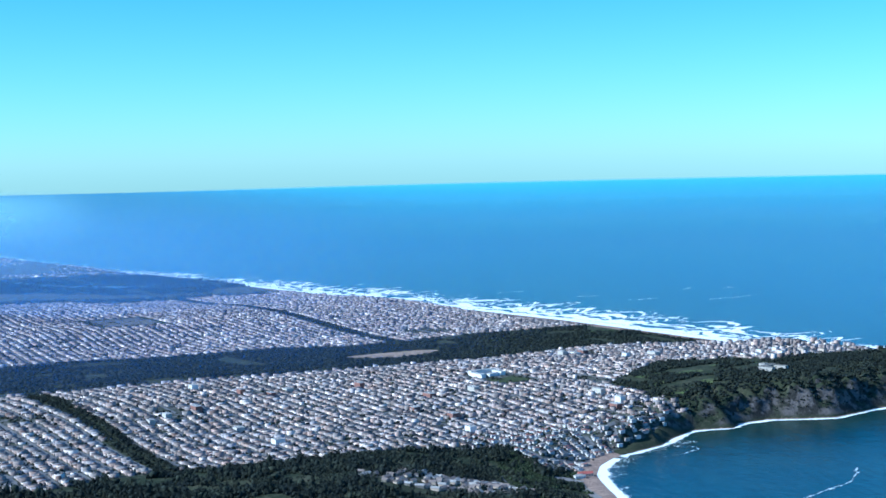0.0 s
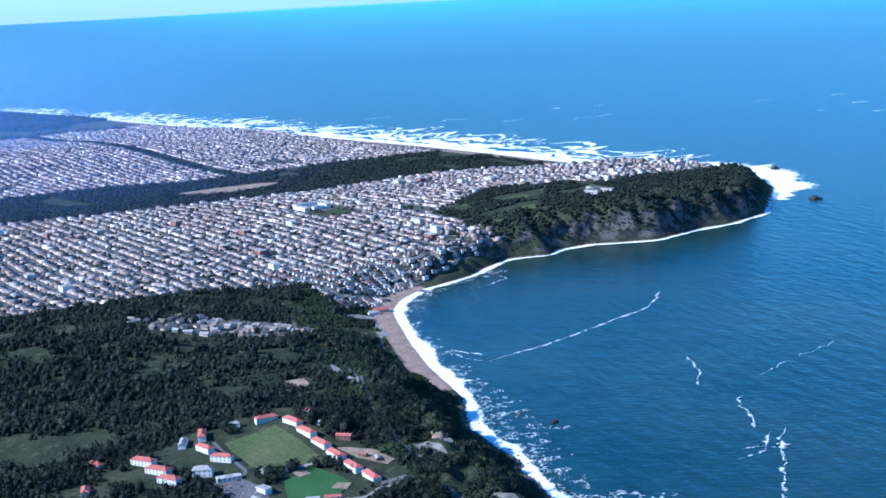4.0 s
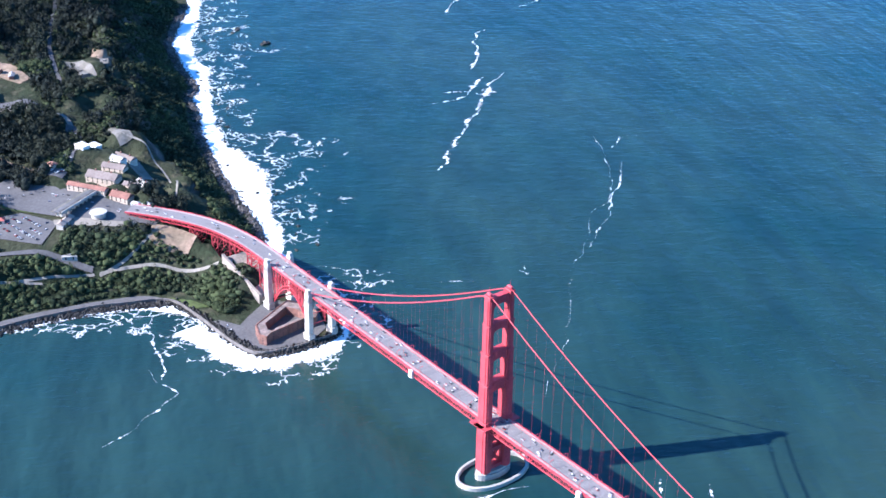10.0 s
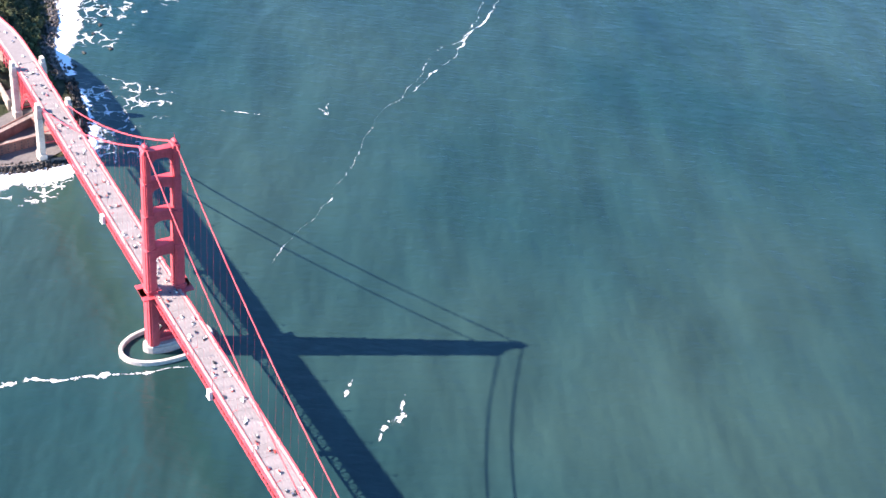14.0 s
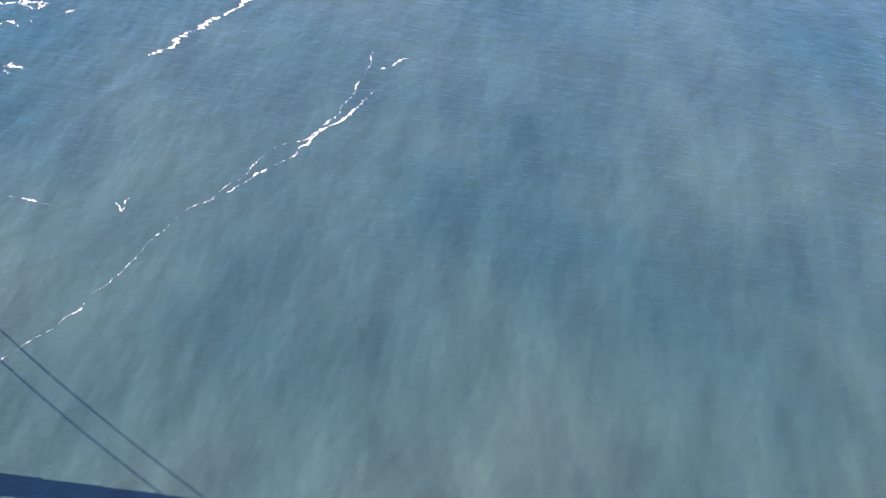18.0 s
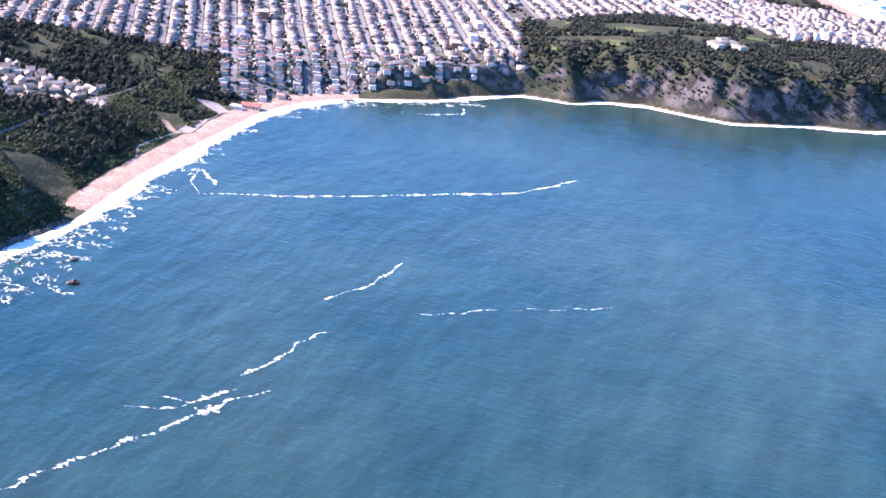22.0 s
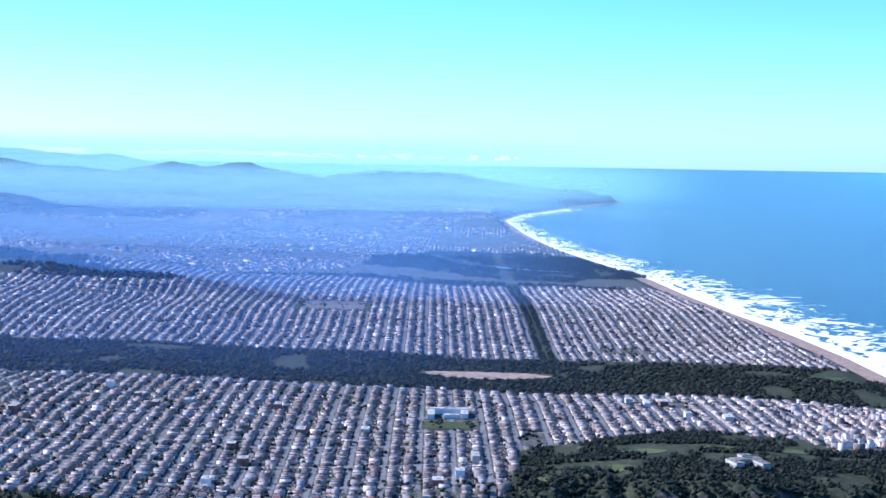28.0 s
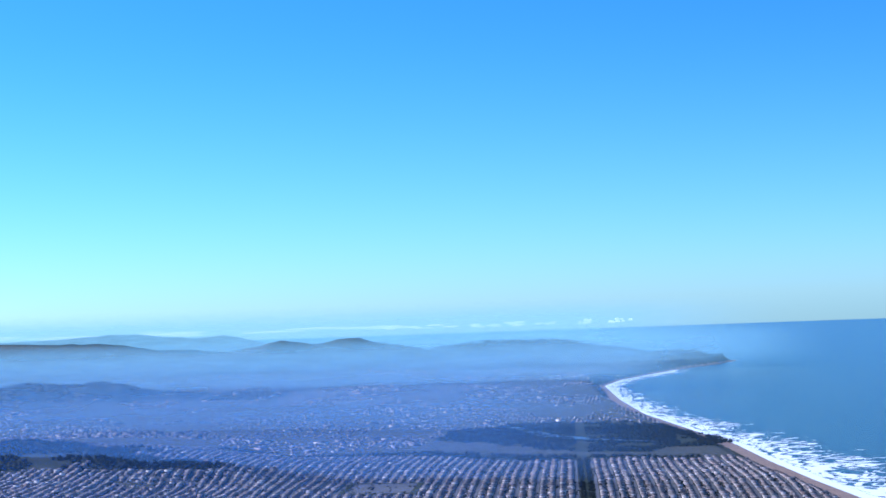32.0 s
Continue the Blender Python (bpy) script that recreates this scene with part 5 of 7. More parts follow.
def crown(n_sub, seed, spread=0.0, loose=0):
    """A lumpy crown with gaps, as arrays of corners and triangles: about one unit across, standing on z = 0."""
    r = np.random.default_rng(seed)
    bm = bmesh.new()
    bmesh.ops.create_icosphere(bm, subdivisions=n_sub, radius=0.5)
    verts = np.array([v.co for v in bm.verts])
    faces = np.array([[v.index for v in f.verts] for f in bm.faces])
    bm.free()
    bumps = r.normal(size=(7, 3))
    bumps /= np.linalg.norm(bumps, axis=1)[:, None]
    lobe = np.max(verts @ bumps.T * 2, axis=1)
    verts *= (0.62 + 0.5 * np.clip(lobe, 0, 1) ** 2 + r.uniform(-0.10, 0.10, len(verts)))[:, None]
    verts[:, 2] = verts[:, 2] * 0.9 + 0.55
    faces = faces[r.random(len(faces)) > 0.07]
    for _ in range(loose):
        d = r.normal(size=3)
        d[2] = abs(d[2]) * 0.6
        c = d / np.linalg.norm(d) * r.uniform(0.42, 0.62) + (0, 0, 0.5)
        t = c + r.normal(0, 0.10, (3, 3))
        faces = np.vstack([faces, np.arange(3) + len(verts)])
        verts = np.vstack([verts, t])
    return verts, faces


def woods(name, x, y, size, tall, kinds, material, label, sink=0.25, category="woods"):
    """A wood of many trees in one mesh."""
    z = ground_height(x, y)
    turn, which = rng.uniform(0, 2 * np.pi, len(x)), rng.integers(0, len(kinds), len(x))
    allv, allf, off = [], [], 0
    for k, (v, f) in enumerate(kinds):
        pick = np.where(which == k)[0]
        if not len(pick):
            continue
        c, s = np.cos(turn[pick])[:, None], np.sin(turn[pick])[:, None]
        px = x[pick][:, None] + (v[None, :, 0] * c - v[None, :, 1] * s) * size[pick][:, None]
        py = y[pick][:, None] + (v[None, :, 0] * s + v[None, :, 1] * c) * size[pick][:, None]
        pz = z[pick][:, None] + (v[None, :, 2] - sink) * tall[pick][:, None]
        allv.append(np.stack([px, py, pz], 2).reshape(-1, 3))
        allf.append((f[None] + (np.arange(len(pick)) * len(v))[:, None, None]).reshape(-1, 3) + off)
        off += len(pick) * len(v)
    ob = sheet(name, np.concatenate(allv), np.concatenate(allf), [material])
    return tagged(ob, label, category, kind="stuff")


def leafy_crown(seed, tufts, lobes=6):
    """A crown of many small leaf tufts round several limbs' ends, with an uneven outline and gaps."""
    r = np.random.default_rng(seed)
    v, f = crown(1, seed)
    v = (v - (0, 0, 0.5)) * (0.72, 0.72, 0.8) + (0, 0, 0.45)
    ends = r.normal(size=(lobes, 3)) * (0.24, 0.24, 0.16) + (0, 0, 0.6)
    wide = r.uniform(0.16, 0.30, lobes)
    which = r.integers(0, lobes, tufts)
    d = r.normal(size=(tufts, 3))
    d[:, 2] = np.abs(d[:, 2]) * 0.9 - 0.1
    d /= np.linalg.norm(d, axis=1)[:, None]
    mid = ends[which] + d * wide[which][:, None] * r.uniform(0.75, 1.15, tufts)[:, None]
    tri = mid[:, None] + r.normal(0, 0.058, (tufts, 3, 3))
    g = np.arange(tufts * 3).reshape(-1, 3) + len(v)
    return np.vstack([v, tri.reshape(-1, 3)]), np.vstack([f, g])


NEAR_TREES = [leafy_crown(11 + k, 120) for k in range(6)]
STONES = [crown(1, 91 + k) for k in range(4)]
FAR_TREES = [leafy_crown(31 + k, 40, 4) for k in range(5)]
BUSHES = [leafy_crown(51 + k, 40, 4) for k in range(4)]
YARD_TREES = [crown(1, 71 + k, loose=4) for k in range(4)]

# Open ground among the Presidio's trees: centre x, y, half sizes, turn.
CLEARINGS = [(29, -139, 9, 12, 0), (33, -116, 8, 8, 30), (42.5, -142, 5.5, 12, 10), (20, -112, 4, 6, 0), (19.5, -126, 3.6, 9, 0), (43.5, -122, 4.2, 8.5, 0), (22, -78, 11, 7, -48), (31, -74, 7, 6, -40), (14, -86, 5, 8, -20), (7, -84, 4, 10, 0), (3.5, -121, 4.4, 7, 0), (12, -104, 7, 3, 20), (47, -83.5, 11, 2.2, -14), (46.5, -108, 6, 2.4, -25), (38, -98, 8, 3, -52), (75, -117, 22, 2.2, -16), (-24, -186, 6, 7, 30), (-9, -186, 2, 5, 0), (-6, -171, 1.5, 5, 0), (4, -178, 3, 4, 0), (-3, -198, 4, 3, 0), (11, -221, 5, 3, 0), (-6, -238, 22, 8, 10), (-20, -237, 11, 11, 0), (-46, -234, 3.2, 9, 22), (-54, -252, 5, 4, 0), (52.4, -141.5, 2.6, 7.5, 0), (47, -107, 6, 2, -20), (64, -97.5, 6, 2, -10), (46, -73, 5, 1.5, -20)]


# Dense groves that close right up to the roads.
GROVES = [
    [(28.2, -105.1), (25, -108.6), (20.4, -107), (16.3, -102.7), (16.2, -97.6), (21.2, -89.2), (24, -84.6), (26, -83.6), (29.6, -86.8), (31.4, -89.4), (33, -92.8)],
    [(46.6, -99.4), (42, -98.7), (38.2, -94), (34.8, -88.3), (32.6, -82.2), (32.6, -79), (36, -78.4), (37.6, -82.4), (40.5, -86.4), (46, -86.7), (50.6, -86.5)],
    [(13.6, -75), (10.6, -74.6), (8.5, -71.6), (6.5, -66.6), (6.2, -64), (7.8, -64.3), (10.2, -67.9), (12.4, -71)],
    [(29, -67), (27, -66.8), (24, -64.6), (27, -63.8), (31, -65.2)],
]


def in_grove(x, y):
    out = np.zeros(len(x), bool)
    for g in GROVES:
        out |= inside(x, y, g)
    return out


def by_approach(x, y):
    """Beside the start of the approach viaduct."""
    ax, ay, bx, by = 15.0, -68.0, 3.0, -48.0
    t = np.clip(((x - ax) * (bx - ax) + (y - ay) * (by - ay)) / ((bx - ax) ** 2 + (by - ay) ** 2), 0, 1)
    return np.hypot(x - ax - t * (bx - ax), y - ay - t * (by - ay)) < 2.4


def open_ground(x, y):
    out = np.zeros(len(x), bool)
    for ax, ay, hx_, hy_, a in CLEARINGS:
        c, s = math.cos(radians(a)), math.sin(radians(a))
        u, v = (x - ax) * c + (y - ay) * s, -(x - ax) * s + (y - ay) * c
        out |= (np.abs(u) < hx_) & (np.abs(v) < hy_)
    return out


def scatter(x0, x1, y0, y1, gap):
    gx_, gy_ = np.meshgrid(np.arange(x0, x1, gap), np.arange(y0, y1, gap))
    x, y = gx_.ravel(), gy_.ravel()
    return x + rng.uniform(-0.5, 0.5, len(x)) * gap, y + rng.uniform(-0.5, 0.5, len(x)) * gap


x, y = scatter(-60, 175, -298, -62, 1.25)
d, fl, _ = shore(x, y)
ok = (regions(x, y) == 0) & (d > np.where(fl > 4, 9.5, 11)) & ~on_road(x, y) & ~by_approach(x, y) & (in_grove(x, y) | (~open_ground(x, y) & (lattice(x / 11, y / 11, 61) * 0.6 + lattice(x / 4, y / 4, 62) * 0.4 > np.where(y > -95, 0.36, 0.35))))
x, y, d = x[ok], y[ok], d[ok]
size = rng.uniform(0.6, 1.5, len(x)) * (0.6 + 1.3 * lattice(x / 9, y / 9, 64)) + np.where(rng.random(len(x)) < 0.12, 1.0, 0) + np.where(in_grove(x, y), 0.7, 0)
near = (y > -160) & (x < 72)
for pick, kinds in ((near, NEAR_TREES), (~near, FAR_TREES)):
    woods("woodland", x[pick], y[pick], size[pick], size[pick] * rng.uniform(0.6, 1.6, int(pick.sum())), kinds, M_LEAF, "dense dark-green cypress and pine woodland")
# Scrub on the bluffs and between the trees.
x, y = scatter(-60, 100, -280, -36, 0.62)
d, fl, _ = shore(x, y)
ok = (regions(x, y) == 0) & (d > np.where(fl > 4, 7, np.where(fl > 2.3, 2.6, 2.3))) & (d < 30) & (lattice(x / 5, y / 5, 71) > np.where(fl > 2.3, 0.10, 0.18)) & ~open_ground(x, y) & ~on_road(x, y, 0.2) & ~by_approach(x, y) & ~inside(x, y, FORT_YARD)
x, y = x[ok], y[ok]
size = rng.uniform(0.6, 1.5, len(x)) * (0.6 + 0.7 * lattice(x / 4, y / 4, 73)) * np.where(y > -66, 1.45, 1.1)
woods("scrub", x, y, size, size * rng.uniform(0.45, 0.85, len(x)), BUSHES, M_BUSH, "low green coastal scrub on the bluffs", category="scrub")
# The long park, the headland, green strips.
x, y = scatter(-300, 330, -570, -420, 2.3)
u, v = town_uv(x, y)
d, _, _ = shore(x, y)
polo = (((u + 0 - 28) / 26) ** 2 + ((v + 42) / 9) ** 2 < 1)
meadow = lattice(x / 17, y / 17, 81) > np.where(u < -70, 0.66, 0.80)
ok = (v > PARK_NORTH + 1) & (v < -1) & (d > 9) & ~polo & ~meadow
x, y = x[ok], y[ok]
size = rng.uniform(1.9, 3.8, len(x))
woods("park_woods", x, y, size, size * rng.uniform(0.35, 0.62, len(x)), FAR_TREES, M_LEAF, "long dark wooded city park between the houses")
x, y = scatter(-320, -130, -385, -275, 1.5)
d, _, _ = shore(x, y)
fair = (lattice(x / 8, y / 8, 91) > 0.60) & (d > 22) & (x > -235)
ok = inside(x, y, HEADLAND) & (d > 2.6) & ~fair & (lattice(x / 5, y / 5, 92) > 0.14)
x, y, d = x[ok], y[ok], d[ok]
size = rng.uniform(1.3, 2.5, len(x)) * np.clip(d / 9, 0.5, 1)
woods("headland_woods", x, y, size, size * rng.uniform(0.6, 0.95, len(x)), FAR_TREES, M_LEAF, "dark cypress woods on a rocky headland")
u = rng.uniform(-3.2, 3.2, 1100)
v = rng.uniform(1, 294, 1100)
keep = np.abs(u) > 0.9
x, y = town(u[keep], v[keep])
size = rng.uniform(1.2, 2.2, len(x))
woods("boulevard_trees", x, y, size, size * 0.75, FAR_TREES, M_LEAF, "twin rows of dark trees along a wide boulevard", category="trees")
x, y = rng.uniform(50, 57, 900), rng.uniform(-452, -284, 900)
keep = np.abs(x - 53.5) > 0.8
x, y = x[keep], y[keep]
size = rng.uniform(1.3, 2.3, len(x))
woods("boulevard_trees", x, y, size, size * 0.8, FAR_TREES, M_LEAF, "belt of dark trees along a parkway", category="trees")
x, y = scatter(-260, 300, -1100, -570, 3.0)
u, v = town_uv(x, y)
ok = (regions(x, y) == 2) & (v > 5) & (np.abs(u) > 4) & (lattice(x / 12, y / 12, 95) > 0.25)
x, y = x[ok], y[ok]
size = rng.uniform(2.0, 3.8, len(x))
woods("hill_woods", x, y, size, size * 0.7, FAR_TREES, M_LEAF, "dark woods on hills and round a lake")
x, y = scatter(190, 780, -1540, -1405, 5.5)
ok = ground_height(x, y) > 6
x, y = x[ok], y[ok]
size = rng.uniform(5, 10, len(x))
woods("mountain_woods", x, y, size, size * 0.16, FAR_TREES, M_LEAF, "dark scrub and woods over a far mountain ridge")
x, y = scatter(-320, 300, -2270, -2130, 9)
ok = ground_height(x, y) > 7
x, y = x[ok], y[ok]
size = rng.uniform(9, 16, len(x))
woods("mountain_woods", x, y, size, size * 0.10, FAR_TREES, M_LEAF, "dark scrub and woods over a far coastal ridge")
# Yard and street trees among the houses.
x, y = rng.uniform(-280, 200, 64000), rng.uniform(-840, -262, 64000)
u, v = town_uv(x, y)
yard = np.abs(((u - 4.72) / AVENUE + 0.5) % 1 - 0.5) > 0.32
ok = (regions(x, y) == 1) & (yard | (rng.random(len(x)) < 0.25)) & (rng.random(len(x)) < np.where(y > -320, 1.0, 0.28 + 0.8 * (lattice(x / 7, y / 7, 97) > 0.55)))
x, y = x[ok], y[ok]
size = rng.uniform(0.7, 1.7, len(x))
woods("yard_trees", x, y, size, size * 0.75, YARD_TREES, M_LEAF, "dark-green yard trees between the houses", category="trees")

# ---- haze and mist sheets over the far town ----
# Tinted see-through sheets stand in for aerial haze and low mist.
def haze_sheet_paint(name, dense, color, glow=0.0, bright=(0.30, 0.60, 0.72)):
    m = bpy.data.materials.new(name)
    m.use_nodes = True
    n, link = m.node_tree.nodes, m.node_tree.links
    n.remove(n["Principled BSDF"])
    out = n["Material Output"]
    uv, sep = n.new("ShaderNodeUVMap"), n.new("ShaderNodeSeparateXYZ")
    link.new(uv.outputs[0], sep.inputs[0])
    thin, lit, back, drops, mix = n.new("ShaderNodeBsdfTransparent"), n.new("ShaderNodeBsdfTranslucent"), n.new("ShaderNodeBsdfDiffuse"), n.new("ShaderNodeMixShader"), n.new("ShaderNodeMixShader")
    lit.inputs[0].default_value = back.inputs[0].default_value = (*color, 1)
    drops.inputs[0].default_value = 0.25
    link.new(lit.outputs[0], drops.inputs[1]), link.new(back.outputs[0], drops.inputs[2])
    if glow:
        # Emission added so that far sheets look as bright as horizon air.
        sheet_glow, share_ = n.new("ShaderNodeEmission"), n.new("ShaderNodeMixShader")
        sheet_glow.inputs[0].default_value, share_.inputs[0].default_value = (*bright, 1), glow
        link.new(drops.outputs[0], share_.inputs[1]), link.new(sheet_glow.outputs[0], share_.inputs[2])
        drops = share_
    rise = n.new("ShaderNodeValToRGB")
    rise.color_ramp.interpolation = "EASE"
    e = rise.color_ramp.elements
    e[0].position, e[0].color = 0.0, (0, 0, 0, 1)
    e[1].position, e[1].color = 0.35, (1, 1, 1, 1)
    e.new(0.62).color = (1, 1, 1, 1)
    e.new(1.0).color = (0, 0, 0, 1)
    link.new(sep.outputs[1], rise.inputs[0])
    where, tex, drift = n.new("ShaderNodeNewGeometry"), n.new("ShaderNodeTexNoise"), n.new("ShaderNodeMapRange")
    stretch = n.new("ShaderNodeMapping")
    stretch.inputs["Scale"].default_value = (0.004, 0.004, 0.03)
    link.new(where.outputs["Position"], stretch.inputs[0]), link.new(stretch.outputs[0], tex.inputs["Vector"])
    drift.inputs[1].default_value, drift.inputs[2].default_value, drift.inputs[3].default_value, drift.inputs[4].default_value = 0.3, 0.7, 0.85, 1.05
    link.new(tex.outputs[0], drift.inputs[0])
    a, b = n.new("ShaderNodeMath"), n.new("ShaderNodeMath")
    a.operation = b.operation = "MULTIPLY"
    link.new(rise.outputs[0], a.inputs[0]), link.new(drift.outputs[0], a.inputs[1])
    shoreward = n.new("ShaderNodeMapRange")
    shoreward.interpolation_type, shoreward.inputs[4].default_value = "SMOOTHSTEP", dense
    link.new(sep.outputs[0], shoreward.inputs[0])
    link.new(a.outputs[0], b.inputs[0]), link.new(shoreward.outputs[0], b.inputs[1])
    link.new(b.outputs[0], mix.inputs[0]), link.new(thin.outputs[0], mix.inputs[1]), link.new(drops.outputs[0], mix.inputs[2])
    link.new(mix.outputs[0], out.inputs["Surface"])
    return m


# Upright sheets, one behind another, that wash out the distance like haze.
HAZE_SHEETS = [(-445, 0.12, 82, (0.22, 0.44, 1.0), -200, 150, 0), (-700, 0.32, 82, (0.28, 0.54, 1.0), -260, 190, 0), (-1050, 0.36, 74, (0.46, 0.72, 1.0), -285, 260, 0.1), (-1580, 0.52, 72, (0.56, 0.82, 1.0), -340, 190, 0.35), (-2050, 0.42, 66, (0.56, 0.84, 1.0), -470, 170, 0.4), (-2760, 0.66, 110, (0.75, 0.95, 1.0), -500, 500, 0.7)]
for y0, dense, high, color, west, fade, glow in HAZE_SHEETS:
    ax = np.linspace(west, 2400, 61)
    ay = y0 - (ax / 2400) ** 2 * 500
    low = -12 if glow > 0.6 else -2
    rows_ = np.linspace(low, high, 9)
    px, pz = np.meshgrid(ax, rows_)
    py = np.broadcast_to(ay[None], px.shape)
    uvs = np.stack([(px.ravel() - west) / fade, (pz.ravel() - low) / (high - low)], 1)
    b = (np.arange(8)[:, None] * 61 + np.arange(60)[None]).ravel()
    ob = sheet("haze_sheet", np.stack([px.ravel(), py.ravel(), pz.ravel()], 1), np.stack([b, b + 1, b + 62, b + 61], 1), [haze_sheet_paint("haze_sheet", dense, color, glow)], uv=uvs, smooth=True)
    tagged(ob, "translucent sheet standing in for hazy air and mist", "mist", kind="stuff")
# Glowing sheets stand in for ocean haze, denser towards, and cut to, the camera's horizon.
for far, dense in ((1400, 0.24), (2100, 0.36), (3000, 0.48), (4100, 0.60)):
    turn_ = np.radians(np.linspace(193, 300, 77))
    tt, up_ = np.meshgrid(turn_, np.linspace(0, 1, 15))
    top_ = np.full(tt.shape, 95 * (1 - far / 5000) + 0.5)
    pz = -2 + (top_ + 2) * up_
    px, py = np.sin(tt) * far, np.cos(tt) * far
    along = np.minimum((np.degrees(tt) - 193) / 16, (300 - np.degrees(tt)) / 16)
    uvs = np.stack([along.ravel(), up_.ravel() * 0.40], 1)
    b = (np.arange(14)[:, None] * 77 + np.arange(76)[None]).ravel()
    ob = sheet("ocean_haze_sheet", np.stack([px.ravel(), py.ravel(), pz.ravel()], 1), np.stack([b, b + 1, b + 78, b + 77], 1), [haze_sheet_paint("ocean_haze_sheet", dense, (0.25, 0.75, 1.0), 0.8, (0.14, 0.46, 0.66))], uv=uvs, smooth=True)
    tagged(ob, "glowing blue sheet added for a hazy open ocean", "mist", kind="stuff")


def cloud_paint():
    m = bpy.data.materials.new("cloud")
    m.use_nodes = True
    n, link = m.node_tree.nodes, m.node_tree.links
    n.remove(n["Principled BSDF"])
    through_, front, mix = n.new("ShaderNodeBsdfTranslucent"), n.new("ShaderNodeBsdfDiffuse"), n.new("ShaderNodeMixShader")
    through_.inputs[0].default_value = front.inputs[0].default_value = (0.95, 0.96, 0.97, 1)
    mix.inputs[0].default_value = 0.45
    link.new(through_.outputs[0], mix.inputs[1]), link.new(front.outputs[0], mix.inputs[2])
    # Emission mixed in to lift the clouds' dull near side.
    cloud_glow, more = n.new("ShaderNodeEmission"), n.new("ShaderNodeMixShader")
    cloud_glow.inputs[0].default_value, cloud_glow.inputs[1].default_value, more.inputs[0].default_value = (0.82, 0.93, 1.0, 1), 1.0, 0.6
    link.new(mix.outputs[0], more.inputs[1]), link.new(cloud_glow.outputs[0], more.inputs[2])
    link.new(more.outputs[0], n["Material Output"].inputs["Surface"])
    return m


# Low clouds behind the far ridges, brightened by their own emission.
M_CLOUD = cloud_paint()
for cx_, cy_, long_, high_ in ((700, -3360, 300, 5), (130, -3300, 60, 5), (-75, -3300, 20, 6), (-150, -3300, 24, 5), (1150, -3360, 260, 6), (330, -3330, 90, 4), (20, -3300, 22, 3)):
    bm = bmesh.new()
    for k in range(14):
        m = pose(cx_ + random.uniform(-1, 1) * long_, cy_ + random.uniform(-20, 20), 46 + random.uniform(0, 1.6 * high_)) @ Matrix.Diagonal((random.uniform(0.10, 0.25) * long_, 18, random.uniform(0.25, 0.55) * high_, 1))
        bmesh.ops.create_icosphere(bm, subdivisions=2, radius=1, matrix=m)
    for f in bm.faces:
        f.smooth = True
    tagged(part("cloud", bm, M_CLOUD), "low cloud bank with added glow behind the far ridges", "cloud")

# ---- foam lines, rocks, a ship ----
def lace_paint():
    """Torn cells of foam on the water, thinner towards the open sea (u = 1)."""
    m = bpy.data.materials.new("lace_foam")
    m.use_nodes = True
    n, link = m.node_tree.nodes, m.node_tree.links
    p = n["Principled BSDF"]
    p.inputs["Base Color"].default_value, p.inputs["Roughness"].default_value = (0.84, 0.88, 0.88, 1), 0.8
    where, warp, sep, uv = n.new("ShaderNodeNewGeometry"), n.new("ShaderNodeTexNoise"), n.new("ShaderNodeSeparateXYZ"), n.new("ShaderNodeUVMap")
    warp.inputs["Scale"].default_value, warp.inputs["Detail"].default_value = 0.55, 4.0
    bent, cells, there = n.new("ShaderNodeMix"), n.new("ShaderNodeTexVoronoi"), n.new("ShaderNodeTexNoise")
    bent.data_type, bent.blend_type, bent.inputs[0].default_value, bent.clamp_factor = "RGBA", "LINEAR_LIGHT", 1.7, False
    cells.feature, cells.inputs["Scale"].default_value = "DISTANCE_TO_EDGE", 0.50
    there.inputs["Scale"].default_value, there.inputs["Detail"].default_value = 0.30, 5.0
    link.new(uv.outputs[0], sep.inputs[0])
    link.new(where.outputs["Position"], warp.inputs["Vector"]), link.new(where.outputs["Position"], there.inputs["Vector"])
    link.new(where.outputs["Position"], bent.inputs[6]), link.new(warp.outputs["Color"], bent.inputs[7]), link.new(bent.outputs[2], cells.inputs["Vector"])
    fade, wide, less, cut = n.new("ShaderNodeMapRange"), n.new("ShaderNodeMath"), n.new("ShaderNodeMath"), n.new("ShaderNodeMapRange")
    fade.inputs[3].default_value, fade.inputs[4].default_value = -0.38, -0.56
    thin = n.new("ShaderNodeMath")
    wide.operation, less.operation, thin.operation = "ADD", "MULTIPLY_ADD", "MINIMUM"
    less.inputs[1].default_value, thin.inputs[1].default_value = -1.0, 0.06
    link.new(sep.outputs[0], fade.inputs[0])
    link.new(there.outputs[0], wide.inputs[0]), link.new(fade.outputs[0], wide.inputs[1])
    link.new(wide.outputs[0], thin.inputs[0]), link.new(cells.outputs["Distance"], less.inputs[0]), link.new(thin.outputs[0], less.inputs[2])
    cut.inputs[1].default_value, cut.inputs[2].default_value, cut.inputs[4].default_value = 0.0, 0.06, 0.75
    link.new(less.outputs[0], cut.inputs[0]), link.new(cut.outputs[0], p.inputs["Alpha"])
    return m


M_LACE = lace_paint()
ribbon("foam_lace", BLUFF_SHORE[2:] + BEACH_SHORE[:3], [9, 12, 15, 17, 15, 13, 12, 12, 14, 15, 15, 13, 11, 9, 8, 8], M_LACE, "lacy torn foam beyond the surf", 1.0, rows=6, z=0.03, wobble=0.8)
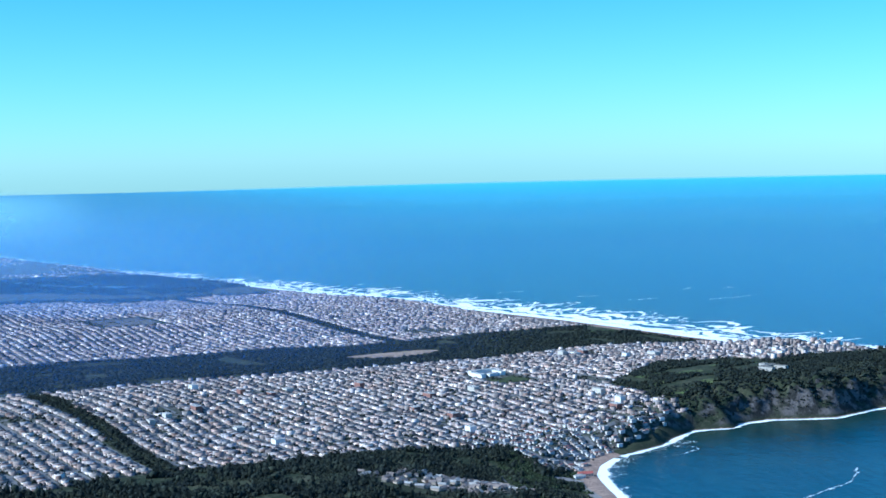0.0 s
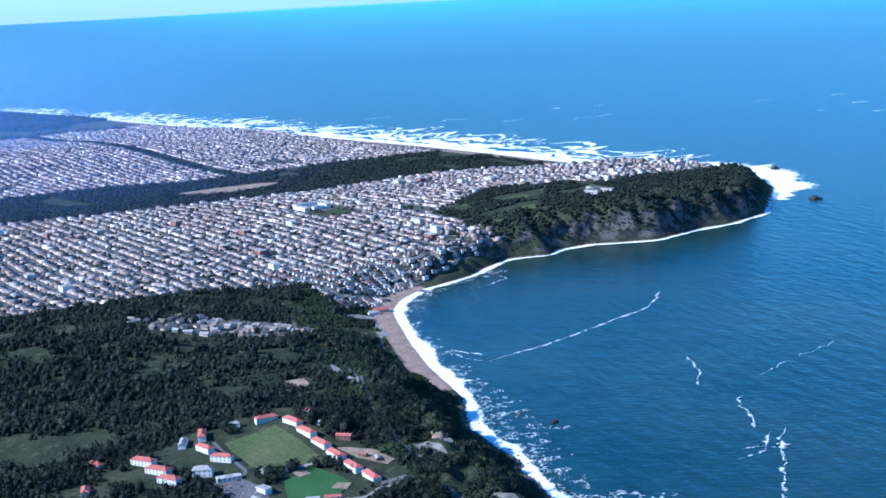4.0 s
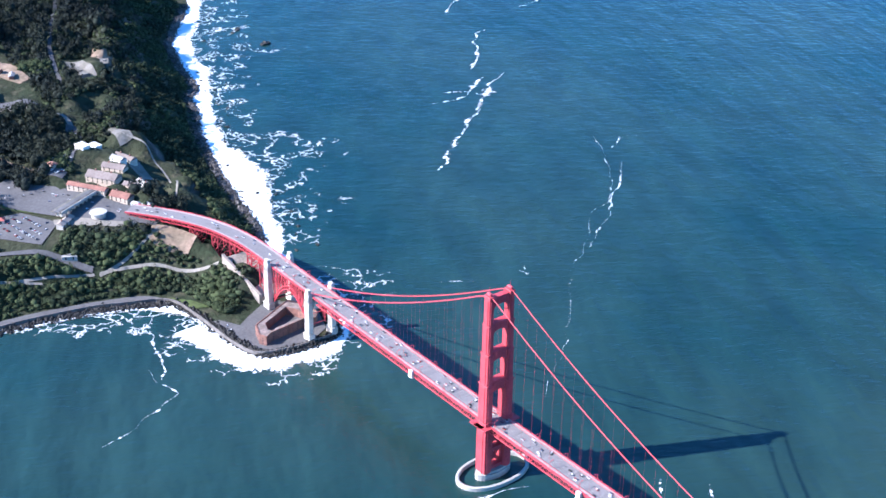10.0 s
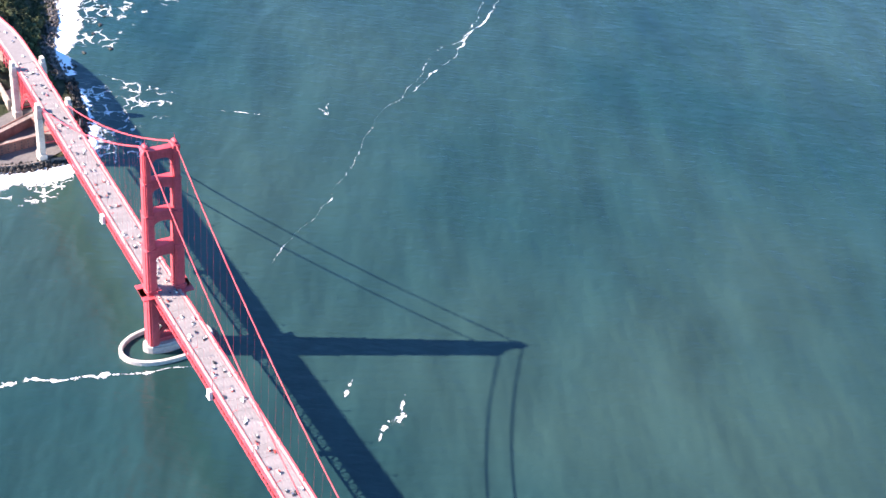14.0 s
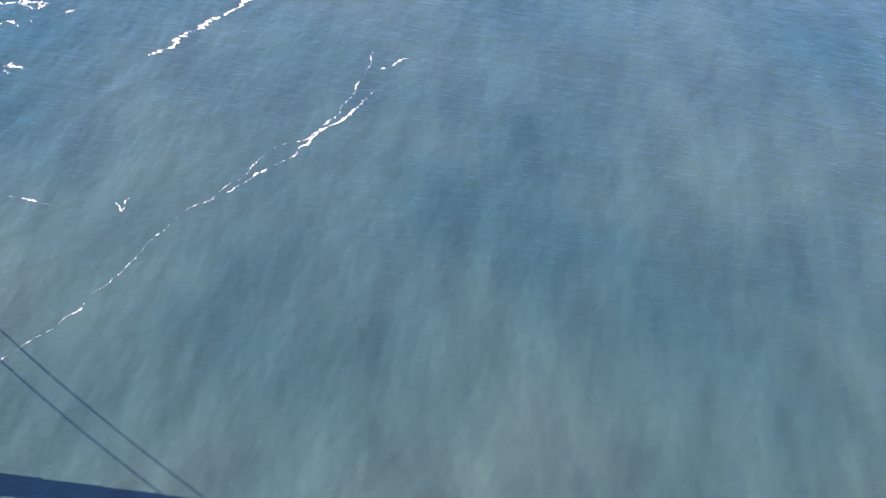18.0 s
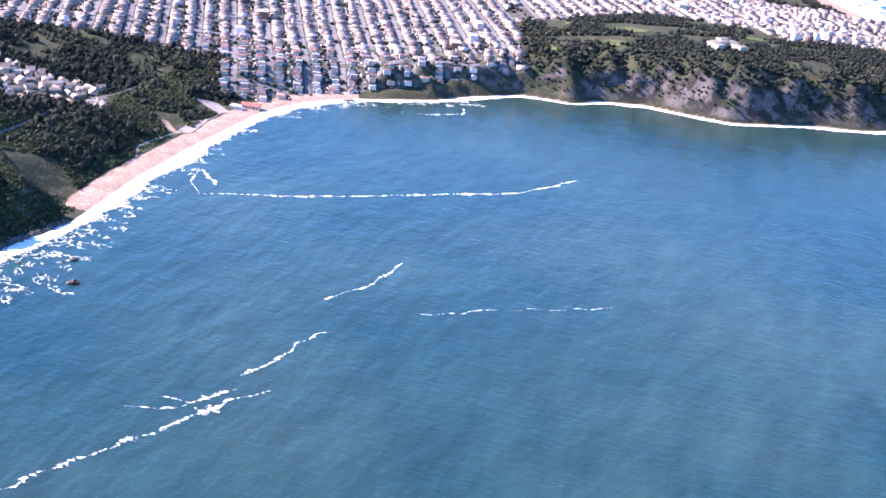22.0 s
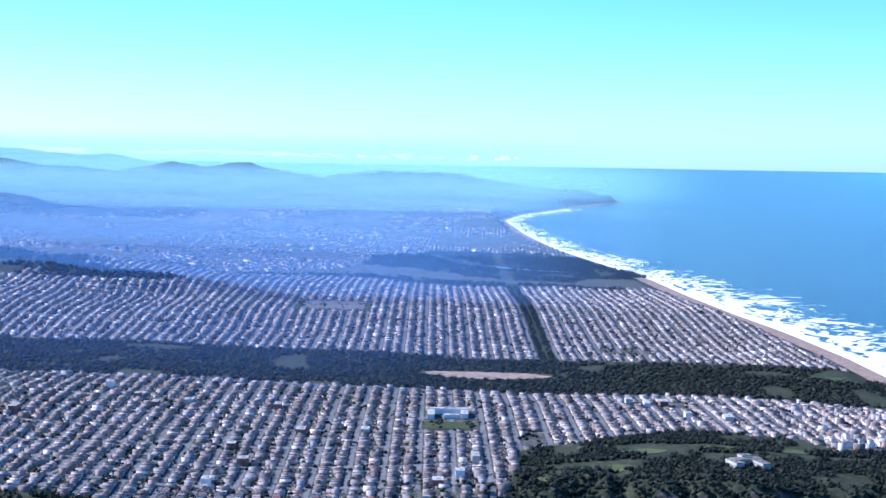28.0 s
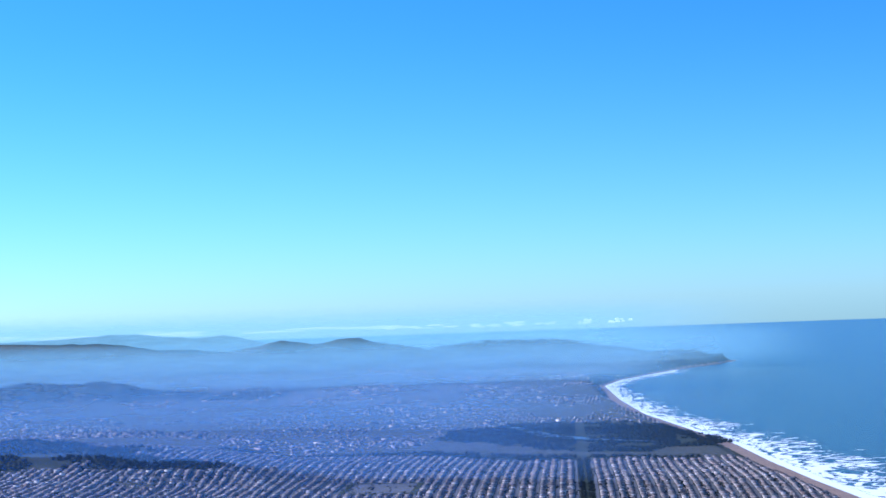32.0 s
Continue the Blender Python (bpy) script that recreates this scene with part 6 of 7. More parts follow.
ribbon("foam_lace", STRAIT_SHORE[5:] + BLUFF_SHORE[:2], [3, 4, 4, 5, 7, 9, 11, 11, 11, 11, 10, 10, 10, 9, 8], M_LACE, "lacy torn foam off the sea wall", 0.5, rows=6, z=0.03, wobble=0.8)
ribbon("foam_lace", BEACH_SHORE + CLIFF_SHORE[:3], 6.5, M_LACE, "lacy foam off the beach", 1.0, rows=5, z=0.03, wobble=0.8)


def foam_line(points, width, label="thin broken line of drifting foam"):
    """A drifting line of foam, torn and uneven, to both sides of its line."""
    pts = np.array(points, float)
    run = np.r_[0, np.cumsum(np.hypot(*np.diff(pts, axis=0).T))]
    s = np.arange(0, run[-1], 0.35)
    x, y = np.interp(s, run, pts[:, 0]), np.interp(s, run, pts[:, 1])
    seed = int(abs(pts[0, 0] * 7 + pts[0, 1]))
    x, y = x + (lattice(s / 3.1, s * 0, seed) - 0.5) * 1.1 + (lattice(s / 0.9, s * 0, seed + 7) - 0.5) * 0.4, y + (lattice(s / 2.7, s * 0, seed + 1) - 0.5) * 1.1
    tx, ty = np.gradient(x), np.gradient(y)
    n = np.hypot(tx, ty) + 1e-9
    w = width * (0.10 + 1.9 * np.clip(lattice(s / 2.2, s * 0, seed + 2) * 0.6 + lattice(s / 0.8, s * 0, seed + 4) * 0.4 - 0.36, 0, 1)) * np.clip(np.minimum(s, run[-1] - s) / 2, 0.1, 1)
    rows = np.array([-1, 0, 1.0])
    px, py = x[:, None] + (ty / n * w)[:, None] * rows, y[:, None] - (tx / n * w)[:, None] * rows
    pz = np.full(px.shape, 0.04)
    uvs = np.stack([np.broadcast_to(np.abs(rows), px.shape).ravel(), np.zeros(px.size)], 1)
    b = (np.arange(len(s) - 1)[:, None] * 3 + np.arange(2)[None]).ravel()
    ob = sheet("foam_streak", np.stack([px.ravel(), py.ravel(), pz.ravel()], 1), np.stack([b, b + 1, b + 4, b + 3], 1), [M_STREAK], uv=uvs)
    return tagged(ob, label, "foam", kind="stuff")


foam_line([(-53.9, -190.4), (-61.6, -192.2), (-72.9, -192.8), (-81.3, -195.6), (-91.1, -198.2), (-105, -202), (-120.5, -206.5), (-135.7, -218.9)], 1.3, "long broken foam line across the bay")
foam_line([(-92.6, -160.4), (-90, -154.4), (-84.6, -147.3), (-78.1, -139.4)], 1.1)
foam_line([(-36, -72.6), (-44.4, -80.6), (-49.5, -86), (-54.9, -90.5), (-59.1, -95.5), (-63.5, -100.5), (-69.8, -105.3)], 1.1)
foam_line([(-55, -90.8), (-59.1, -95.5), (-63.5, -100.2)], 2.2, "curl of thick white foam on a rip")
foam_line([(-53.5, -101.4), (-58.8, -99.4), (-64.9, -105.6)], 1.2)
foam_line([(-50, -97.5), (-55, -96.6), (-60.5, -100.8)], 0.6)
foam_line([(-64.7, -108.7), (-69.6, -114.9), (-76.1, -125.2), (-79.7, -127.4)], 1.0)
foam_line([(-93.5, -136.5), (-105.8, -140.3), (-129.4, -145.3)], 0.25)
foam_line([(-14, -10.1), (-22.3, -17.7), (-26, -22.1), (-34.3, -33.6), (-43, -41.4), (-47.5, -47.2)], 0.10)
foam_line([(-47.5, -47.2), (-53.2, -50), (-57.7, -55.1), (-63.8, -64.1), (-66.5, -72.9)], 0.2)
foam_line([(-66, -66), (-70, -69.5), (-73, -68.7)], 0.3)
foam_line([(-28.5, -38.5), (-29.3, -36.5), (-30.5, -39.5)], 0.7, "small patch of white foam")
foam_line([(24.4, 0.2), (17.8, 1.2), (10.3, 2.1), (6, 2.8), (-2.5, 4.5)], 0.8, "bright current line of foam past the tower pier")
foam_line([(45, -3), (34, -1.5), (24.4, 0.2)], 0.25)
foam_line([(-15.8, 9.8), (-13.9, 12.7)], 0.9, "small patch of white foam")
foam_line([(-19.9, 14.2), (-17.6, 16.6), (-14.8, 19.9)], 0.8, "small patch of white foam")
foam_line([(-22.8, -38.1), (-20, -39), (-16.9, -41)], 0.4)
foam_line([(-5.1, -52.6), (-8.6, -47), (-7, -43.9)], 1.0, "patch of torn white foam")
foam_line([(21.5, -48.9), (23, -44), (23.6, -40), (25.3, -34.8)], 0.5)
foam_line([(26.3, -38.6), (24.4, -31.9), (29.7, -28.7), (36, -26)], 0.35)
foam_line([(-51.8, -202.8), (-53.4, -206.7), (-57.3, -196.1)], 1.3, "curl of white foam off the beach")
foam_line([(-53.4, -205.5), (-51.2, -198), (-53.9, -190.4)], 0.7)
foam_line([(-45.4, -189), (-48.5, -191.5), (-50.5, -190.2)], 0.8, "short white foam line off the beach")
foam_line([(-98.6, -265.4), (-106.5, -265.2), (-116.2, -268.8), (-115.4, -275)], 0.9, "curl of white foam under the cliffs")
foam_line([(-64.6, -61.5), (-50.9, -46.6), (-41.5, -38.8)], 0.3)
for k in range(15):
    fx0, fy0 = -372 - 22 * k * random.uniform(0.6, 1.2), -760 + 20 * k + random.uniform(-40, 40)
    foam_line([(fx0, fy0), (fx0 + random.uniform(10, 26), fy0 + random.uniform(-6, 6))], 2.4, "far white breaker on a sandbar")


def rock(x, y, size, seed):
    r = random.Random(seed)
    bm = bmesh.new()
    bmesh.ops.create_icosphere(bm, subdivisions=2, radius=1)
    for v in bm.verts:
        f = 0.72 + 0.5 * noise.noise(v.co * 1.7 + Vector((seed, 0, 0)))
        v.co = Vector((v.co.x * f * size, v.co.y * f * size * r.uniform(0.58, 0.62), v.co.z * f * size * 0.45))
    ob = part("sea_rock", bm, M_STONE)
    ob.matrix_basis = pose(x, y, 0.05, 0, 0, r.uniform(0, 180))
    return tagged(ob, "dark wet rock awash in the surf", "rock", "rocks in the surf")


ROCKS = [(-36.7, -140.3, 1.5), (-35.3, -150.7, 1.2), (-33.6, -149.4, 0.7), (-289.5, -301, 3.2), (-340, -372, 4.5), (-330, -390, 3.6)]
for k, (x, y, s) in enumerate(ROCKS):
    rock(x, y, s, k + 1)
for k in range(46):
    i = random.randrange(1, len(BLUFF_SHORE) - 1)
    t = random.random()
    x = BLUFF_SHORE[i][0] * (1 - t) + BLUFF_SHORE[i + 1][0] * t - random.uniform(0.5, 7)
    y = BLUFF_SHORE[i][1] * (1 - t) + BLUFF_SHORE[i + 1][1] * t
    rock(x, y, random.uniform(0.22, 0.7), 100 + k)
# Boulders of the sea wall.
rr = np.random.default_rng(3)
line = np.array(STRAIT_SHORE[4:] + BLUFF_SHORE[:2], float)
run = np.r_[0, np.cumsum(np.hypot(*np.diff(line, axis=0).T))]
s = rr.uniform(0, run[-1], 4200)
x, y = np.interp(s, run, line[:, 0]), np.interp(s, run, line[:, 1])
x, y = x + rr.normal(0, 0.42, len(s)), y + rr.normal(0.25, 0.42, len(s))
woods("boulders", x, y, rr.uniform(0.25, 0.6, len(s)), rr.uniform(0.3, 0.7, len(s)), STONES, M_STONE, "dark boulders piled along the sea wall", category="rocks")

line = np.array(BLUFF_SHORE[1:], float)
run = np.r_[0, np.cumsum(np.hypot(*np.diff(line, axis=0).T))]
s = rr.uniform(0, run[-1], 2600)
x, y = np.interp(s, run, line[:, 0]) + rr.normal(0.9, 0.55, len(s)), np.interp(s, run, line[:, 1])
woods("boulders", x, y, rr.uniform(0.2, 0.55, len(s)), rr.uniform(0.2, 0.5, len(s)), STONES, M_SHORE_STONE, "grey boulders at the foot of the bluffs", category="rocks")

ship = tagged(new("ship"), "small white ship under way off the headland", "ship")
ship.matrix_basis = pose(-290, -245, 0, 0, 0, 35)
bm = bmesh.new()
prism(bm, [(-2.4, -0.45), (1.6, -0.45), (2.6, 0), (1.6, 0.45), (-2.4, 0.45)], -0.2, 0.45)
part("hull", bm, M_WHITE, ship)
bm = bmesh.new()
box(bm, -1.6, 0.2, -0.3, 0.3, 0.45, 1.0, 0.05), box(bm, -1.0, -0.2, -0.22, 0.22, 1.0, 1.4, 0.05)
part("deckhouse", bm, M_WHITE, ship)
bm = bmesh.new()
bmesh.ops.create_cone(bm, cap_ends=True, segments=6, radius1=0.05, radius2=0.03, depth=1.2, matrix=Matrix.Translation((-0.6, 0, 1.9)))
part("mast", bm, M_CONCRETE, ship)
foam_line([(-292.5, -246.5), (-305, -255), (-340, -285), (-370, -309)], 1.0, "long white wake behind a ship")


M_CARPARK = paint("pale_asphalt", (0.24, 0.215, 0.20), 0.95, vary=0.15, scale=0.4, fine=8)
M_SCRUBLAND = paint("dry_meadow", (0.060, 0.072, 0.032), 0.95, vary=0.3, scale=0.3, fine=7, second=(0.040, 0.050, 0.025), spec=0.1)


M_LAKE = paint("lake_water", (0.05, 0.07, 0.08), 0.35, vary=0.2, scale=0.05, spec=0.4)


# ---- patches of ground, roads ----
def patch(name, corners, material, label, category, lift=0.09, step=0.6, flat=None):
    """A level-edged piece of ground draped on the land."""
    c = np.array(corners, float)
    edge = []
    for p, q in zip(c, np.roll(c, -1, 0)):
        m = max(1, int(np.hypot(*(q - p)) / step))
        edge += [p + (q - p) * k / m for k in range(m)]
    edge = np.array(edge)
    mid = c.mean(0)
    rings = max(3, int(np.hypot(*(edge - mid).T).max() / step))
    f = np.linspace(0.0, 1, rings + 1)[1:]
    pts = (mid[None, None] + f[:, None, None] * (edge - mid)[None]).reshape(-1, 2)
    n = len(edge)
    z = (ground_height(pts[:, 0], pts[:, 1]) if flat is None else np.full(len(pts), flat)) + lift
    verts = np.column_stack([pts, z])
    k = np.arange(n)
    tris = []
    for r in range(rings - 1):
        a, b = r * n + k, r * n + (k + 1) % n
        tris += [np.stack([a, a + n, b + n], 1), np.stack([a, b + n, b], 1)]
    verts = np.vstack([verts, [[*mid, float((ground_height([mid[0]], [mid[1]])[0] if flat is None else flat) + lift)]]])
    tris.append(np.stack([np.full(n, len(verts) - 1), k, (k + 1) % n], 1))
    ob = sheet(name, verts, np.concatenate(tris), [material], smooth=True)
    return tagged(ob, label, category, kind="structure")


for line, width, material, nm, label, category, lift in ROADS:
    draped(nm, line, width, material, label, category, lift=lift, step=0.6 if width < 2 else 1.0)
patch("toll_plaza", [(11.6, -68.2), (16.3, -74.2), (22.9, -82.7), (28.5, -88.0), (33.0, -84.8), (30.5, -79.7), (24.4, -73.3), (14.2, -65.3)], M_ASPHALT, "broad grey asphalt toll plaza", "road", lift=0.16)
patch("car_park", [(38, -77.5), (29.4, -77.6), (25.6, -72.7), (29.6, -67.7), (34, -72)], M_ASPHALT, "grey asphalt car park below the toll plaza", "car park", lift=0.12)
patch("car_park", [(21.5, -83.6), (15.8, -92), (13.2, -99.5), (15.2, -101), (18.5, -94), (24.3, -87.6)], M_ASPHALT, "car park behind the visitor buildings", "car park", lift=0.12)
patch("lawn", [(33.6, -83), (30.6, -79.2), (27.5, -76.4), (26.6, -77.2), (30, -81)], M_LAWN, "strip of lawn beside the car park", "lawn", lift=0.13)
patch("car_park", [(16.0, -46.0), (13.6, -45.2), (11.8, -42.6), (12.0, -39.2), (12.9, -36.4), (13.6, -38.8), (14.3, -42.4)], M_ASPHALT, "small car park beside the brick fort", "car park", lift=0.1)
patch("grass_plot", [(18.5, -53.6), (14.6, -49.4), (13.2, -48.8), (14.5, -51.4), (16.6, -53.8)], M_LAWN, "small green beside the shore road", "lawn", lift=0.1)
patch("parade_ground", [(36, -148.2), (24.8, -149), (24.9, -138), (25.8, -127.2), (30, -127.2), (38, -131)], M_LAWN, "large dry-green parade lawn", "lawn", lift=0.1)
patch("sports_field", [(36.5, -122), (29.2, -125.8), (26.8, -118), (27.6, -113.4), (33.9, -109), (40, -113.4)], M_TURF, "bright green sports field", "lawn", lift=0.11)
patch("infield", [(29, -116.2), (27.3, -114.2), (29.6, -111.7), (31.6, -114)], M_DIRT, "bare brown ball field corner", "field", lift=0.15)
patch("infield", [(33.6, -124.8), (31.2, -125.4), (30.9, -122.6), (33.4, -122)], M_DIRT, "bare brown court", "field", lift=0.15)
patch("court", [(36.5, -126.6), (28.6, -127.0), (28.4, -126), (36.2, -125)], M_GREYROOF, "pale grey hard court", "court", lift=0.15)
patch("car_park", [(46.5, -131), (42, -130), (40.5, -122), (42.5, -114), (46, -113), (47, -122)], M_ASPHALT, "car park among the post buildings", "car park", lift=0.1)
patch("car_park", [(23.3, -111.2), (18.6, -110.2), (17.2, -107.8), (22.6, -107.2)], M_ASPHALT, "car park beside the barracks", "car park", lift=0.1)
patch("stockpile_yard", [(21.2, -131), (16.2, -127), (14.8, -120), (17.2, -118.6), (20.6, -124)], M_DIRT, "bare earth works yard behind the barracks", "yard", lift=0.1)
patch("lawn", [(50, -113), (42, -107.2), (37.5, -104.6), (39, -102.6), (47.5, -106.8), (52, -110)], M_LAWN, "sloping green beside the highway", "lawn", lift=0.1)
patch("battery_pad", [(1.5, -131), (-2.6, -130.6), (-3.2, -126), (0.5, -124.8), (2.2, -127)], M_DIRT, "bare ground of an old battery", "yard", lift=0.1)
patch("battery_pad", [(7, -127), (4.2, -126), (3.6, -116), (6.8, -116.5)], M_OLD_CONCRETE, "grey concrete apron of an old battery", "battery", lift=0.11)
patch("battery_pad", [(10.4, -95.4), (7.8, -95), (7.6, -91.4), (10, -91)], M_OLD_CONCRETE, "grey concrete gun pad", "battery", lift=0.11)
patch("battery_pad", [(11.2, -88), (8.6, -88.6), (8.2, -82), (10.6, -81)], M_OLD_CONCRETE, "long grey concrete battery on the bluff", "battery", lift=0.11)
patch("bare_slope", [(15, -66.4), (12.6, -64.6), (10, -60.4), (12.4, -58.6), (15.6, -61.4), (16.6, -64.6)], M_DIRT, "bare slope below the plaza", "slope", lift=0.1)
patch("overlook", [(20.8, -68.6), (17, -66.2), (16, -67.4), (19.4, -70.6)], M_PATH, "pale paved overlook", "terrace", lift=0.12)
patch("beach_car_park", [(-46.2, -229.6), (-49.2, -239.7), (-52.8, -242.2), (-49.8, -230.8)], M_CARPARK, "pale beach car park behind the dunes", "car park", lift=0.12)
patch("beach_car_park", [(-48.7, -255.2), (-53.7, -256.7), (-57.8, -250.4), (-54.8, -248.6)], M_CARPARK, "pale beach car park", "car park", lift=0.12)
patch("picnic_lawn", [(-40.2, -211.5), (-38.6, -216.5), (-43.2, -227.4), (-47.4, -232.0), (-48.0, -230.2)], M_SCRUBLAND, "grassy picnic ground behind the beach", "lawn", lift=0.12)
patch("sandy_clearing", [(-41.6, -236.4), (-44.1, -236.2), (-47.0, -229.4), (-45.2, -227.6)], M_DIRT, "sandy clearing at the wood's edge", "clearing", lift=0.12)
patch("overlook", [(-10.3, -190.5), (-9.6, -184), (-7.6, -181.5), (-7.4, -184), (-9, -188.6)], M_PATH, "pale coastal overlook beside the road", "terrace", lift=0.14)
patch("overlook", [(-7.2, -176.4), (-6.4, -172), (-4.8, -166.4), (-4.2, -168), (-5.2, -173.6)], M_PATH, "pale coastal overlook beside the road", "terrace", lift=0.14)
patch("bare_slope", [(6.1, -181.8), (1.8, -181.4), (3.2, -174.2), (6.7, -174.6)], M_DIRT, "bare sandy clearing in the woods", "slope", lift=0.12)
patch("bare_slope", [(52.1, -70.7), (48.9, -75.6), (47.6, -75.2), (47.0, -73.0), (46.2, -68.4), (47.5, -66.6)], M_DIRT, "bare reddish earth beside the bluff road", "slope", lift=0.1)
patch("car_park", [(54, -78), (50.4, -78.3), (49.5, -76.2), (51.9, -73.2), (54.5, -75.3)], M_PATH, "pale gravel lot beside the bluff road", "car park", lift=0.11)
patch("works_yard", [(37.6, -112.4), (31.5, -108.6), (31, -107.6), (32.4, -107), (38.4, -110.6)], M_DIRT, "bare works yard beside the post road", "yard", lift=0.12)
patch("terrace", [(26.1, -73.6), (26.4, -72), (22.1, -69.2), (20.1, -68.9), (20, -70.2), (23, -72.4)], M_PATH, "pale paved visitor terrace", "terrace", lift=0.15)
patch("polo_field", [town(u, v) for u, v in ((54, -43), (44, -50), (24, -51), (6, -46), (2, -41), (10, -35), (30, -34), (48, -37))], M_DIRT, "tan oval field in the long park", "field", lift=0.2, step=2.5)
patch("meadow", [town(u, v) for u, v in ((-30, -32), (-46, -36), (-52, -30), (-40, -26))], M_LAWN, "pale green park meadow", "meadow", lift=0.2, step=2)
patch("meadow", [town(u, v) for u, v in ((-92, -34), (-108, -38), (-116, -28), (-100, -24))], M_LAWN, "pale green park meadow", "meadow", lift=0.2, step=2)
patch("reservoir_bank", [town(u, v) for u, v in ((RESERVOIR[0] - 3, RESERVOIR[2] - 3), (RESERVOIR[1] + 3, RESERVOIR[2] - 3), (RESERVOIR[1] + 3, RESERVOIR[3] + 3), (RESERVOIR[0] - 3, RESERVOIR[3] + 3))], M_SCRUB, "green bank round a roofed reservoir", "bank", lift=0.25, step=2)
patch("reservoir_roof", [town(u, v) for u, v in ((RESERVOIR[0], RESERVOIR[2]), (RESERVOIR[1], RESERVOIR[2]), (RESERVOIR[1], RESERVOIR[3]), (RESERVOIR[0], RESERVOIR[3]))], M_ASPHALT, "flat grey reservoir roof among houses", "reservoir", lift=0.35, step=2)
patch("lake", [(-79, -1050), (-105, -992), (-125, -965), (-163, -941), (-200, -924), (-170, -946), (-132, -974), (-112, -1000), (-88, -1052)], M_LAKE, "narrow pale lake in dark woods", "lake", lift=0.8, step=6)
for gx_, gy_, gr in ((-150, -335, 7), (-163, -322, 6), (-172, -342, 8), (-182, -330, 6), (-196, -348, 8), (-215, -352, 7), (-147, -316, 5), (-160, -352, 6), (-226, -340, 5), (-208, -336, 4)):
    ring = [(gx_ + gr * (0.7 + 0.5 * random.random()) * math.cos(a), gy_ + gr * 0.6 * (0.7 + 0.5 * random.random()) * math.sin(a)) for a in np.linspace(0, 2 * math.pi, 10, endpoint=False)]
    patch("fairway", ring, M_LAWN, "green golf fairway among dark trees", "fairway", lift=0.15, step=1.5)


# ---- buildings ----
def building(name, x, y, w, l, h, turn, wall, roof, label, category, shape="hip", group="", storeys=2, windows=True, z=None):
    """A house with walls, a roof with eaves, and its windows: long side along its own y."""
    thing = tagged(new(name), label, category, group)
    c, s = math.cos(radians(turn)), math.sin(radians(turn))
    cs = [(x + a * w / 2 * c - b * l / 2 * s, y + a * w / 2 * s + b * l / 2 * c) for a in (-1, 1) for b in (-1, 1)]
    hs = ground_height([p[0] for p in cs], [p[1] for p in cs])
    base = float(hs.mean()) if z is None else z
    drop = base - float(hs.min()) + 0.15
    thing.matrix_basis = pose(x, y, base, 0, 0, turn)
    part("wall", box(bmesh.new(), -w / 2, w / 2, -l / 2, l / 2, -drop, h, 0.02), wall, thing)
    bm = bmesh.new()
    o = 0.1
    if shape == "flat":
        box(bm, -w / 2 - 0.04, w / 2 + 0.04, -l / 2 - 0.04, l / 2 + 0.04, h + 0.002, h + 0.1, 0.02)
        box(bm, -w / 5, w / 8, -l / 6, l / 9, h + 0.1, h + 0.28, 0.02)
    else:
        k = 0 if shape == "gable" else w / 2
        rise = w * 0.32
        low = [bm.verts.new(q) for q in ((-w / 2 - o, -l / 2 - o, h), (w / 2 + o, -l / 2 - o, h), (w / 2 + o, l / 2 + o, h), (-w / 2 - o, l / 2 + o, h))]
        r0, r1 = bm.verts.new((0, -l / 2 - o + k, h + rise)), bm.verts.new((0, l / 2 + o - k, h + rise))
        for f in ((low[0], low[1], r0), (low[1], low[2], r1, r0), (low[2], low[3], r1), (low[3], low[0], r0, r1), (low[3], low[2], low[1], low[0])):
            bm.faces.new(f)
    part("roof", bm, roof, thing)
    if shape != "flat" and l > 2.5:
        for k in (-0.25, 0.28):
            part("chimney", box(bmesh.new(), -0.1, 0.1, l * k - 0.1, l * k + 0.1, h, h + w * 0.32 + 0.2, 0.01), M_BRICK, thing)
    if windows:
        bm = bmesh.new()
        box(bm, -0.012, 0.012, -0.09, 0.09, -0.13, 0.13)
        pane = part("window", bm, M_GLASS, thing)
        placed = False
        n = max(2, int(l / 0.75))
        for side in (-1, 1):
            for f in range(storeys):
                for i in range(n):
                    m = pose(side * (w / 2 + 0.006), -l / 2 + (i + 0.5) * l / n, h * (f + 0.55) / storeys)
                    if not placed:
                        pane.matrix_basis, placed = m, True
                    else:
                        share("window", pane, thing, m)
    return thing


for x, y, a in ((22.0, -146.6, 6), (22.4, -140.0, 4), (22.8, -133.6, 2), (23.2, -127.0, 0), (23.4, -120.4, -3), (23.4, -113.8, -6)):
    building("barracks", x, y, 1.6, 5.0, 0.85, a, M_WHITE, M_TILE, "long white barracks with red tiled hip roof", "barracks", group="barracks beside the parade ground")
M_CREAM = paint("cream_stucco", (0.52, 0.42, 0.33), 0.85, vary=0.15, scale=0.8, fine=7)
M_RUST = paint("rust_roof", (0.26, 0.125, 0.095), 0.85, vary=0.25, scale=0.8, fine=9)
M_BROWNROOF = paint("grey_brown_roof", (0.21, 0.17, 0.15), 0.9, vary=0.2, scale=0.6, fine=8)
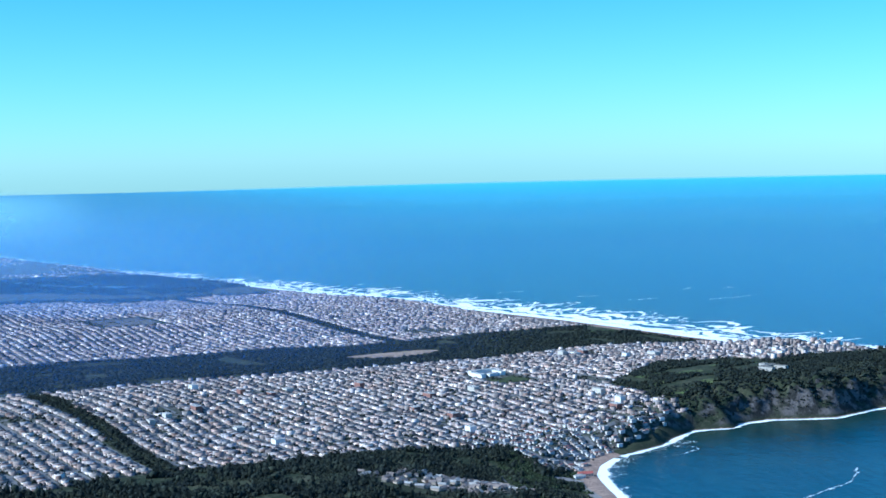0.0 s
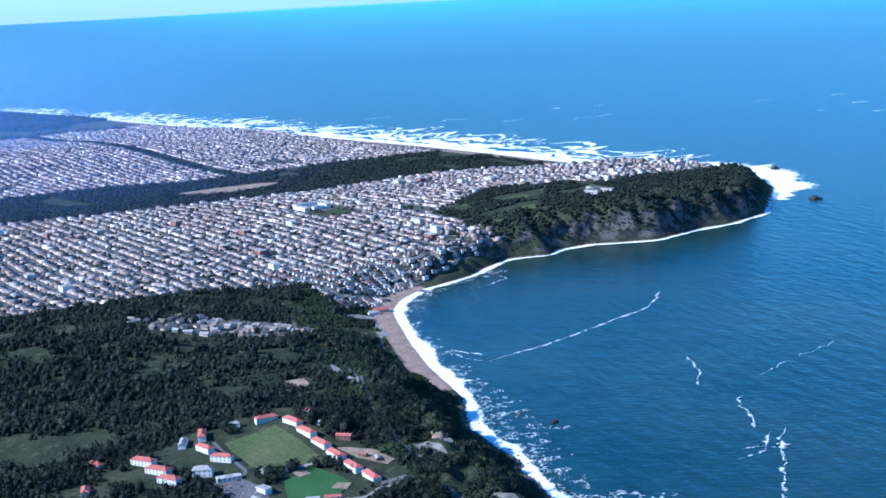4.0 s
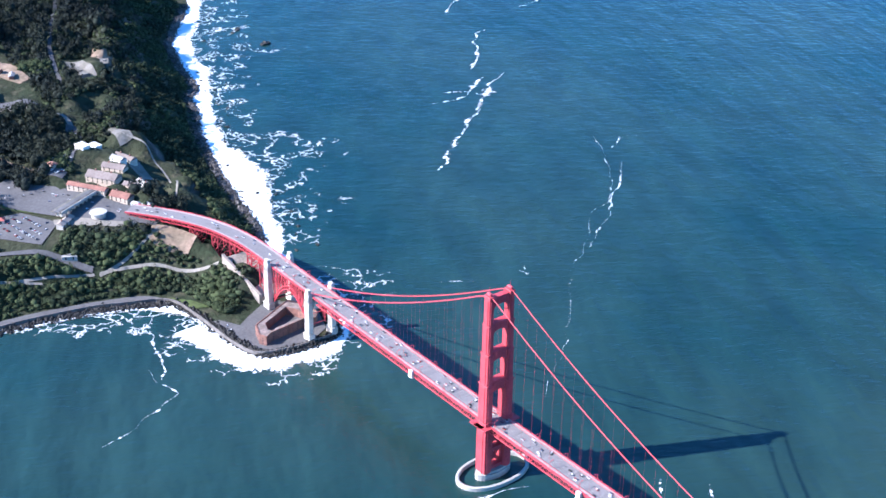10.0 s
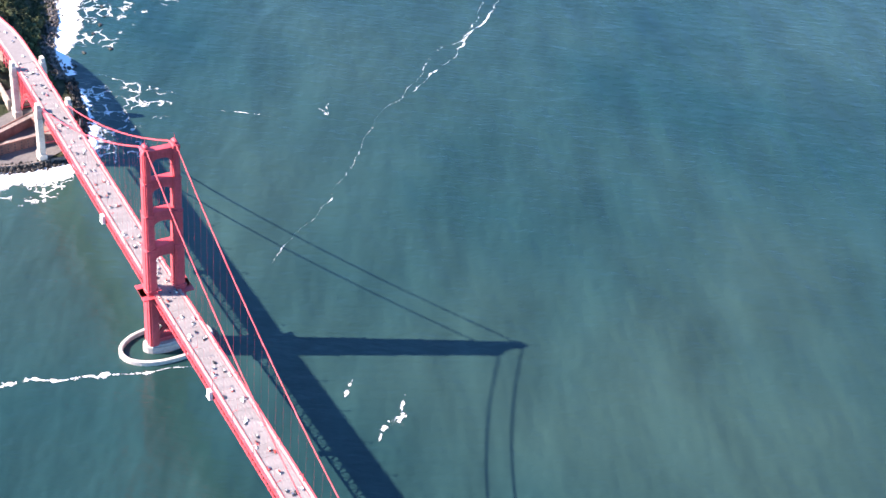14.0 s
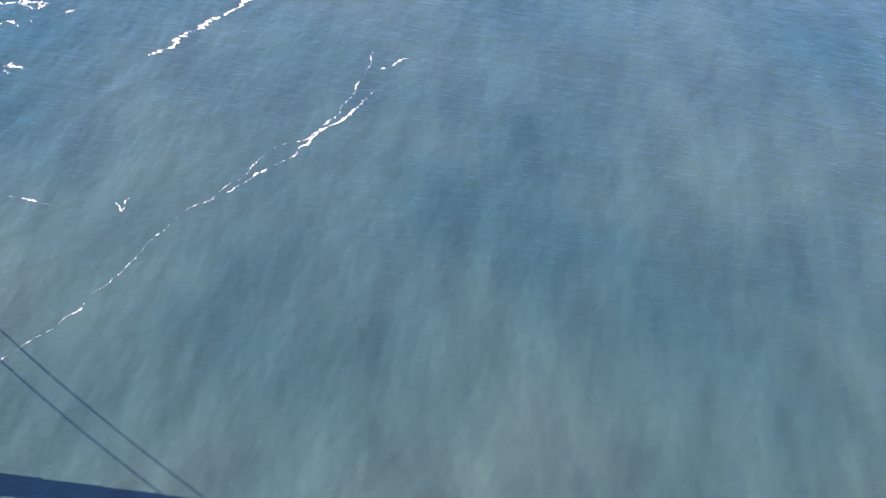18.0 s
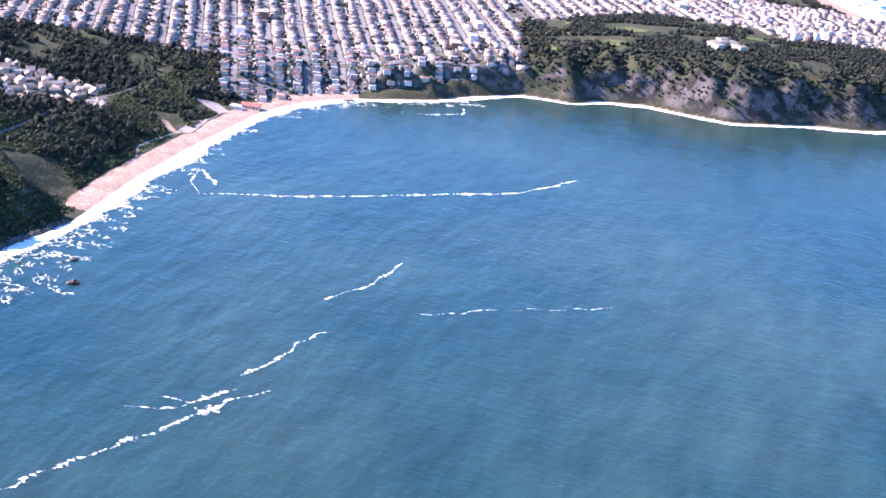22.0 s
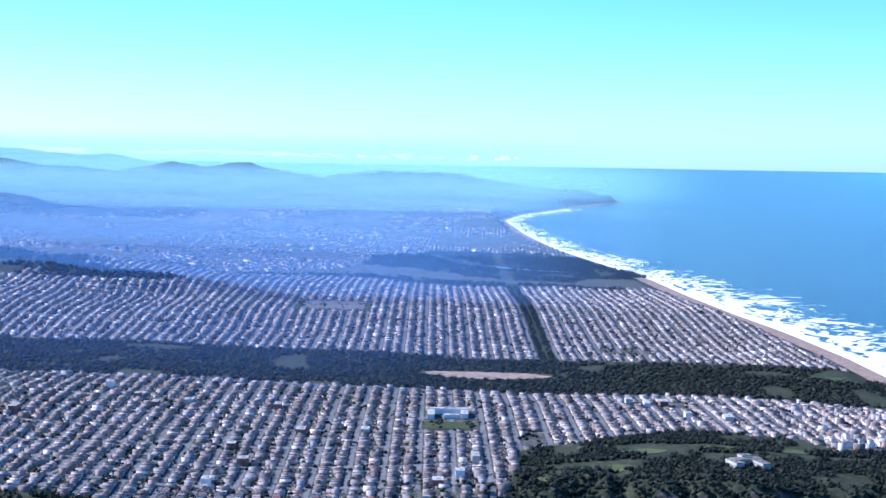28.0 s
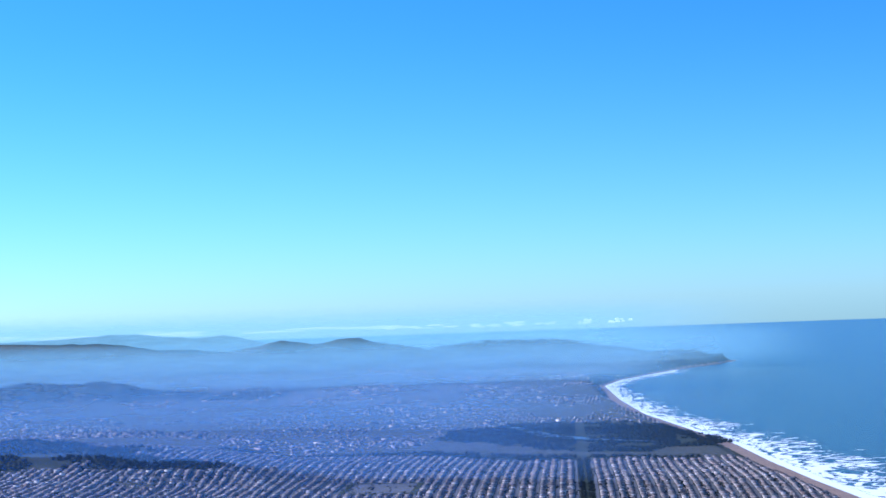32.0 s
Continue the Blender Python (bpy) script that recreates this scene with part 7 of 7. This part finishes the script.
for x, y, w, l, h, a, wall, roof, shape, label in (
    (24.6, -153, 1.5, 4.5, 0.9, 80, M_WHITE, M_TILE, "hip", "white post building with red tiled roof"),
    (31, -155.4, 1.3, 3.2, 0.9, 60, M_WHITE, M_GREYROOF, "hip", "white post building with grey roof"),
    (38.2, -153.4, 1.5, 4.6, 1.1, -25, M_WHITE, M_TILE, "hip", "white post building with red tiled roof"),
    (40.8, -146.2, 1.5, 4.2, 1.1, 10, M_WHITE, M_TILE, "hip", "white post building with red tiled roof"),
    (40.4, -139.4, 1.5, 4.2, 1.1, 40, M_WHITE, M_TILE, "hip", "white post building with red tiled roof"),
    (46, -135.4, 2.0, 3.6, 1.3, 55, M_WHITE, M_GREYROOF, "hip", "large white building with grey roof"),
    (43.6, -129.6, 1.6, 4.4, 0.7, 75, M_WHITE, M_CONCRETE, "flat", "low white flat-roofed building"),
    (42.6, -152.4, 1.4, 4.2, 0.8, -30, M_WHITE, M_GREYROOF, "gable", "white post building with grey roof"),
    (52.6, -147.2, 1.8, 4.8, 1.0, 30, M_WHITE, M_TILE, "hip", "post building with red tiled roof"),
    (52.2, -141.2, 1.8, 4.8, 1.0, 30, M_WHITE, M_TILE, "hip", "post building with red tiled roof"),
    (52.4, -135.6, 1.8, 4.2, 1.0, 30, M_WHITE, M_TILE, "hip", "post building with red tiled roof"),
    (37.8, -126.4, 1.2, 1.6, 1.2, 20, M_WHITE, M_GREYROOF, "hip", "small white house with grey roof"),
    (41.4, -119.8, 1.5, 2.6, 1.0, 10, M_WHITE, M_GREYROOF, "flat", "white flat-roofed post building"),
    (44.4, -116.4, 1.2, 2.2, 0.8, 10, M_BRICK, M_GREYROOF, "gable", "small brick house with grey roof"),
    (43.8, -109.2, 1.3, 3.6, 0.6, 75, M_PYLON, M_TILE, "hip", "low post building with red roof"),
    (48.6, -110.6, 0.9, 1.2, 0.6, 20, M_WHITE, M_GREYROOF, "gable", "small white gabled cottage in the trees"),
    (51.6, -112.4, 0.9, 1.2, 0.6, 30, M_WHITE, M_GREYROOF, "gable", "small white gabled cottage in the trees"),
    (17.6, -134, 1.2, 3.0, 0.8, 40, M_BRICK, M_TILE, "gable", "workshop with red roof behind the barracks"),
    (18.6, -142.6, 1.1, 2.2, 0.8, 20, M_WHITE, M_GREYROOF, "gable", "white outbuilding behind the barracks"),
    (16.6, -149.6, 1.0, 1.8, 0.8, 20, M_WHITE, M_TILE, "hip", "white house with red roof in the woods"),
    (60, -152, 1.4, 3.4, 0.9, 10, M_WHITE, M_TILE, "hip", "white post building with red tiled roof"),
    (66, -141, 1.4, 3.4, 0.9, -20, M_WHITE, M_TILE, "hip", "white post building with red tiled roof"),
    (70, -128, 1.2, 2.6, 0.8, 40, M_WHITE, M_GREYROOF, "gable", "white house with grey roof"),
    (19.3, -78.6, 1.2, 6.2, 0.75, 40, M_CREAM, M_RUST, "gable", "long cream toll office with rust-brown roof"),
    (16.1, -80.9, 2.2, 4.8, 0.8, 40, M_CREAM, M_BROWNROOF, "gable", "cream visitor building with grey-brown roof"),
    (13.7, -82.9, 1.6, 3.6, 0.6, 40, M_CREAM, M_BROWNROOF, "gable", "low visitor building with grey-brown roof"),
    (15.7, -74.4, 1.8, 3.0, 0.65, 35, M_CREAM, M_RUST, "gable", "cream gift shop with rust-brown roof by the plaza"),
    (13.4, -76.6, 1.2, 2.4, 0.5, 35, M_CREAM, M_BROWNROOF, "gable", "small cream building behind the gift shop"),
    (10.5, -87.4, 1.4, 3.6, 0.5, 24, M_PYLON, M_BROWNROOF, "gable", "low bluff-top building with grey-brown roof"),
    (13.4, -70.6, 0.7, 1.1, 0.4, 45, M_WHITE, M_WHITE, "hip", "small white tented stall by the plaza"),
    (14.6, -72.0, 0.7, 1.1, 0.4, 45, M_WHITE, M_WHITE, "hip", "small white tented stall by the plaza"),
    (43.8, -74.3, 1.0, 2.4, 0.5, 60, M_CREAM, M_TILE, "gable", "low shed with red roof beside the bluff road"),
    (41.4, -72.4, 1.0, 2.8, 0.5, 60, M_CREAM, M_BROWNROOF, "gable", "low shed with brown roof beside the bluff road"),
    (38.4, -70.6, 0.9, 2.6, 0.5, 70, M_WHITE, M_CONCRETE, "flat", "low white shed beside the bluff road"),
    (36.4, -79.6, 1.0, 1.4, 0.7, 30, M_CREAM, M_RUST, "hip", "cream cottage with rust roof in the trees"),
    (21.6, -87.6, 0.9, 1.4, 0.6, 20, M_CREAM, M_RUST, "hip", "cream cottage with rust roof in the grove"),
    (33.6, -109.4, 1.0, 2.8, 0.5, 60, M_CREAM, M_TILE, "gable", "low works shed with red roof"),
    (36.6, -111.0, 1.0, 2.2, 0.5, 60, M_WHITE, M_GREYROOF, "gable", "low pale works shed"),
    (19.2, -124.2, 0.8, 1.6, 0.5, 30, M_BRICK, M_RUST, "gable", "small works shed in the earth yard"),
    (17.6, -121.6, 0.8, 1.8, 0.5, -20, M_BRICK, M_GREYROOF, "gable", "small works shed in the earth yard"),
    (11.2, -77.8, 1.4, 2.6, 0.6, 10, M_WHITE, M_GREYROOF, "gable", "pale workshop on the bluff top"),
    (9.8, -75.4, 1.0, 1.8, 0.5, -30, M_WHITE, M_CONCRETE, "flat", "pale shed on the bluff top"),
    (16.0, -90.4, 1.4, 2.0, 0.8, 20, M_WHITE, M_WHITE, "flat", "white flat-roofed shed by the car park"),
    (13.6, -92.0, 1.2, 1.8, 0.8, 20, M_WHITE, M_WHITE, "flat", "white flat-roofed shed by the car park"),
    (12.4, -85.0, 1.3, 2.2, 0.6, 25, M_WHITE, M_GREYROOF, "gable", "pale shed behind the visitor buildings"),
    (25.0, -71.6, 1.1, 3.0, 0.6, -48, M_PYLON, M_ANCHOR, "gable", "cream cafe pavilion with beige roof"),
    (33.0, -76.4, 1.0, 1.8, 0.5, 70, M_PYLON, M_TILE, "hip", "small red-roofed hut in the car park"),
    (6.2, -121.6, 1.6, 4.2, 0.7, 10, M_OLD_CONCRETE, M_OLD_CONCRETE, "flat", "grey concrete battery building"),
    (1.4, -122.6, 1.4, 2.4, 0.6, -20, M_OLD_CONCRETE, M_OLD_CONCRETE, "flat", "low grey concrete magazine on the bluff"),
    (26.8, -64.6, 0.9, 2.0, 0.35, 70, M_CONCRETE, M_CONCRETE, "flat", "low concrete bunker on the grassy bluff"),
    (-62.2, -256.4, 1.8, 4.4, 0.8, 75, M_CREAM, M_TILE, "gable", "long red-roofed building behind the beach"),
    (46, -72.6, 1.2, 3.2, 0.6, 70, M_PYLON, M_TILE, "gable", "low building with red roof beside the bluff road"),
    (56, -88.5, 1.2, 3.4, 0.6, 85, M_PYLON, M_GREYROOF, "gable", "low cream building in the trees"),
    (60, -96, 1.4, 4.4, 0.7, 70, M_CONCRETE, M_GREYROOF, "gable", "long shed with grey roof in the trees"),
    (68, -99, 1.4, 4.4, 0.7, 70, M_CONCRETE, M_GREYROOF, "gable", "long shed with grey roof in the trees"),
):
    building("post_building", x, y, w, l, h, a, wall, roof, label, "building", shape)
for k in range(8):
    building("cottage", 52.6 - 1.63 * k, -79.8 - 0.5 * k, 0.7, 0.95, 0.7, 15, M_WHITE, M_GREYROOF, "white two-storey cottage with grey roof", "house", "gable", "row of white cottages")
# Housing estate in the woods behind the beach.
hr = random.Random(5)
ESTATES = [([(17, -252), (-8, -250), (-27, -252), (-32, -232), (-25, -224), (-12, -222), (4, -230), (17, -241)], 2.55), ([(-17, -262), (-32, -262), (-30, -272), (-19, -274)], 3.6)]
for corners, gap in ESTATES:
    for gx_ in np.arange(-42, 40, gap):
        for gy_ in np.arange(-260, -205, gap * 1.12):
            x, y = gx_ + hr.uniform(-0.7, 0.7), gy_ + 0.22 * gx_ % gap + hr.uniform(-0.6, 0.6)
            if hr.random() < 0.84 and inside([x], [y], corners)[0] and not on_road(np.array([x]), np.array([y]), 0.6)[0]:
                building("estate_house", x, y, hr.uniform(1.2, 1.5), hr.uniform(1.7, 2.5), 0.7, hr.choice((20, 35, 110, 125)) + hr.uniform(-12, 12), hr.choice((M_OLD_CONCRETE, M_CREAM, M_CREAM)), hr.choice((M_BROWNROOF, M_BROWNROOF, M_GREYROOF)), "pale estate house with low pitched roof among trees", "house", "gable", "estate houses in the woods", windows=False)
building("beach_house", -58.8, -254.6, 1.6, 3.2, 0.7, 75, M_WHITE, M_GREYROOF, "white beach house beside the car park", "house", "hip")
# The high school, the museum on the headland, apartment blocks at the far shore.
for dx, dy, w, l, h in ((-5, -10, 2.2, 8, 1.5), (5.5, -8, 2.2, 8, 1.5), (0, -14, 12, 2.2, 1.8), (-1, -7, 5, 2, 1.1)):
    building("school_block", -117 + dx, -391 + dy, w, l, h, 2.5, M_WHITE, M_CONCRETE, "large white school block among houses", "school", "flat", "school blocks", windows=False)
patch("school_field", [(-124, -391), (-109, -390.5), (-109.5, -379), (-124.5, -379.5)], M_SCRUBLAND, "dull green school field", "field", lift=0.2, step=1.5)
for dx, dy, w, l, h in ((0, 0, 8, 3, 1.6), (-3.4, 3, 2.4, 6, 1.5), (3.4, 3, 2.4, 6, 1.5), (0, -2.4, 3, 2.4, 2.0)):
    building("museum_wing", -198 + dx, -326 + dy, w, l, h, 20, M_PYLON, M_OLD_CONCRETE, "pale stone museum wing on the headland", "museum", "flat", "museum wings", windows=False)
ar = random.Random(9)
for k in range(16):
    building("apartment_block", -226 - 2.5 * k + ar.uniform(-1, 1), -367 + ar.uniform(-7, 5), ar.uniform(1.3, 2.0), ar.uniform(2.0, 3.4), ar.uniform(1.2, 2.6), ar.choice((0, 2.5, 92)), ar.choice((M_WHITE, M_CREAM)), M_OLD_CONCRETE, "tall pale apartment block at the town's edge", "apartments", "flat", "apartment blocks by the headland", windows=False)
for k in range(26):
    bx, by = ar.uniform(-210, 40), ar.uniform(-440, -310)
    if regions(np.array([bx]), np.array([by]))[0] == 1:
        building("corner_block", bx, by, ar.uniform(2, 3.4), ar.uniform(3, 5.5), ar.uniform(1.4, 2.4), 2.5, ar.choice((M_WHITE, M_PYLON, M_BRICK)), ar.choice((M_CONCRETE, M_GREYROOF)), "larger flat-roofed block among terraced houses", "building", "flat", windows=False)

M_SEAWALL = paint("weathered_sea_wall", (0.17, 0.15, 0.135), 0.9, vary=0.3, scale=0.8, fine=7)

# The brick fort under the arch.
fort = tagged(new("brick_fort"), "old red-brick casemate fort with open courtyard under the arch", "fort")
FORT = [(4.45, -43.6), (10.85, -39.6), (11.45, -37.1), (10.85, -36.2), (9.9, -36.9), (4.55, -38.1), (3.2, -37.6), (2.3, -38.8), (2.8, -41.4)]
COURT = Vector((6.9, -39.5))
inner = [tuple(Vector(p).lerp(COURT, 0.36)) for p in FORT]
mid = Vector((7.0, -39.6))
M_BARBETTE = paint("worn_brick_walk", (0.26, 0.20, 0.18), 0.95, vary=0.3, scale=1.5, fine=6, second=(0.16, 0.125, 0.11))
for i in range(len(FORT)):
    j = (i + 1) % len(FORT)
    bm = bmesh.new()
    prism(bm, [FORT[i], FORT[j], inner[j], inner[i]], 0.2, 1.6)
    side = part("casemate", bm, M_BRICK, fort)
    bm = bmesh.new()
    a, b = Vector(FORT[i]), Vector(FORT[j])
    a2, b2 = a.lerp(Vector(inner[i]), 0.12), b.lerp(Vector(inner[j]), 0.12)
    prism(bm, [tuple(a), tuple(b), tuple(b2), tuple(a2)], 1.602, 1.73)
    part("parapet", bm, M_BRICK, side)
    bm = bmesh.new()
    prism(bm, [tuple(a2.lerp(Vector(inner[i]), 0.02)), tuple(b2.lerp(Vector(inner[j]), 0.02)), tuple(b2.lerp(Vector(inner[j]), 0.95)), tuple(a2.lerp(Vector(inner[i]), 0.95))], 1.602, 1.63)
    part("barbette", bm, M_BARBETTE, side, "worn earthy roof walk")
    # Gun embrasures on the outer face.
    d = b - a
    out = Vector((d.y, -d.x)).normalized()
    if out.dot(a - mid) < 0:
        out = -out
    ang = math.degrees(math.atan2(d.y, d.x))
    for k in range(int(d.length / 0.7)):
        for z in (0.6, 0.98, 1.36):
            q = a + d * (k + 0.5) / max(1, int(d.length / 0.7)) + out * 0.004
            bm = bmesh.new()
            box(bm, -0.08, 0.08, -0.02, 0.02, -0.07, 0.07)
            e = part("embrasure", bm, M_JOINT, side)
            e.matrix_basis = pose(q.x, q.y, z, 0, 0, ang)
bm = bmesh.new()
prism(bm, inner, 0.3, 0.45)
part("courtyard", bm, M_ASPHALT, fort, "grey paved courtyard")
bm = bmesh.new()
bmesh.ops.create_cone(bm, cap_ends=True, segments=8, radius1=0.16, radius2=0.12, depth=0.9, matrix=Matrix.Translation((3.3, -38.5, 2.05)))
part("light_tower", bm, M_WHITE, fort, "small white lighthouse on the fort's roof")
patch("fort_apron", [(13.0, -41.5), (13.2, -37.4), (11.8, -35.2), (8.6, -34.5), (5.2, -34.6), (2.2, -36.6), (1.0, -42), (1.6, -47), (5, -47.6), (10, -44)], M_ASPHALT, "grey paved apron round the fort", "pavement", lift=0.06, flat=0.36)
bm = bmesh.new()
wall_line = [(60, -57.9), (42, -57.0), (34.7, -57.0), (27, -56.3), (22.6, -55.1), (17.3, -53.1), (15.6, -47.5), (14.8, -42.4), (14.1, -38.6), (12.6, -35.2), (8.8, -34.2), (5.2, -34.3), (1.6, -35.4), (-0.3, -42)]
sweep(wall_line, slab(-0.08, 0.08, 0.42, 0.8), [0.25] * len(wall_line), "sea_wall", M_SEAWALL, None)
bm.free()
tagged(bpy.data.objects["sea_wall"], "low grey concrete sea wall round the point", "wall", kind="structure")

# Toll canopy, booths and the round house.
toll = tagged(new("toll_canopy"), "long dark-roofed toll canopy across the plaza", "toll plaza")
toll.matrix_basis = pose(22.1, -75.2, 6.3, 0, 0, 34)
part("canopy_roof", box(bmesh.new(), -4.3, 4.3, -0.5, 0.3, 0.66, 0.78, 0.03), M_ROAD, toll, "dark flat canopy roof")
part("canopy_edge", box(bmesh.new(), -4.5, 4.5, 0.31, 0.75, 0.6, 0.72, 0.02), M_OLD_CONCRETE, toll)
part("canopy_edge", box(bmesh.new(), -4.5, 4.5, -1.0, -0.51, 0.6, 0.72, 0.02), M_OLD_CONCRETE, toll)
part("sign_gantry", box(bmesh.new(), -4.3, 4.3, 0.76, 0.86, 0.5, 0.9, 0.02), M_CONCRETE, toll)
for k in range(9):
    part("toll_booth", box(bmesh.new(), -3.75 + k * 0.93, -3.5 + k * 0.93, -0.5, 0.5, -0.1, 0.62, 0.03), M_PYLON, toll)
bm = bmesh.new()
bmesh.ops.create_cone(bm, cap_ends=True, segments=28, radius1=1.0, radius2=1.0, depth=0.7, matrix=Matrix.Translation((0, 0, 0.25)))
house = tagged(new("round_house"), "round cream visitor pavilion with flat roof", "pavilion")
house.matrix_basis = pose(20.4, -70.9, 6.0)
part("wall", bm, M_PYLON, house)
bm = bmesh.new()
bmesh.ops.create_cone(bm, cap_ends=True, segments=28, radius1=1.25, radius2=1.2, depth=0.12, matrix=Matrix.Translation((0, 0, 0.66)))
part("roof", bm, M_CONCRETE, house)

# ---- cars ----
M_CAR = pieces_paint("car_paint", [(0.75, 0.75, 0.74), (0.05, 0.05, 0.055), (0.80, 0.80, 0.79), (0.30, 0.31, 0.33), (0.10, 0.12, 0.18), (0.62, 0.62, 0.62), (0.35, 0.05, 0.04), (0.02, 0.02, 0.022)], 0.35, "object")
M_TYRE = paint("tyre_rubber", (0.02, 0.02, 0.02), 0.9)


def make_car(scale=1.0, tall=0.15):
    car = tagged(new("car"), "parked car with dark windows", "car")
    bm = bmesh.new()
    box(bm, -0.09, 0.09, -0.23, 0.23, 0.03, 0.10, 0.02)
    part("body", bm, M_CAR, car)
    bm = bmesh.new()
    box(bm, -0.078, 0.078, -0.15, 0.12, 0.10, tall - 0.008, 0.02)
    part("window_band", bm, M_GLASS, car)
    bm = bmesh.new()
    box(bm, -0.072, 0.072, -0.13, 0.10, tall - 0.008, tall, 0.003)
    part("roof_panel", bm, M_CAR, car)
    bm = bmesh.new()
    bmesh.ops.create_cone(bm, cap_ends=True, segments=8, radius1=0.035, radius2=0.035, depth=0.03, matrix=pose(0, 0, 0, 0, 90, 0))
    w = part("wheel", bm, M_TYRE, car)
    for k, (a, b) in enumerate(((-0.08, -0.14), (0.08, -0.14), (-0.08, 0.14), (0.08, 0.14))):
        if k == 0:
            w.matrix_basis = pose(a, b, 0.035)
        else:
            share("wheel", w, car, pose(a, b, 0.035))
    return car


car = make_car()
car.matrix_basis = AXIS @ pose(-0.46, -3.0, deck_height(-3.0) + 0.004)
tagged(car, "small car standing in its lane on the bridge", group="cars on the bridge")
van = make_car(1.0, 0.24)
van.name = "van"
tagged(van, "tall pale van standing in its lane on the bridge", "van", "cars on the bridge")
van.matrix_basis = AXIS @ pose(0.47, 2.2, deck_height(2.2) + 0.004)
cr = random.Random(21)
for lane in (-0.78, -0.47, -0.16, 0.16, 0.47, 0.78):
    s = -45.0 + cr.uniform(0, 3)
    while s < 75:
        src = van if cr.random() < 0.15 else car
        copy_thing(src, AXIS @ pose(lane + cr.uniform(-0.03, 0.03), s, deck_height(s) + 0.004, 0, 0, 0 if lane > 0 else 180))
        s += cr.uniform(2.2, 8.5)
for k in range(len(fineline)):
    p, d, z = fineline[k]
    if cr.random() < 0.5:
        r = Vector((d.y, -d.x)) * cr.choice((-0.7, -0.4, -0.1, 0.2, 0.5, 0.8))
        c = copy_thing(car, pose(p.x + r.x, p.y + r.y, z + 0.004, 0, 0, math.degrees(math.atan2(d.y, d.x)) - 90))
        tagged(c, "small car standing on the approach road", group="cars on the approach")


def parked(corners, rows, gap, turn, label, group, lift):
    """Cars in rows over a car park."""
    c = np.array(corners, float)
    x0, y0, x1, y1 = *c.min(0), *c.max(0)
    co, si = math.cos(radians(turn)), math.sin(radians(turn))
    for i in np.arange(-12, 12, rows):
        for j in np.arange(-12, 12, gap):
            x, y = (x0 + x1) / 2 + i * co - j * si, (y0 + y1) / 2 + i * si + j * co
            if cr.random() < 0.55 and inside([x], [y], c)[0]:
                q = copy_thing(car, pose(x, y, float(ground_height([x], [y])[0]) + lift, 0, 0, turn + 90))
                tagged(q, label, group=group)


parked([(37, -77), (30, -77), (26.6, -72.7), (29.8, -68.8), (33.6, -72.4)], 1.25, 0.36, 20, "car parked below the toll plaza", "parked cars below the plaza", 0.13)
parked([(21.2, -84.4), (16.4, -92), (14, -99), (15, -100), (18, -94), (23.4, -88)], 1.1, 0.36, -60, "car parked behind the visitor buildings", "parked cars by the visitor buildings", 0.13)
parked([(14.6, -44.6), (12.6, -43), (12.6, -39.6), (13.8, -42)], 1.2, 0.4, 70, "car parked beside the brick fort", "parked cars by the fort", 0.11)
parked([(46, -130.6), (42.4, -129.6), (41, -122), (43, -115), (45.6, -114), (46.6, -122)], 1.4, 0.5, 10, "car parked among the post buildings", "parked cars on the post", 0.11)
for k in range(26):
    t, o = cr.random(), cr.uniform(-2.6, 2.6)
    x, y = 15 + 15.5 * t + o * 0.62, -70 - 14.5 * t + o * 0.62
    q = copy_thing(car, pose(x, y, float(ground_height([x], [y])[0]) + 0.165, 0, 0, 47))
    tagged(q, "car waiting on the toll plaza", group="cars on the plaza")
for k in range(34):
    t = cr.random()
    i = cr.randrange(0, 7)
    hw = [(33.6, -90.5), (38, -96.4), (42, -101), (49.2, -106.8), (57.1, -111), (65.3, -114.1), (90, -121), (110, -126)]
    p, q2 = Vector(hw[i]), Vector(hw[i + 1])
    d = (q2 - p).normalized()
    q3 = p.lerp(q2, t) + Vector((d.y, -d.x)) * cr.choice((-1.2, -0.8, -0.4, 0.4, 0.8, 1.2))
    q = copy_thing(car, pose(q3.x, q3.y, float(ground_height([q3.x], [q3.y])[0]) + 0.145, 0, 0, math.degrees(math.atan2(d.y, d.x)) - 90))
    tagged(q, "car on the highway through the woods", group="cars on the highway")
